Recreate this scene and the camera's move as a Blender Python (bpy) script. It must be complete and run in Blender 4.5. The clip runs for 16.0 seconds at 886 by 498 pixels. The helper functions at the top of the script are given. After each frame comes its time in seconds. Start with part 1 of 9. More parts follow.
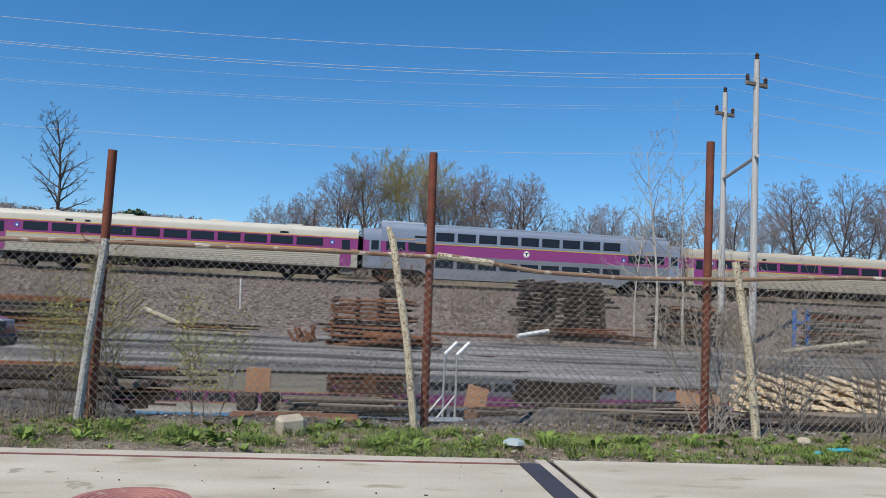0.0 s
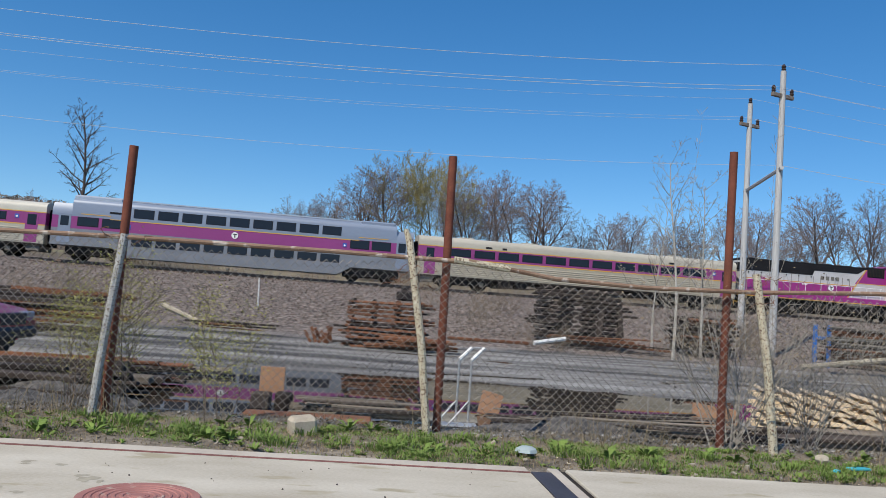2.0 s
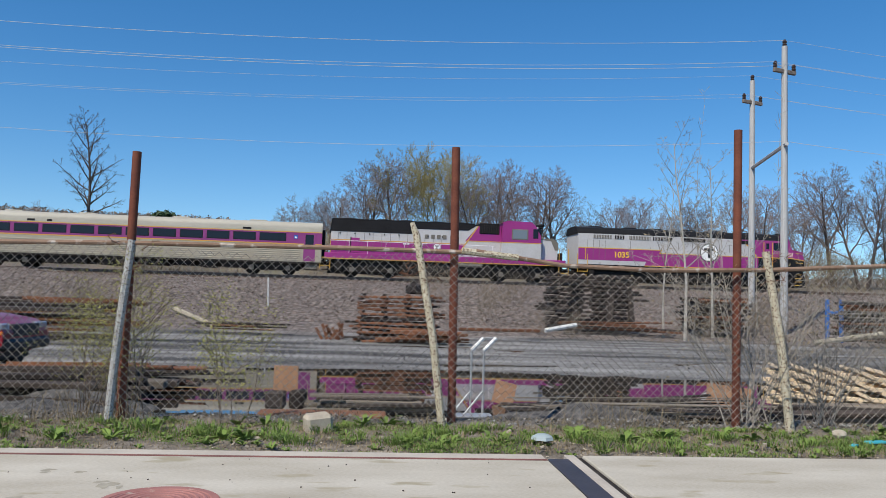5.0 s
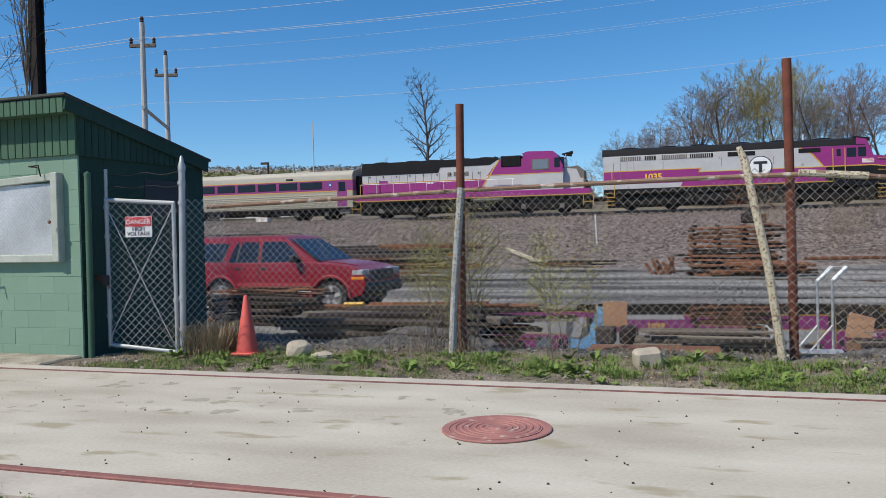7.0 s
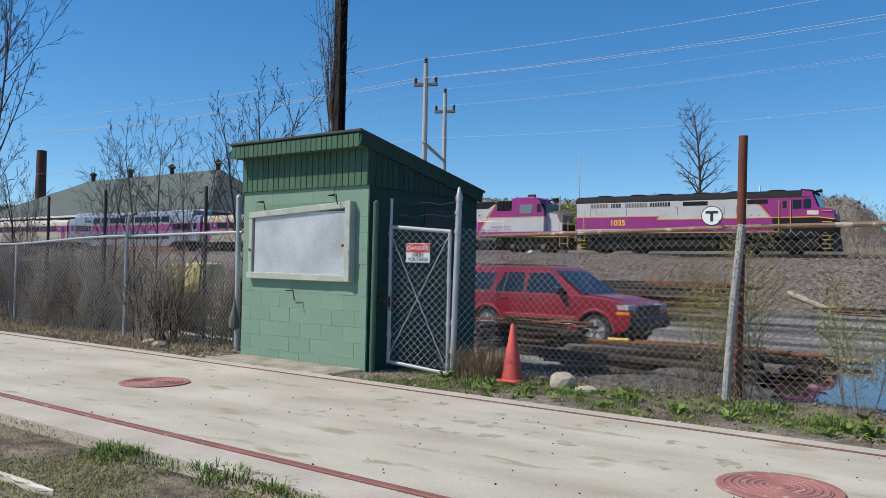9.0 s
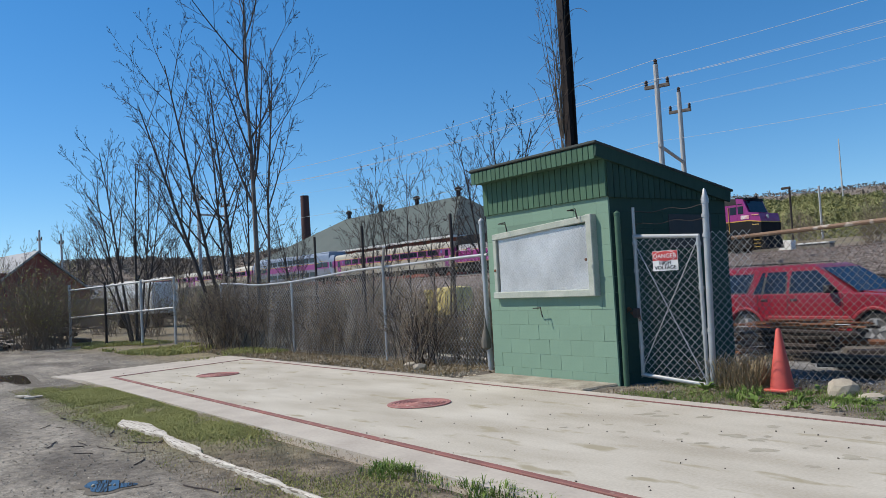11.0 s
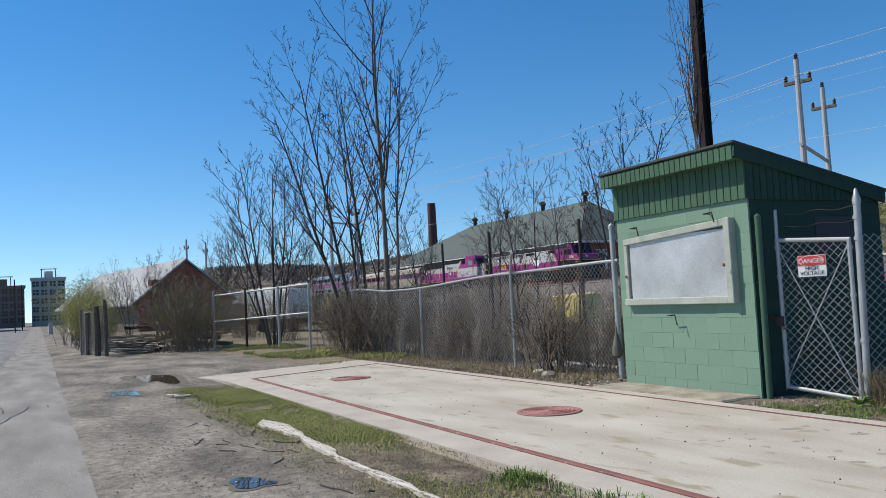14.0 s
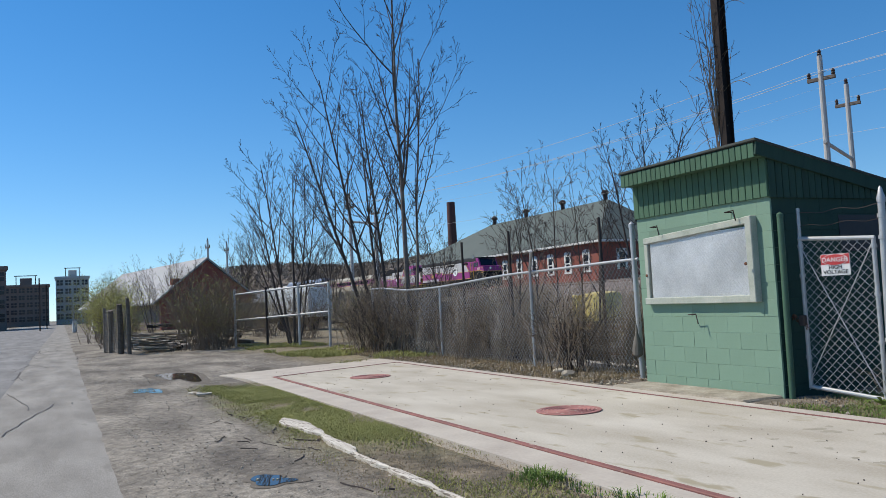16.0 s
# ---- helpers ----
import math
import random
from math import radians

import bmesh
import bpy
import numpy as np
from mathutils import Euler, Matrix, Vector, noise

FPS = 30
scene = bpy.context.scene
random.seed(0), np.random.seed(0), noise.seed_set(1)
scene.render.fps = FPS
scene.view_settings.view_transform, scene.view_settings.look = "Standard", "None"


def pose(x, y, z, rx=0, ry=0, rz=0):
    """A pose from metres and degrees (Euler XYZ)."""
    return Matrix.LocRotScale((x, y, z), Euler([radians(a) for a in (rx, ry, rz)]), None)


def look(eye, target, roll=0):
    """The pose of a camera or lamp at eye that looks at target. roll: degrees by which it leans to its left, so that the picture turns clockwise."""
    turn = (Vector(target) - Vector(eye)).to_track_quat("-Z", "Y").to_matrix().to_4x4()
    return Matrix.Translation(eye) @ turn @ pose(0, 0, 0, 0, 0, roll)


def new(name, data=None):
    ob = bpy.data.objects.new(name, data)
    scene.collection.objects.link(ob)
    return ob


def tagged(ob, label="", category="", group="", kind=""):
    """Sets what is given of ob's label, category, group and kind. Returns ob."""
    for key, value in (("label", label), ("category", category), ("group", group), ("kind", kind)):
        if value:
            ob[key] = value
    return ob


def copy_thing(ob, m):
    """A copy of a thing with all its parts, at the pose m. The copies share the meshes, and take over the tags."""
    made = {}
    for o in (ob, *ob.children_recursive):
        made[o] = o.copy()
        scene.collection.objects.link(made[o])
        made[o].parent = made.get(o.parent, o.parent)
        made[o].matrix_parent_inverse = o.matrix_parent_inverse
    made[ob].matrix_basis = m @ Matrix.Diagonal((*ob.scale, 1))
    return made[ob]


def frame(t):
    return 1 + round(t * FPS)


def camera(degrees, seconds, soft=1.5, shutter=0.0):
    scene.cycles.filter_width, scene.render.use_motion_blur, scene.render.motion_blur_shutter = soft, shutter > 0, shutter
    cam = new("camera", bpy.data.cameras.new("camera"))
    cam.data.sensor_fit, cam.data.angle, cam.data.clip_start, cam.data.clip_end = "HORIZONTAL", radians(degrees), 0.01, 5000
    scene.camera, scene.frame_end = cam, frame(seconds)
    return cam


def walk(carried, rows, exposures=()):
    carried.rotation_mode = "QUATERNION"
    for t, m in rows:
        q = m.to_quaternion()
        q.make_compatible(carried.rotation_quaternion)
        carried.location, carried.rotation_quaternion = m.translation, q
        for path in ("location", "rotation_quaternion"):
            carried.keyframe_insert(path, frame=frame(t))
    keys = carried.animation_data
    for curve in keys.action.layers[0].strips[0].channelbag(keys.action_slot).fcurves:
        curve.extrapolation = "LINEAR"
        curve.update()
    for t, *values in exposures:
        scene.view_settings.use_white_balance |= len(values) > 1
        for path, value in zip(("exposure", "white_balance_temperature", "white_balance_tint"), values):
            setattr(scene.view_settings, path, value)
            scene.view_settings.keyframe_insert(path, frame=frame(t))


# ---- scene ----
cam = camera(57.86, 16.0, soft=0.6)
PATH = [
    (0.0, pose(-0.014, -0.019, 1.296, 93.900, -2.529, -6.760)),
    (0.5, pose(-0.011, 0.003, 1.297, 93.890, -3.304, -6.164)),
    (1.0, pose(0.004, 0.001, 1.302, 94.097, -3.899, -5.780)),
    (1.5, pose(0.004, 0.013, 1.298, 94.142, -4.164, -5.687)),
    (2.0, pose(0.010, 0.020, 1.296, 94.143, -4.173, -5.514)),
    (2.5, pose(0.009, 0.022, 1.297, 94.176, -4.090, -5.422)),
    (3.0, pose(0.013, 0.030, 1.294, 94.157, -3.945, -5.297)),
    (5.5, pose(0.010, 0.031, 1.297, 93.426, -1.356, -4.745)),
    (6.0, pose(-0.006, 0.037, 1.295, 93.431, -1.282, -2.396)),
    (6.5, pose(0.043, 0.054, 1.286, 92.924, -1.018, 9.140)),
    (7.0, pose(0.086, 0.046, 1.297, 88.959, 1.433, 18.389)),
    (7.5, pose(0.054, 0.033, 1.300, 89.097, 0.820, 22.275)),
    (8.0, pose(0.033, 0.042, 1.305, 89.675, -0.579, 26.490)),
    (8.5, pose(0.015, 0.017, 1.308, 91.186, -0.719, 32.538)),
    (9.0, pose(0.019, 0.022, 1.295, 91.341, -1.112, 36.971)),
    (9.5, pose(0.023, 0.010, 1.307, 91.750, -0.774, 45.088)),
    (12.0, pose(-0.001, -0.005, 1.305, 93.078, 2.866, 56.387)),
    (12.5, pose(-0.025, -0.011, 1.310, 93.557, 1.929, 58.193)),
    (13.0, pose(-0.023, -0.011, 1.308, 93.598, 1.708, 58.580)),
    (13.5, pose(-0.033, -0.012, 1.303, 93.550, 2.559, 60.313)),
    (14.0, pose(-0.030, -0.006, 1.304, 93.668, 2.991, 63.259)),
    (14.5, pose(-0.031, -0.006, 1.303, 93.644, 3.490, 63.220)),
    (15.0, pose(-0.030, -0.008, 1.296, 93.631, 3.399, 63.711)),
    (15.5, pose(-0.020, -0.015, 1.301, 93.718, 2.849, 64.330)),
    (16.0, pose(-0.022, -0.011, 1.303, 93.662, 2.946, 64.650)),
]
walk(cam, PATH)

# ---- light ----
SUN_AZ, SUN_EL = 40.0, 50.0        # degrees to the -x side of straight behind the eye; height
world = bpy.data.worlds.new("world")
scene.world = world
world.use_nodes = True
wn = world.node_tree
sky = wn.nodes.new("ShaderNodeTexSky")
sky.sky_type = "NISHITA"
sky.sun_disc = False
sky.sun_elevation = radians(SUN_EL)
sky.sun_rotation = radians(180 + SUN_AZ)
sky.altitude, sky.air_density, sky.dust_density, sky.ozone_density = 100, 1.0, 0.0, 3.5
sky_at, lift, unit = wn.nodes.new("ShaderNodeTexCoord"), wn.nodes.new("ShaderNodeVectorMath"), wn.nodes.new("ShaderNodeVectorMath")
lift.inputs[1].default_value = (0, 0, 0.045)      # the clear bluish horizon of a dry spring day
unit.operation = "NORMALIZE"
wn.links.new(sky_at.outputs["Generated"], lift.inputs[0])
wn.links.new(lift.outputs[0], unit.inputs[0])
wn.links.new(unit.outputs[0], sky.inputs["Vector"])
tone = wn.nodes.new("ShaderNodeHueSaturation")
tone.inputs["Hue"].default_value, tone.inputs["Saturation"].default_value = 0.500, 1.31
wn.links.new(sky.outputs[0], tone.inputs["Color"])
wn.links.new(tone.outputs[0], wn.nodes["Background"].inputs[0])
wn.nodes["Background"].inputs[1].default_value = 0.136
sun = new("sun", bpy.data.lights.new("sun", "SUN"))
sun.data.energy, sun.data.angle, sun.data.color = 4.7, radians(0.53), (1.0, 0.92, 0.79)
_a, _e = radians(SUN_AZ), radians(SUN_EL)
SUN_FROM = Vector((-math.sin(_a) * math.cos(_e), -math.cos(_a) * math.cos(_e), math.sin(_e)))
sun.matrix_world = look(SUN_FROM * 50, (0, 0, 0))
scene.view_settings.exposure = 0.0


# ---- materials ----
def mat(name, base, dark=None, rough=0.7, metal=0.0, scale=3.0, fine=40.0, bump=0.15, amount=0.5, spec=0.5, coat=0.0, spots=None, spot_at=0.62,
        stretch=(1, 1, 1), vary=0.0, bump_dist=0.01):
    """A surface with broad stains, fine grain, bump and optional spots of a third colour. vary: change of tone from piece to piece."""
    m = bpy.data.materials.new(name)
    m.use_nodes = True
    nt = m.node_tree
    n, l = nt.nodes, nt.links
    b = n["Principled BSDF"]
    dark = dark or tuple(c * 0.6 for c in base)
    co = n.new("ShaderNodeTexCoord")
    mp = n.new("ShaderNodeMapping")
    mp.inputs["Scale"].default_value = stretch
    l.new(co.outputs["Object"], mp.inputs[0])
    big, small = n.new("ShaderNodeTexNoise"), n.new("ShaderNodeTexNoise")
    big.inputs["Scale"].default_value, big.inputs["Detail"].default_value = scale, 5
    small.inputs["Scale"].default_value, small.inputs["Detail"].default_value = fine, 3
    for q in (big, small):
        l.new(mp.outputs[0], q.inputs["Vector"])
    add = n.new("ShaderNodeMath")
    add.operation = "MULTIPLY_ADD"
    l.new(small.outputs[0], add.inputs[0])
    add.inputs[1].default_value = 0.5
    l.new(big.outputs[0], add.inputs[2])
    rng = n.new("ShaderNodeMapRange")
    rng.inputs[1].default_value, rng.inputs[2].default_value = 0.75 - 0.35, 0.75 + 0.35
    rng.inputs[3].default_value, rng.inputs[4].default_value = 0.5 - amount, 0.5 + amount
    l.new(add.outputs[0], rng.inputs[0])
    mix = n.new("ShaderNodeMix")
    mix.data_type = "RGBA"
    mix.inputs[6].default_value, mix.inputs[7].default_value = (*dark, 1), (*base, 1)
    l.new(rng.outputs[0], mix.inputs[0])
    col = mix.outputs[2]
    if spots:
        sp = n.new("ShaderNodeTexNoise")
        sp.inputs["Scale"].default_value, sp.inputs["Detail"].default_value = scale * 2.3, 6
        l.new(mp.outputs[0], sp.inputs["Vector"])
        r2 = n.new("ShaderNodeMapRange")
        r2.inputs[1].default_value, r2.inputs[2].default_value = spot_at - 0.03, spot_at + 0.05
        l.new(sp.outputs[0], r2.inputs[0])
        mx = n.new("ShaderNodeMix")
        mx.data_type = "RGBA"
        l.new(r2.outputs[0], mx.inputs[0])
        l.new(col, mx.inputs[6])
        mx.inputs[7].default_value = (*spots, 1)
        col = mx.outputs[2]
    if vary:
        oi = n.new("ShaderNodeObjectInfo")
        r3 = n.new("ShaderNodeMapRange")
        r3.inputs[3].default_value, r3.inputs[4].default_value = 1 - vary, 1 + vary
        l.new(oi.outputs["Random"], r3.inputs[0])
        hs = n.new("ShaderNodeHueSaturation")
        l.new(r3.outputs[0], hs.inputs["Value"])
        l.new(col, hs.inputs["Color"])
        col = hs.outputs[0]
    l.new(col, b.inputs["Base Color"])
    b.inputs["Roughness"].default_value, b.inputs["Metallic"].default_value = rough, metal
    b.inputs["Specular IOR Level"].default_value, b.inputs["Coat Weight"].default_value = spec, coat
    if bump:
        bp = n.new("ShaderNodeBump")
        bp.inputs["Strength"].default_value, bp.inputs["Distance"].default_value = bump, bump_dist
        l.new(add.outputs[0], bp.inputs["Height"])
        l.new(bp.outputs[0], b.inputs["Normal"])
    return m


def plain(name, base, rough=0.5, metal=0.0, spec=0.5):
    m = bpy.data.materials.new(name)
    m.use_nodes = True
    b = m.node_tree.nodes["Principled BSDF"]
    b.inputs["Base Color"].default_value = (*base, 1)
    b.inputs["Roughness"].default_value, b.inputs["Metallic"].default_value = rough, metal
    b.inputs["Specular IOR Level"].default_value = spec
    return m


CONCRETE = mat("concrete", (0.545, 0.505, 0.425), (0.375, 0.335, 0.265), 0.9, spec=0.25, scale=1.1, fine=55, bump=0.3, amount=0.8, spots=(0.345, 0.305, 0.215), spot_at=0.63, stretch=(0.6, 1.5, 1))
CONCRETE_EDGE = mat("concrete_edge", (0.54, 0.49, 0.41), (0.36, 0.31, 0.26), 0.9, scale=2, fine=30)
DIRTY_CONCRETE = mat("dirty_concrete", (0.40, 0.36, 0.29), (0.20, 0.17, 0.125), 0.95, scale=3, fine=30, bump=0.4, amount=0.9)
RED_IRON = mat("red_painted_iron", (0.29, 0.115, 0.095), (0.17, 0.08, 0.068), 0.8, scale=4, fine=60, amount=0.7, spots=(0.40, 0.30, 0.24), spot_at=0.64)
DARK_STEEL = mat("dark_steel", (0.10, 0.085, 0.09), (0.05, 0.045, 0.05), 0.5, 0.4, scale=4)
GALV = mat("galvanised_steel", (0.52, 0.53, 0.53), (0.36, 0.36, 0.36), 0.5, 0.55, scale=6, fine=80, bump=0.05)
WIRE_LIGHT = mat("bright_fence_wire", (0.46, 0.46, 0.45), (0.28, 0.27, 0.26), 0.5, 0.3, scale=3, fine=50, bump=0)
WIRE = mat("fence_wire", (0.31, 0.29, 0.26), (0.16, 0.13, 0.105), 0.5, 0.15, scale=3, fine=50, bump=0)
OLD_PAINT_POLE = mat("flaking_white_paint", (0.58, 0.53, 0.41), (0.34, 0.28, 0.18), 0.85, scale=22, fine=60, bump=0.6, spots=(0.13, 0.08, 0.05), spot_at=0.57)
GREY_POLE = mat("grey_painted_pipe", (0.46, 0.46, 0.44), (0.24, 0.23, 0.21), 0.8, scale=24, fine=70, bump=0.4, spots=(0.13, 0.10, 0.08), spot_at=0.57)
RUST_POLE = mat("rusty_pipe", (0.22, 0.075, 0.045), (0.10, 0.035, 0.025), 0.8, scale=5, fine=50, bump=0.3, spec=0.2)
RUST_RAIL = mat("rusty_top_rail", (0.30, 0.20, 0.14), (0.15, 0.09, 0.06), 0.8, scale=2.5, fine=30, spots=(0.50, 0.44, 0.38), spot_at=0.60, spec=0.2)
RUST = mat("rusty_iron", (0.24, 0.11, 0.06), (0.09, 0.04, 0.025), 0.85, scale=4, fine=40, bump=0.35, vary=0.35, spec=0.2)
DARK_IRON = mat("blackened_iron", (0.07, 0.055, 0.05), (0.03, 0.025, 0.022), 0.8, scale=4, fine=40, vary=0.4, spec=0.2)
OLD_WOOD = mat("weathered_wood", (0.24, 0.205, 0.165), (0.09, 0.075, 0.06), 0.9, scale=3, fine=30, stretch=(0.3, 4, 4), bump=0.4, vary=0.3, spec=0.2)
DARK_WOOD = mat("dark_wet_wood", (0.075, 0.06, 0.05), (0.025, 0.02, 0.018), 0.8, scale=3, fine=30, bump=0.4, vary=0.35, spec=0.2)
NEW_WOOD = mat("pale_new_wood", (0.72, 0.58, 0.40), (0.58, 0.45, 0.29), 0.75, scale=3, fine=30, stretch=(1, 4, 4), bump=0.1, vary=0.12)
PLY = mat("brown_board", (0.36, 0.20, 0.11), (0.26, 0.14, 0.08), 0.75, scale=5, fine=40, vary=0.2)
WHITE_TIMBER = mat("peeling_white_timber", (0.66, 0.62, 0.54), (0.40, 0.35, 0.28), 0.9, scale=4, fine=26, bump=0.6, amount=0.8, spots=(0.20, 0.165, 0.125), spot_at=0.57, stretch=(0.6, 6, 6))
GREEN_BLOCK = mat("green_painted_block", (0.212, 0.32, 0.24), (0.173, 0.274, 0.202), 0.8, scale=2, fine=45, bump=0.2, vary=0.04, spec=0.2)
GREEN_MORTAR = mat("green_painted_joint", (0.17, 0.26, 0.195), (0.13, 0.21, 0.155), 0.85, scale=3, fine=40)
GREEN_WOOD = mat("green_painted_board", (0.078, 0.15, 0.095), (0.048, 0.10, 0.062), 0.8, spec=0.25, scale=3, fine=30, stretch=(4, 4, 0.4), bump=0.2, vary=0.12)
# side wall blocks: darker green, with the shade of that side put in
GREEN_SHADED_BLOCK = mat("shaded_green_block", (0.035, 0.072, 0.055), (0.024, 0.054, 0.041), 0.85, spec=0.25, scale=2, fine=45, bump=0.2, vary=0.05)
# the front's boards again, darkened by the side's shade in the colour
GREEN_SHADED_BOARD = mat("shaded_green_board", (0.036, 0.076, 0.055), (0.024, 0.055, 0.04), 0.8, spec=0.25, scale=3, fine=30, stretch=(4, 4, 0.4), bump=0.2, vary=0.12)
GREEN_TRIM = mat("pale_green_weathered_trim", (0.48, 0.49, 0.43), (0.27, 0.31, 0.255), 0.85, scale=6, fine=50, bump=0.3)
GREEN_POST = mat("green_painted_pipe", (0.06, 0.13, 0.08), (0.04, 0.09, 0.055), 0.6, scale=5)
ROOFING = mat("tar_roofing", (0.06, 0.07, 0.06), (0.03, 0.035, 0.03), 0.9, scale=4, fine=60)
# broad pale and grey patches put the sheet's reflections into its colour
MESH_PANEL = mat("expanded_metal_sheet", (0.72, 0.72, 0.71), (0.42, 0.42, 0.41), 0.42, 0.35, scale=1.6, fine=60, bump=0.12, amount=0.75, bump_dist=0.05)
CAR_RED = mat("red_car_paint", (0.25, 0.011, 0.025), (0.20, 0.009, 0.02), 0.3, 0.0, scale=1, fine=8, bump=0, coat=0.25, spec=0.4)
CAR_RED_LOW = mat("dusty_red_paint", (0.34, 0.03, 0.04), (0.25, 0.03, 0.035), 0.45, 0.0, scale=3, fine=20, bump=0, coat=0.2)
TYRE = mat("tyre_rubber", (0.035, 0.034, 0.033), (0.02, 0.02, 0.02), 0.85, scale=8)
ALLOY = mat("alloy_wheel", (0.58, 0.57, 0.55), (0.40, 0.39, 0.38), 0.4, 0.25, scale=8)
ALLOY_DULL = mat("dull_alloy_rim", (0.30, 0.29, 0.28), (0.18, 0.175, 0.17), 0.45, 0.6, scale=8)
BLACK_PLASTIC = mat("black_plastic", (0.03, 0.03, 0.032), (0.018, 0.018, 0.02), 0.55, scale=6)
DARK_GLASS = plain("dark_glass", (0.012, 0.014, 0.018), 0.04, 0.0, 0.8)
LAMP_GLASS = plain("headlamp_glass", (0.55, 0.57, 0.6), 0.12, 0.3, 0.8)
AMBER = plain("amber_lens", (0.75, 0.25, 0.02), 0.2)
CONE_RED = mat("faded_orange_plastic", (0.66, 0.10, 0.075), (0.52, 0.085, 0.065), 0.55, scale=5, fine=30, bump=0.05)
STONE = mat("pale_stone", (0.48, 0.42, 0.33), (0.30, 0.26, 0.20), 0.9, scale=7, fine=50, bump=0.5, vary=0.2)
SIGN_WHITE = mat("sign_white", (0.78, 0.78, 0.76), (0.66, 0.66, 0.64), 0.5, scale=8, bump=0)
SIGN_RED = mat("sign_red", (0.55, 0.05, 0.05), (0.45, 0.04, 0.04), 0.5, scale=8, bump=0)
SIGN_BLACK = plain("sign_black", (0.025, 0.025, 0.025), 0.6)
# rolling stock
BL_GREY = mat("blue_grey_car_paint", (0.245, 0.29, 0.37), (0.195, 0.23, 0.295), 0.42, 0.1, scale=0.6, fine=9, bump=0.02, stretch=(0.3, 1, 1))
BL_ROOF = mat("ribbed_steel_roof", (0.52, 0.55, 0.60), (0.40, 0.43, 0.48), 0.35, 0.4, scale=0.6, fine=9, bump=0.02)
BL_LOW = mat("grey_lower_body", (0.225, 0.24, 0.27), (0.165, 0.175, 0.195), 0.5, 0.1, scale=0.7, fine=9, bump=0.02)
PURPLE = mat("purple_stripe", (0.275, 0.05, 0.20), (0.235, 0.04, 0.17), 0.42, scale=0.6, fine=7, bump=0.0, stretch=(0.4, 1, 1))
NUMBER_YELLOW = plain("number_yellow", (0.85, 0.52, 0.05), 0.5)
YELLOW = plain("yellow_line", (0.62, 0.36, 0.05), 0.5)
CREAM = mat("dirty_cream_steel", (0.50, 0.455, 0.36), (0.38, 0.34, 0.265), 0.5, 0.15, scale=0.6, fine=9, bump=0.03, stretch=(0.3, 1, 1))
ROOF_CREAM = mat("dusty_pale_roof", (0.60, 0.57, 0.49), (0.46, 0.43, 0.36), 0.55, scale=0.7, fine=9, bump=0.03)
CREAM_DARKER = mat("darker_cream_steel", (0.47, 0.415, 0.315), (0.32, 0.28, 0.21), 0.55, 0.1, scale=0.6, fine=9, bump=0.03, stretch=(0.3, 1, 1))
ROOF_DARKER = mat("darker_tan_roof", (0.50, 0.465, 0.385), (0.35, 0.32, 0.26), 0.65, scale=0.7, fine=9, bump=0.03, stretch=(0.3, 1, 1))
LOCO_GREY = mat("silver_grey_paint", (0.58, 0.565, 0.555), (0.45, 0.43, 0.415), 0.45, 0.05, scale=0.8, fine=9, bump=0.02, spots=(0.30, 0.28, 0.26), spot_at=0.70)
LOCO_PURPLE = mat("magenta_loco_paint", (0.32, 0.03, 0.205), (0.26, 0.026, 0.165), 0.42, scale=0.8, fine=9, bump=0.0)
LOCO_BLACK = mat("sooty_black", (0.014, 0.014, 0.016), (0.007, 0.007, 0.008), 0.75, spec=0.25, scale=1.5, fine=12, bump=0.05)
UNDER = mat("underframe_grime", (0.035, 0.03, 0.027), (0.014, 0.013, 0.012), 0.9, spec=0.2, scale=2, fine=12, bump=0.2)
UNDER_LIGHT = mat("dusty_equipment_box", (0.20, 0.18, 0.15), (0.11, 0.10, 0.085), 0.8, scale=2, fine=12)
TRAIN_GLASS = plain("tinted_window", (0.012, 0.014, 0.024), 0.12, 0.0, 0.3)
# pale base colour holds the cab window's reflection
CAB_GLASS = plain("reflecting_cab_window", (0.16, 0.19, 0.22), 0.15, 0.0, 0.6)
LOGO_WHITE = plain("logo_white", (0.82, 0.82, 0.8), 0.5)
BADGE_BLUE = plain("badge_blue", (0.04, 0.10, 0.40), 0.5)
# plants, ground, far things
BARK = mat("grey_brown_bark", (0.24, 0.205, 0.175), (0.10, 0.08, 0.068), 0.9, scale=6, fine=30, bump=0.3, vary=0.15, spec=0.2)
BARK_DARK = mat("dark_bark", (0.11, 0.09, 0.078), (0.055, 0.044, 0.04), 0.9, scale=6, fine=30, bump=0.3, spec=0.2)
BARK_PALE = mat("pale_birch_bark", (0.52, 0.49, 0.43), (0.30, 0.27, 0.23), 0.8, scale=8, fine=30, bump=0.2)
TWIG = mat("purple_brown_twig", (0.27, 0.22, 0.205), (0.165, 0.135, 0.128), 0.9, scale=5, fine=20, bump=0, vary=0.2, spec=0.2)
TWIG_YELLOW = mat("budding_twig", (0.40, 0.34, 0.14), (0.25, 0.21, 0.09), 0.9, scale=5, fine=20, bump=0, vary=0.15)
TWIG_PALE = mat("pale_twig", (0.36, 0.33, 0.28), (0.22, 0.19, 0.16), 0.85, scale=8, fine=30, bump=0)
STEM = mat("dry_shrub_stem", (0.26, 0.20, 0.15), (0.13, 0.10, 0.075), 0.9, scale=6, fine=20, bump=0, vary=0.2, spec=0.2)
BUD = mat("yellow_green_bud", (0.40, 0.385, 0.085), (0.26, 0.255, 0.055), 0.7, scale=9, fine=30, bump=0)
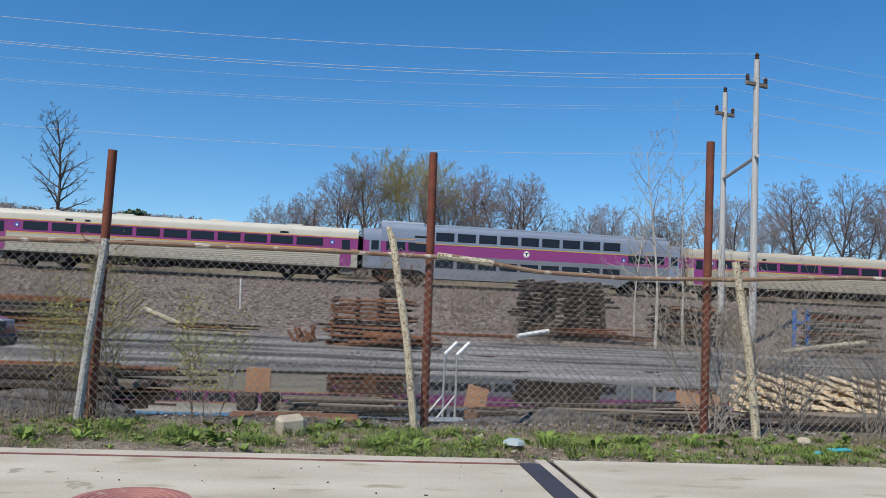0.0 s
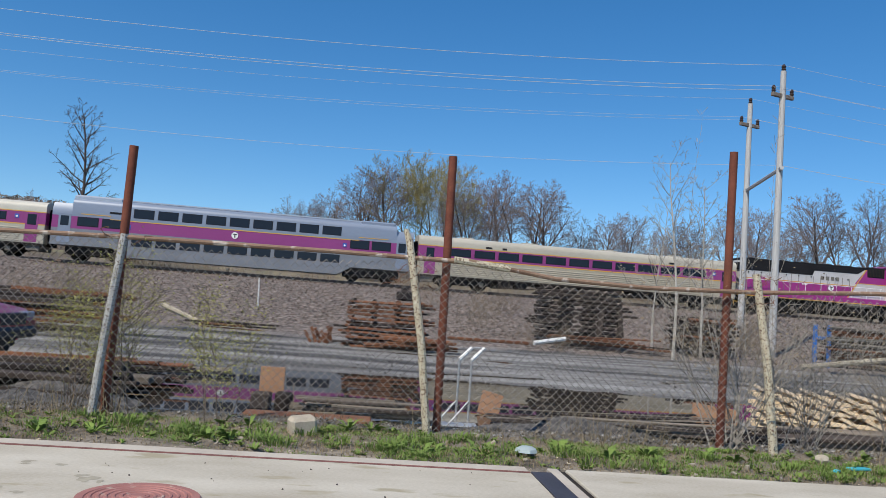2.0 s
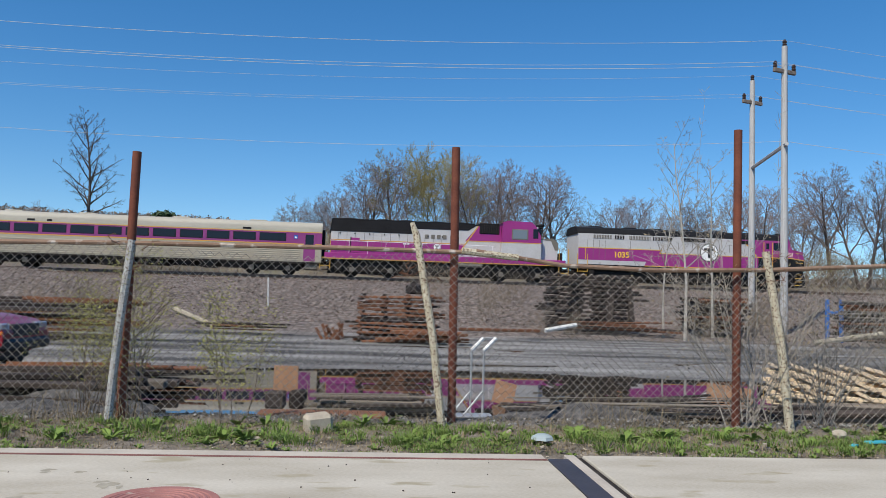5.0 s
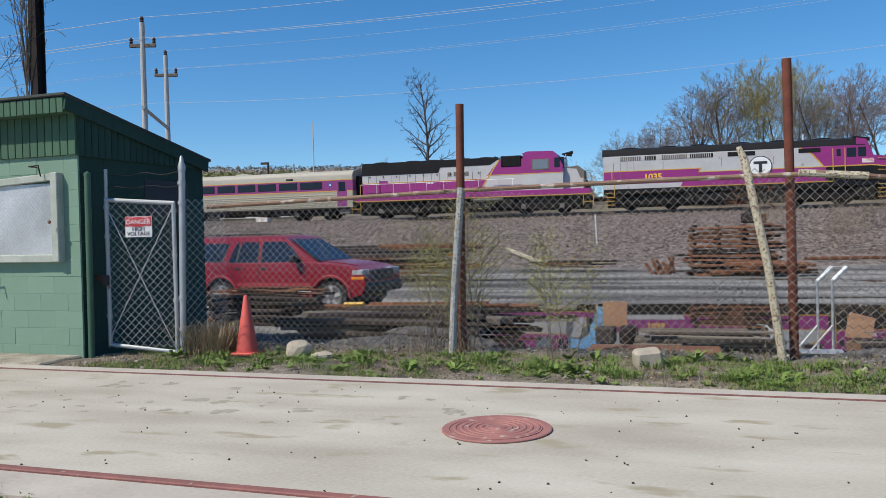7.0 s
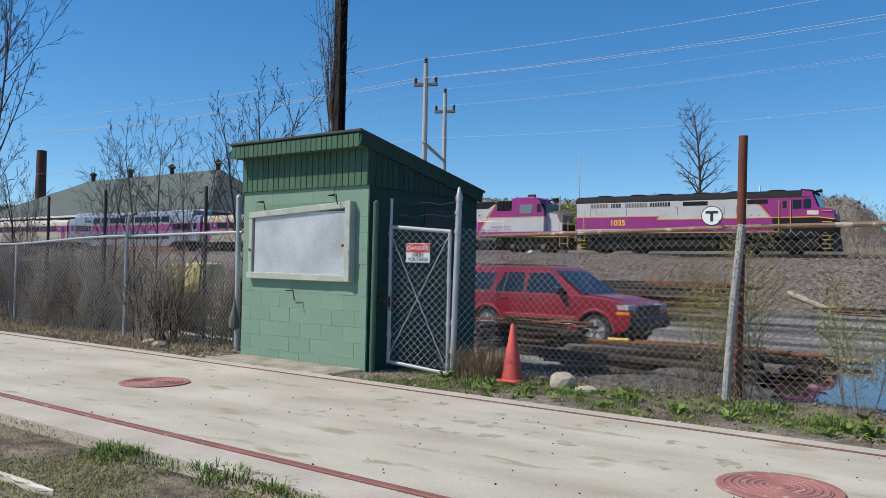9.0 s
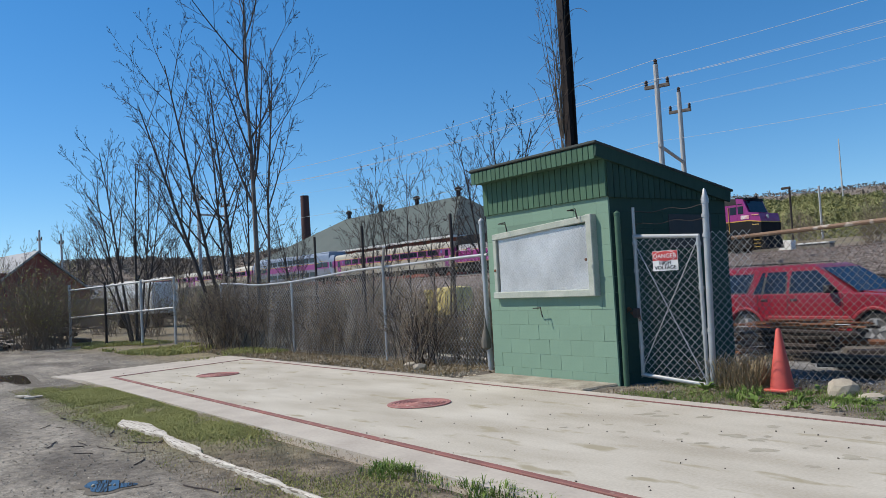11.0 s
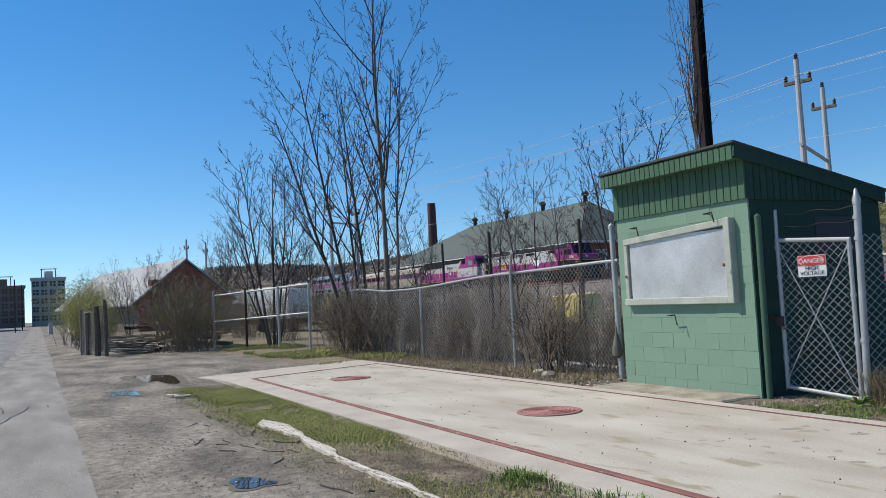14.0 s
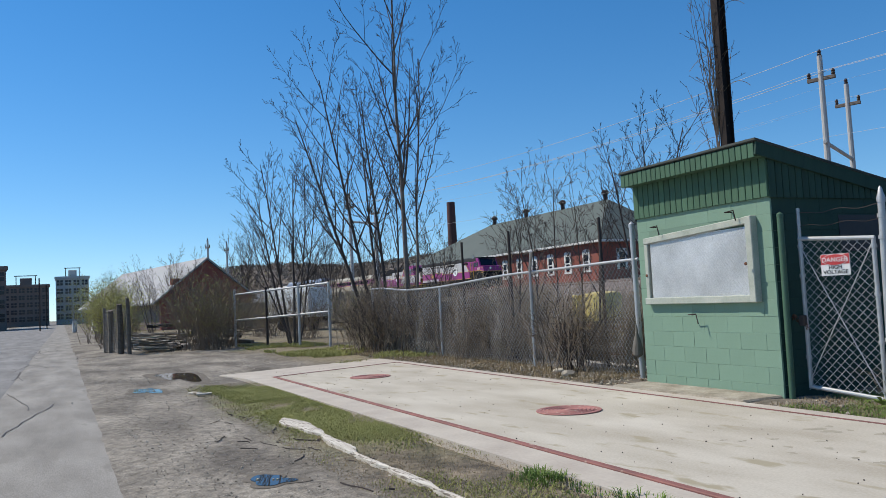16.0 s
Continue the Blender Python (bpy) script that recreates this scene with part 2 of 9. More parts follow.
VERGE_GRASS = mat("olive_verge_grass", (0.36, 0.36, 0.13), (0.25, 0.25, 0.085), 0.8, scale=1.2, fine=20, bump=0, spec=0.2)
GRASS = mat("spring_grass", (0.20, 0.285, 0.065), (0.11, 0.165, 0.04), 0.75, scale=4, fine=30, bump=0, spec=0.2)
STRAW = mat("dry_straw", (0.34, 0.27, 0.16), (0.20, 0.15, 0.09), 0.85, scale=4, fine=30, bump=0, spec=0.2)
EVERGREEN = mat("evergreen_needles", (0.05, 0.09, 0.035), (0.025, 0.05, 0.02), 0.85, scale=3, fine=20, bump=0)
POLE_WOOD = mat("weathered_pole_wood", (0.53, 0.525, 0.51), (0.34, 0.33, 0.32), 0.9, scale=5, fine=30, stretch=(4, 4, 0.3), bump=0.3)
CABLE = mat("bright_wire", (0.56, 0.57, 0.58), (0.46, 0.47, 0.48), 0.6, 0.0, bump=0)
INSULATOR = plain("dark_insulator", (0.04, 0.025, 0.02), 0.3)
BRICK = mat("red_brick", (0.27, 0.085, 0.06), (0.19, 0.06, 0.045), 0.9, scale=0.6, fine=8, bump=0.1)
SLATE = mat("grey_green_shingle", (0.095, 0.115, 0.105), (0.07, 0.088, 0.08), 0.85, scale=0.3, fine=5, bump=0.1)
WHITE_TRIM = mat("white_trim", (0.72, 0.71, 0.68), (0.6, 0.59, 0.56), 0.7, scale=2)
PALE_ROOF = mat("pale_metal_roof", (0.34, 0.34, 0.335), (0.25, 0.25, 0.248), 0.6, scale=0.3, fine=4)
FACTORY_WALL = mat("pale_factory_wall", (0.50, 0.50, 0.48), (0.42, 0.42, 0.40), 0.85, scale=0.2, fine=3)
FACTORY_DARK = mat("brown_factory_wall", (0.20, 0.155, 0.13), (0.15, 0.115, 0.10), 0.85, scale=0.2, fine=3)
YELLOW_TANK = mat("yellow_painted_steel", (0.60, 0.50, 0.17), (0.46, 0.37, 0.13), 0.6, scale=4, fine=30)
BLUE_STEEL = mat("blue_painted_steel", (0.035, 0.16, 0.50), (0.03, 0.12, 0.36), 0.55, scale=4)
ASPHALT = mat("worn_asphalt", (0.33, 0.312, 0.28), (0.20, 0.188, 0.168), 0.95, spec=0.15, scale=1.6, fine=60, bump=0.5, amount=0.9, spots=(0.24, 0.225, 0.20), spot_at=0.64, stretch=(0.35, 1.3, 1))
GRIT = mat("dark_wet_gravel", (0.14, 0.13, 0.12), (0.02, 0.019, 0.018), 0.85, scale=9, fine=45, bump=0.9, amount=0.9, bump_dist=0.03)
TAR = mat("dark_tar_seam", (0.11, 0.10, 0.095), (0.07, 0.065, 0.06), 0.9, scale=4, fine=40, bump=0)
WET_EARTH = mat("wet_dark_earth", (0.19, 0.167, 0.137), (0.12, 0.105, 0.086), 0.95, spec=0.15, scale=7, fine=40, bump=0.5)
RAIL_STEEL = mat("rail_steel", (0.16, 0.11, 0.08), (0.09, 0.06, 0.045), 0.6, 0.4, scale=1)
GROUND_HILL = mat("far_bare_woods", (0.25, 0.205, 0.17), (0.16, 0.135, 0.105), 0.95, scale=0.02, fine=0.3, bump=0.6, bump_dist=1.5)
PLASTIC_BAG = plain("translucent_bag", (0.36, 0.42, 0.42), 0.4)
TEAL = plain("teal_litter", (0.05, 0.38, 0.45), 0.5)


def water_material():
    m = bpy.data.materials.new("puddle_water")
    m.use_nodes = True
    nt = m.node_tree
    b = nt.nodes["Principled BSDF"]
    b.inputs["Base Color"].default_value = (0.035, 0.03, 0.024, 1)
    b.inputs["Roughness"].default_value, b.inputs["IOR"].default_value = 0.015, 1.45
    nz = nt.nodes.new("ShaderNodeTexNoise")
    nz.inputs["Scale"].default_value = 2.0
    bp = nt.nodes.new("ShaderNodeBump")
    bp.inputs["Strength"].default_value, bp.inputs["Distance"].default_value = 0.02, 0.01
    co = nt.nodes.new("ShaderNodeTexCoord")
    nt.links.new(co.outputs["Object"], nz.inputs["Vector"])
    nt.links.new(nz.outputs[0], bp.inputs["Height"])
    nt.links.new(bp.outputs[0], b.inputs["Normal"])
    return m


WATER = water_material()


def ground_material():
    """Dirt verge, wet grey yard and brown ballast, told apart by their place on the plan with ragged borders."""
    m = bpy.data.materials.new("ground_earth")
    m.use_nodes = True
    nt = m.node_tree
    n, l = nt.nodes, nt.links
    b = n["Principled BSDF"]
    co = n.new("ShaderNodeTexCoord")
    sep = n.new("ShaderNodeSeparateXYZ")
    l.new(co.outputs["Object"], sep.inputs[0])

    def tex(scale, detail=5, stretch=(1, 1, 1), kind="ShaderNodeTexNoise"):
        mp = n.new("ShaderNodeMapping")
        mp.inputs["Scale"].default_value = stretch
        l.new(co.outputs["Object"], mp.inputs[0])
        t = n.new(kind)
        t.inputs["Scale"].default_value = scale
        if kind == "ShaderNodeTexNoise":
            t.inputs["Detail"].default_value = detail
        l.new(mp.outputs[0], t.inputs["Vector"])
        return t.outputs[0]

    def ramp(src, stops):
        r = n.new("ShaderNodeValToRGB")
        r.color_ramp.elements[0].position, r.color_ramp.elements[0].color = stops[0][0], (*stops[0][1], 1)
        r.color_ramp.elements[1].position, r.color_ramp.elements[1].color = stops[-1][0], (*stops[-1][1], 1)
        for p, c in stops[1:-1]:
            e = r.color_ramp.elements.new(p)
            e.color = (*c, 1)
        l.new(src, r.inputs[0])
        return r.outputs[0]

    def step(src, a, c, wobble, amp):
        ad = n.new("ShaderNodeMath")
        ad.operation = "MULTIPLY_ADD"
        l.new(wobble, ad.inputs[0])
        ad.inputs[1].default_value = amp
        l.new(src, ad.inputs[2])
        r = n.new("ShaderNodeMapRange")
        r.inputs[1].default_value, r.inputs[2].default_value = a + amp / 2, c + amp / 2
        l.new(ad.outputs[0], r.inputs[0])
        return r.outputs[0]

    def mixed(f, a, c):
        x = n.new("ShaderNodeMix")
        x.data_type = "RGBA"
        l.new(f, x.inputs[0]), l.new(a, x.inputs[6]), l.new(c, x.inputs[7])
        return x.outputs[2]

    dirt = ramp(tex(1.3, 8), [(0.30, (0.10, 0.085, 0.065)), (0.5, (0.19, 0.163, 0.13)), (0.68, (0.30, 0.26, 0.21))])
    yard = ramp(tex(0.5, 7, (0.22, 1.5, 1)), [(0.37, (0.05, 0.047, 0.045)), (0.47, (0.125, 0.12, 0.113)), (0.56, (0.235, 0.225, 0.21)), (0.70, (0.34, 0.33, 0.31))])
    ballast = ramp(tex(4.5, 7), [(0.36, (0.05, 0.04, 0.035)), (0.5, (0.165, 0.132, 0.112)), (0.62, (0.31, 0.26, 0.225))])
    brush = ramp(tex(0.25, 7), [(0.3, (0.12, 0.10, 0.07)), (0.6, (0.24, 0.20, 0.13)), (0.75, (0.15, 0.17, 0.07))])
    wob = tex(0.6, 5)
    gravel = ramp(tex(0.9, 8, (0.6, 1.2, 1)), [(0.34, (0.115, 0.10, 0.082)), (0.48, (0.20, 0.178, 0.146)), (0.66, (0.30, 0.27, 0.222))])
    turf = ramp(tex(2.2, 8), [(0.36, (0.20, 0.165, 0.11)), (0.5, (0.20, 0.185, 0.085)), (0.64, (0.20, 0.215, 0.07))])
    soil = ramp(tex(3.5, 8), [(0.32, (0.075, 0.062, 0.045)), (0.5, (0.155, 0.128, 0.092)), (0.68, (0.25, 0.205, 0.145))])
    turf = mixed(step(sep.outputs[0], -9.5, -6.0, wob, 2.0), turf, soil)
    lot = mixed(step(sep.outputs[1], 1.75, 2.35, wob, 0.9), gravel, turf)
    lot = mixed(step(sep.outputs[0], -15.4, -13.8, wob, 1.2), gravel, lot)
    waste = mixed(step(sep.outputs[0], -19.5, -17.5, wob, 1.5), brush, dirt)
    near = mixed(step(sep.outputs[1], 4.9, 5.9, wob, 1.2), lot, waste)
    yard = mixed(step(sep.outputs[0], -16.5, -12.5, wob, 2.0), brush, yard)
    c1 = mixed(step(sep.outputs[1], 8.9, 9.5, wob, 1.2), near, yard)
    c2 = mixed(step(sep.outputs[1], 32, 34, wob, 4), c1, ballast)
    c3 = mixed(step(sep.outputs[1], 68, 75, wob, 8), c2, brush)
    fine = tex(60, 3)
    mid = n.new("ShaderNodeMapRange")
    mid.inputs[1].default_value, mid.inputs[2].default_value = 0.35, 0.65
    mid.inputs[3].default_value, mid.inputs[4].default_value = 0.72, 1.22
    l.new(tex(11, 6), mid.inputs[0])
    grit = n.new("ShaderNodeHueSaturation")
    l.new(c3, grit.inputs["Color"]), l.new(mid.outputs[0], grit.inputs["Value"])
    c3 = grit.outputs[0]
    speck = n.new("ShaderNodeMapRange")
    speck.inputs[1].default_value, speck.inputs[2].default_value = 0.3, 0.7
    speck.inputs[3].default_value, speck.inputs[4].default_value = 0.65, 1.3
    l.new(fine, speck.inputs[0])
    hs = n.new("ShaderNodeHueSaturation")
    l.new(c3, hs.inputs["Color"]), l.new(speck.outputs[0], hs.inputs["Value"])
    l.new(hs.outputs[0], b.inputs["Base Color"])
    b.inputs["Roughness"].default_value, b.inputs["Specular IOR Level"].default_value = 0.9, 0.25
    bp = n.new("ShaderNodeBump")
    bp.inputs["Strength"].default_value, bp.inputs["Distance"].default_value = 0.5, 0.03
    l.new(tex(22, 5), bp.inputs["Height"])
    l.new(bp.outputs[0], b.inputs["Normal"])
    return m


GROUND = ground_material()


# ---- mesh tools ----
class Shape:
    """Gathers vertices and faces of one mesh."""

    def __init__(self):
        self.v, self.f, self.m = [], [], Matrix()

    def at(self, m):
        self.m = m
        return self

    def add(self, verts, faces):
        k = len(self.v)
        self.v += [tuple(self.m @ Vector(p)) for p in verts]
        self.f += [tuple(i + k for i in f) for f in faces]
        return self

    def box(self, x0, x1, y0, y1, z0, z1, b=0.0):
        c = Vector(((x0 + x1) / 2, (y0 + y1) / 2, (z0 + z1) / 2))
        h = ((x1 - x0) / 2, (y1 - y0) / 2, (z1 - z0) / 2)
        b = min(b, *(q * 0.49 for q in h))
        if b <= 0:
            s = [(i, j, k) for i in (-1, 1) for j in (-1, 1) for k in (-1, 1)]
            return self.add([c + Vector((i * h[0], j * h[1], k * h[2])) for i, j, k in s],
                            [(0, 1, 3, 2), (4, 6, 7, 5), (0, 4, 5, 1), (2, 3, 7, 6), (0, 2, 6, 4), (1, 5, 7, 3)])
        vs, idx = [], {}
        for i in (-1, 1):
            for j in (-1, 1):
                for k in (-1, 1):
                    s = (i, j, k)
                    for a in range(3):
                        idx[s, a] = len(vs)
                        vs.append(Vector([s[q] * (h[q] if q == a else h[q] - b) for q in range(3)]))
        fs = []
        for a in range(3):
            p, q = (a + 1) % 3, (a + 2) % 3

            def key(**kw):
                s = [0, 0, 0]
                for n_, v_ in kw.items():
                    s[int(n_[1])] = v_
                return tuple(s)
            for s in (-1, 1):
                fs.append([idx[key(**{f"a{a}": s, f"a{p}": u, f"a{q}": w}), a] for u, w in ((-1, -1), (1, -1), (1, 1), (-1, 1))])
            for u in (-1, 1):
                for w in (-1, 1):
                    k0, k1 = key(**{f"a{a}": -1, f"a{p}": u, f"a{q}": w}), key(**{f"a{a}": 1, f"a{p}": u, f"a{q}": w})
                    fs.append([idx[k0, p], idx[k1, p], idx[k1, q], idx[k0, q]])
        for i in (-1, 1):
            for j in (-1, 1):
                for k in (-1, 1):
                    fs.append([idx[(i, j, k), a] for a in range(3)])
        out = []
        for f in fs:
            pts = [vs[i] for i in f]
            nrm = (pts[1] - pts[0]).cross(pts[2] - pts[0])
            out.append(tuple(f) if nrm.dot(sum(pts, Vector())) > 0 else tuple(reversed(f)))
        return self.add([p + c for p in vs], out)

    def tube(self, pts, radii, seg=8, caps=True):
        pts = [Vector(p) for p in pts]
        if not isinstance(radii, (list, tuple)):
            radii = [radii] * len(pts)
        vs, fs, u = [], [], None
        for i, p in enumerate(pts):
            d = (pts[min(i + 1, len(pts) - 1)] - pts[max(i - 1, 0)]).normalized()
            if u is None:
                u = d.orthogonal().normalized()
            u = (u - d * u.dot(d)).normalized()
            w = d.cross(u)
            for k in range(seg):
                a = 2 * math.pi * k / seg
                vs.append(p + (u * math.cos(a) + w * math.sin(a)) * radii[i])
        for i in range(len(pts) - 1):
            for k in range(seg):
                k2 = (k + 1) % seg
                fs.append((i * seg + k, i * seg + k2, (i + 1) * seg + k2, (i + 1) * seg + k))
        if caps:
            fs.append(tuple(reversed(range(seg))))
            fs.append(tuple(range((len(pts) - 1) * seg, len(pts) * seg)))
        return self.add(vs, fs)

    def prism(self, poly, y0, y1):
        """A polygon in x and z, pushed from y0 to y1."""
        k = len(poly)
        area = sum(poly[i][0] * poly[(i + 1) % k][1] - poly[(i + 1) % k][0] * poly[i][1] for i in range(k))
        if area < 0:
            poly = poly[::-1]
        vs = [(x, y0, z) for x, z in poly] + [(x, y1, z) for x, z in poly]
        fs = [tuple(range(k)), tuple(reversed(range(k, 2 * k)))]
        fs += [(i, i + k, (i + 1) % k + k, (i + 1) % k) for i in range(k)]
        if y1 < y0:
            fs = [tuple(reversed(f)) for f in fs]
        return self.add(vs, fs)

    def lathe(self, prof, seg=24, axis="z"):
        """Radius and height pairs, turned round an axis."""
        vs, fs = [], []
        for r, h in prof:
            for k in range(seg):
                a = 2 * math.pi * k / seg
                c, s = r * math.cos(a), r * math.sin(a)
                vs.append((c, s, h) if axis == "z" else (c, -h, s))
        for i in range(len(prof) - 1):
            for k in range(seg):
                k2 = (k + 1) % seg
                fs.append((i * seg + k, i * seg + k2, (i + 1) * seg + k2, (i + 1) * seg + k))
        fs.append(tuple(range((len(prof) - 1) * seg, len(prof) * seg)))
        fs.append(tuple(reversed(range(seg))))
        return self.add(vs, fs)

    def section(self, prof, xs, cap=True):
        """A closed outline in y and z, carried along x."""
        k = len(prof)
        vs = [(x, y, z) for x in xs for y, z in prof]
        fs = [(i * k + j, (i + 1) * k + j, (i + 1) * k + (j + 1) % k, i * k + (j + 1) % k) for i in range(len(xs) - 1) for j in range(k)]
        if cap:
            fs += [tuple(range(k)), tuple(reversed(range((len(xs) - 1) * k, len(xs) * k)))]
        return self.add(vs, fs)

    def mesh(self, name, material, smooth=35):
        me = bpy.data.meshes.new(name)
        me.from_pydata(self.v, [], self.f)
        me.materials.append(material)
        if smooth:
            me.shade_smooth()
            me.set_sharp_from_angle(angle=radians(smooth))
        me.update()
        return me


def part(name, shape, material, parent=None, label="", m=None, smooth=35):
    me = shape.mesh(name, material, smooth) if isinstance(shape, Shape) else shape
    ob = new(name, me)
    if parent is not None:
        ob.parent = parent
    if m is not None:
        ob.matrix_basis = m
    if label:
        ob["label"] = label
    return ob


def thing(name, label, category, m=None, group="", kind=""):
    ob = new(name)
    ob.empty_display_size = 0.1
    if m is not None:
        ob.matrix_basis = m
    return tagged(ob, label, category, group, kind)


def solid(name, shape, material, label, category, m=None, group="", kind="", smooth=35):
    """A thing that is one plain mesh."""
    return tagged(part(name, shape, material, None, "", m, smooth), label, category, group, kind)


def lettering(name, text, size, material, parent, m, label="", bold=0.0):
    cu = bpy.data.curves.new(name, "FONT")
    cu.body, cu.size, cu.align_x, cu.align_y, cu.extrude = text, size, "CENTER", "CENTER", 0.003
    cu.offset = bold
    tmp = new("tmp_text", cu)
    me = bpy.data.meshes.new_from_object(tmp)
    bpy.data.objects.remove(tmp)
    me.name = name
    me.materials.clear()
    me.materials.append(material)
    return part(name, me, material, parent, label, m)


def polar(az, d, z=0.0):
    """A place by its bearing from the eye (degrees, to the -x side) and its distance."""
    return Vector((-math.sin(radians(az)) * d, math.cos(radians(az)) * d, z))


def smoothstep(a, b, x):
    t = min(1.0, max(0.0, (x - a) / (b - a)))
    return t * t * (3 - 2 * t)


def ground_z(x, y):
    """Height of the land: the level lane and scale pad, the yard a little lower, and the railway bank."""
    z = -0.02
    west = smoothstep(-19, -26, x)
    z += -0.26 * smoothstep(8.9, 10.2, y) * (1 - west)
    bank = smoothstep(30, 56, y)
    z += 2.62 * bank ** 1.2
    z += 1.5 * smoothstep(64, 80, y)
    return z


def land_z(x, y):
    """The land with its small unevenness and the hollows of the yard."""
    z = ground_z(x, y)
    if not (-18.2 < x < 16 and 3.0 < y < 6.9):
        near = 0.12 if (y < 3.4 and x > -26) else 1.0 if y < 60 else 0.3
        z += near * 0.05 * (noise.noise(Vector((x * 0.9, y * 0.9, 0))) + 0.5 * noise.noise(Vector((x * 2.7, y * 2.7, 4))) - 0.3)
    else:
        z -= 0.12 * min(1.0, (y - 3.0) / 0.4)
    if 10.2 < y < 30 and -13 < x < 34:
        e = min(1.0, (y - 10.2) / 0.8, (30 - y) / 2, (x + 13) / 2)
        dip = 0.13 * math.exp(-((x - 1.3) / 6.3) ** 4 - ((y - 14.3) / 3.1) ** 4)
        flat = -0.275 + 0.05 * noise.noise(Vector((x * 0.13, y * 0.55, 7))) + 0.02 * noise.noise(Vector((x * 0.8, y * 1.2, 2))) + 0.012 * noise.noise(Vector((x * 2.6, y * 3.1, 5))) - dip
        z = z * (1 - e) + flat * e
    if y < 0.6 and x < 6:
        z = min(z, -0.035)
    return z


# ---- ground ----
def axis_steps(stops):
    out = []
    for a, b, d in stops:
        k = max(1, round((b - a) / d))
        out += [a + (b - a) * i / k for i in range(k)]
    return out + [stops[-1][1]]


def build_ground():
    xs = axis_steps([(-1500, -300, 150), (-300, -60, 12), (-60, -24, 1.5), (-24, 14, 0.45), (14, 60, 2), (60, 300, 15), (300, 1500, 150)])
    ys = axis_steps([(-1500, -200, 150), (-200, -10, 12), (-10, 0, 1.5), (0, 30, 0.3), (30, 70, 1.4), (70, 200, 10), (200, 1500, 150)])
    vs = []
    for y in ys:
        for x in xs:
            vs.append((x, y, land_z(x, y)))
    w = len(xs)
    fs = [(j * w + i, j * w + i + 1, (j + 1) * w + i + 1, (j + 1) * w + i) for j in range(len(ys) - 1) for i in range(w - 1)]
    me = bpy.data.meshes.new("ground")
    me.from_pydata(vs, [], fs)
    me.materials.append(GROUND)
    me.shade_smooth()
    tagged(new("ground", me), "bare earth lane side, wet grey yard and stony railway bank", "ground", kind="structure")


CARRIAGEWAY = mat("old_blue_grey_asphalt", (0.28, 0.272, 0.26), (0.17, 0.165, 0.158), 0.95, spec=0.15, scale=1.2, fine=60, bump=0.5, amount=0.9, spots=(0.20, 0.19, 0.18), spot_at=0.62, stretch=(0.3, 1.3, 1))
def build_road():
    s = Shape()
    xs = axis_steps([(-420, -60, 30), (-60, 8, 0.3)])
    ys = [-9, -6, -3, -1, 0.0, 0.4]
    rnd = random.Random(5)
    vs = []
    for x in xs:
        wob = 0.06 * noise.noise(Vector((x * 0.5, 0, 0))) + 0.05 * noise.noise(Vector((x * 2.1, 5, 0)))
        for y in ys:
            vs.append((x, y + (wob if y > 0.3 else 0), -0.012 if y < 0.3 else -0.034))
    k = len(ys)
    fs = [(i * k + j, (i + 1) * k + j, (i + 1) * k + j + 1, i * k + j + 1) for i in range(len(xs) - 1) for j in range(k - 1)]
    s.add(vs, fs)
    road = solid("road", s, ASPHALT, "worn cracked grey asphalt street", "road", kind="structure")
    part("carriageway", Shape().add([(-420, -9, -0.009), (8, -9, -0.009), (8, -1.02, -0.009), (-60, -0.98, -0.009), (-420, -0.98, -0.009)], [(0, 1, 2, 3, 4)]), CARRIAGEWAY, road, "older blue-grey asphalt of the carriageway")
    cracks = Shape()
    for k in range(34):
        x, y = rnd.uniform(-60, -6), rnd.choice((rnd.uniform(-3, 0.0), rnd.uniform(-1.1, -0.9)))
        a = rnd.choice((0, 0, 0, 1.4)) + rnd.uniform(-0.3, 0.3)
        pts = []
        for i in range(9):
            pts.append((x, y))
            x, y = x + 0.45 * math.cos(a), y + 0.3 * math.sin(a) + rnd.uniform(-0.06, 0.06)
            y = min(y, 0.1)
        for (ax, ay), (bx, by) in zip(pts, pts[1:]):
            cracks.add([(ax, ay - 0.009, -0.004), (bx, by - 0.009, -0.004), (bx, by + 0.009, -0.004), (ax, ay + 0.009, -0.004)], [(0, 1, 2, 3)])
    part("tar_crack", cracks, TAR, road, "dark tarred crack lines")


def blob(cx, cy, z, rx, ry, seed, k=40, rough=0.35):
    rnd = random.Random(seed)
    ph = [rnd.uniform(0, 6.28) for _ in range(5)]
    pts = []
    for i in range(k):
        a = 2 * math.pi * i / k
        r = 1 + rough * sum(math.sin((q + 2) * a + ph[q]) / (q + 2) for q in range(5))
        pts.append((cx + rx * r * math.cos(a), cy + ry * r * math.sin(a), z))
    return Shape().add(pts + [(cx, cy, z)], [(i, (i + 1) % k, k) for i in range(k)])


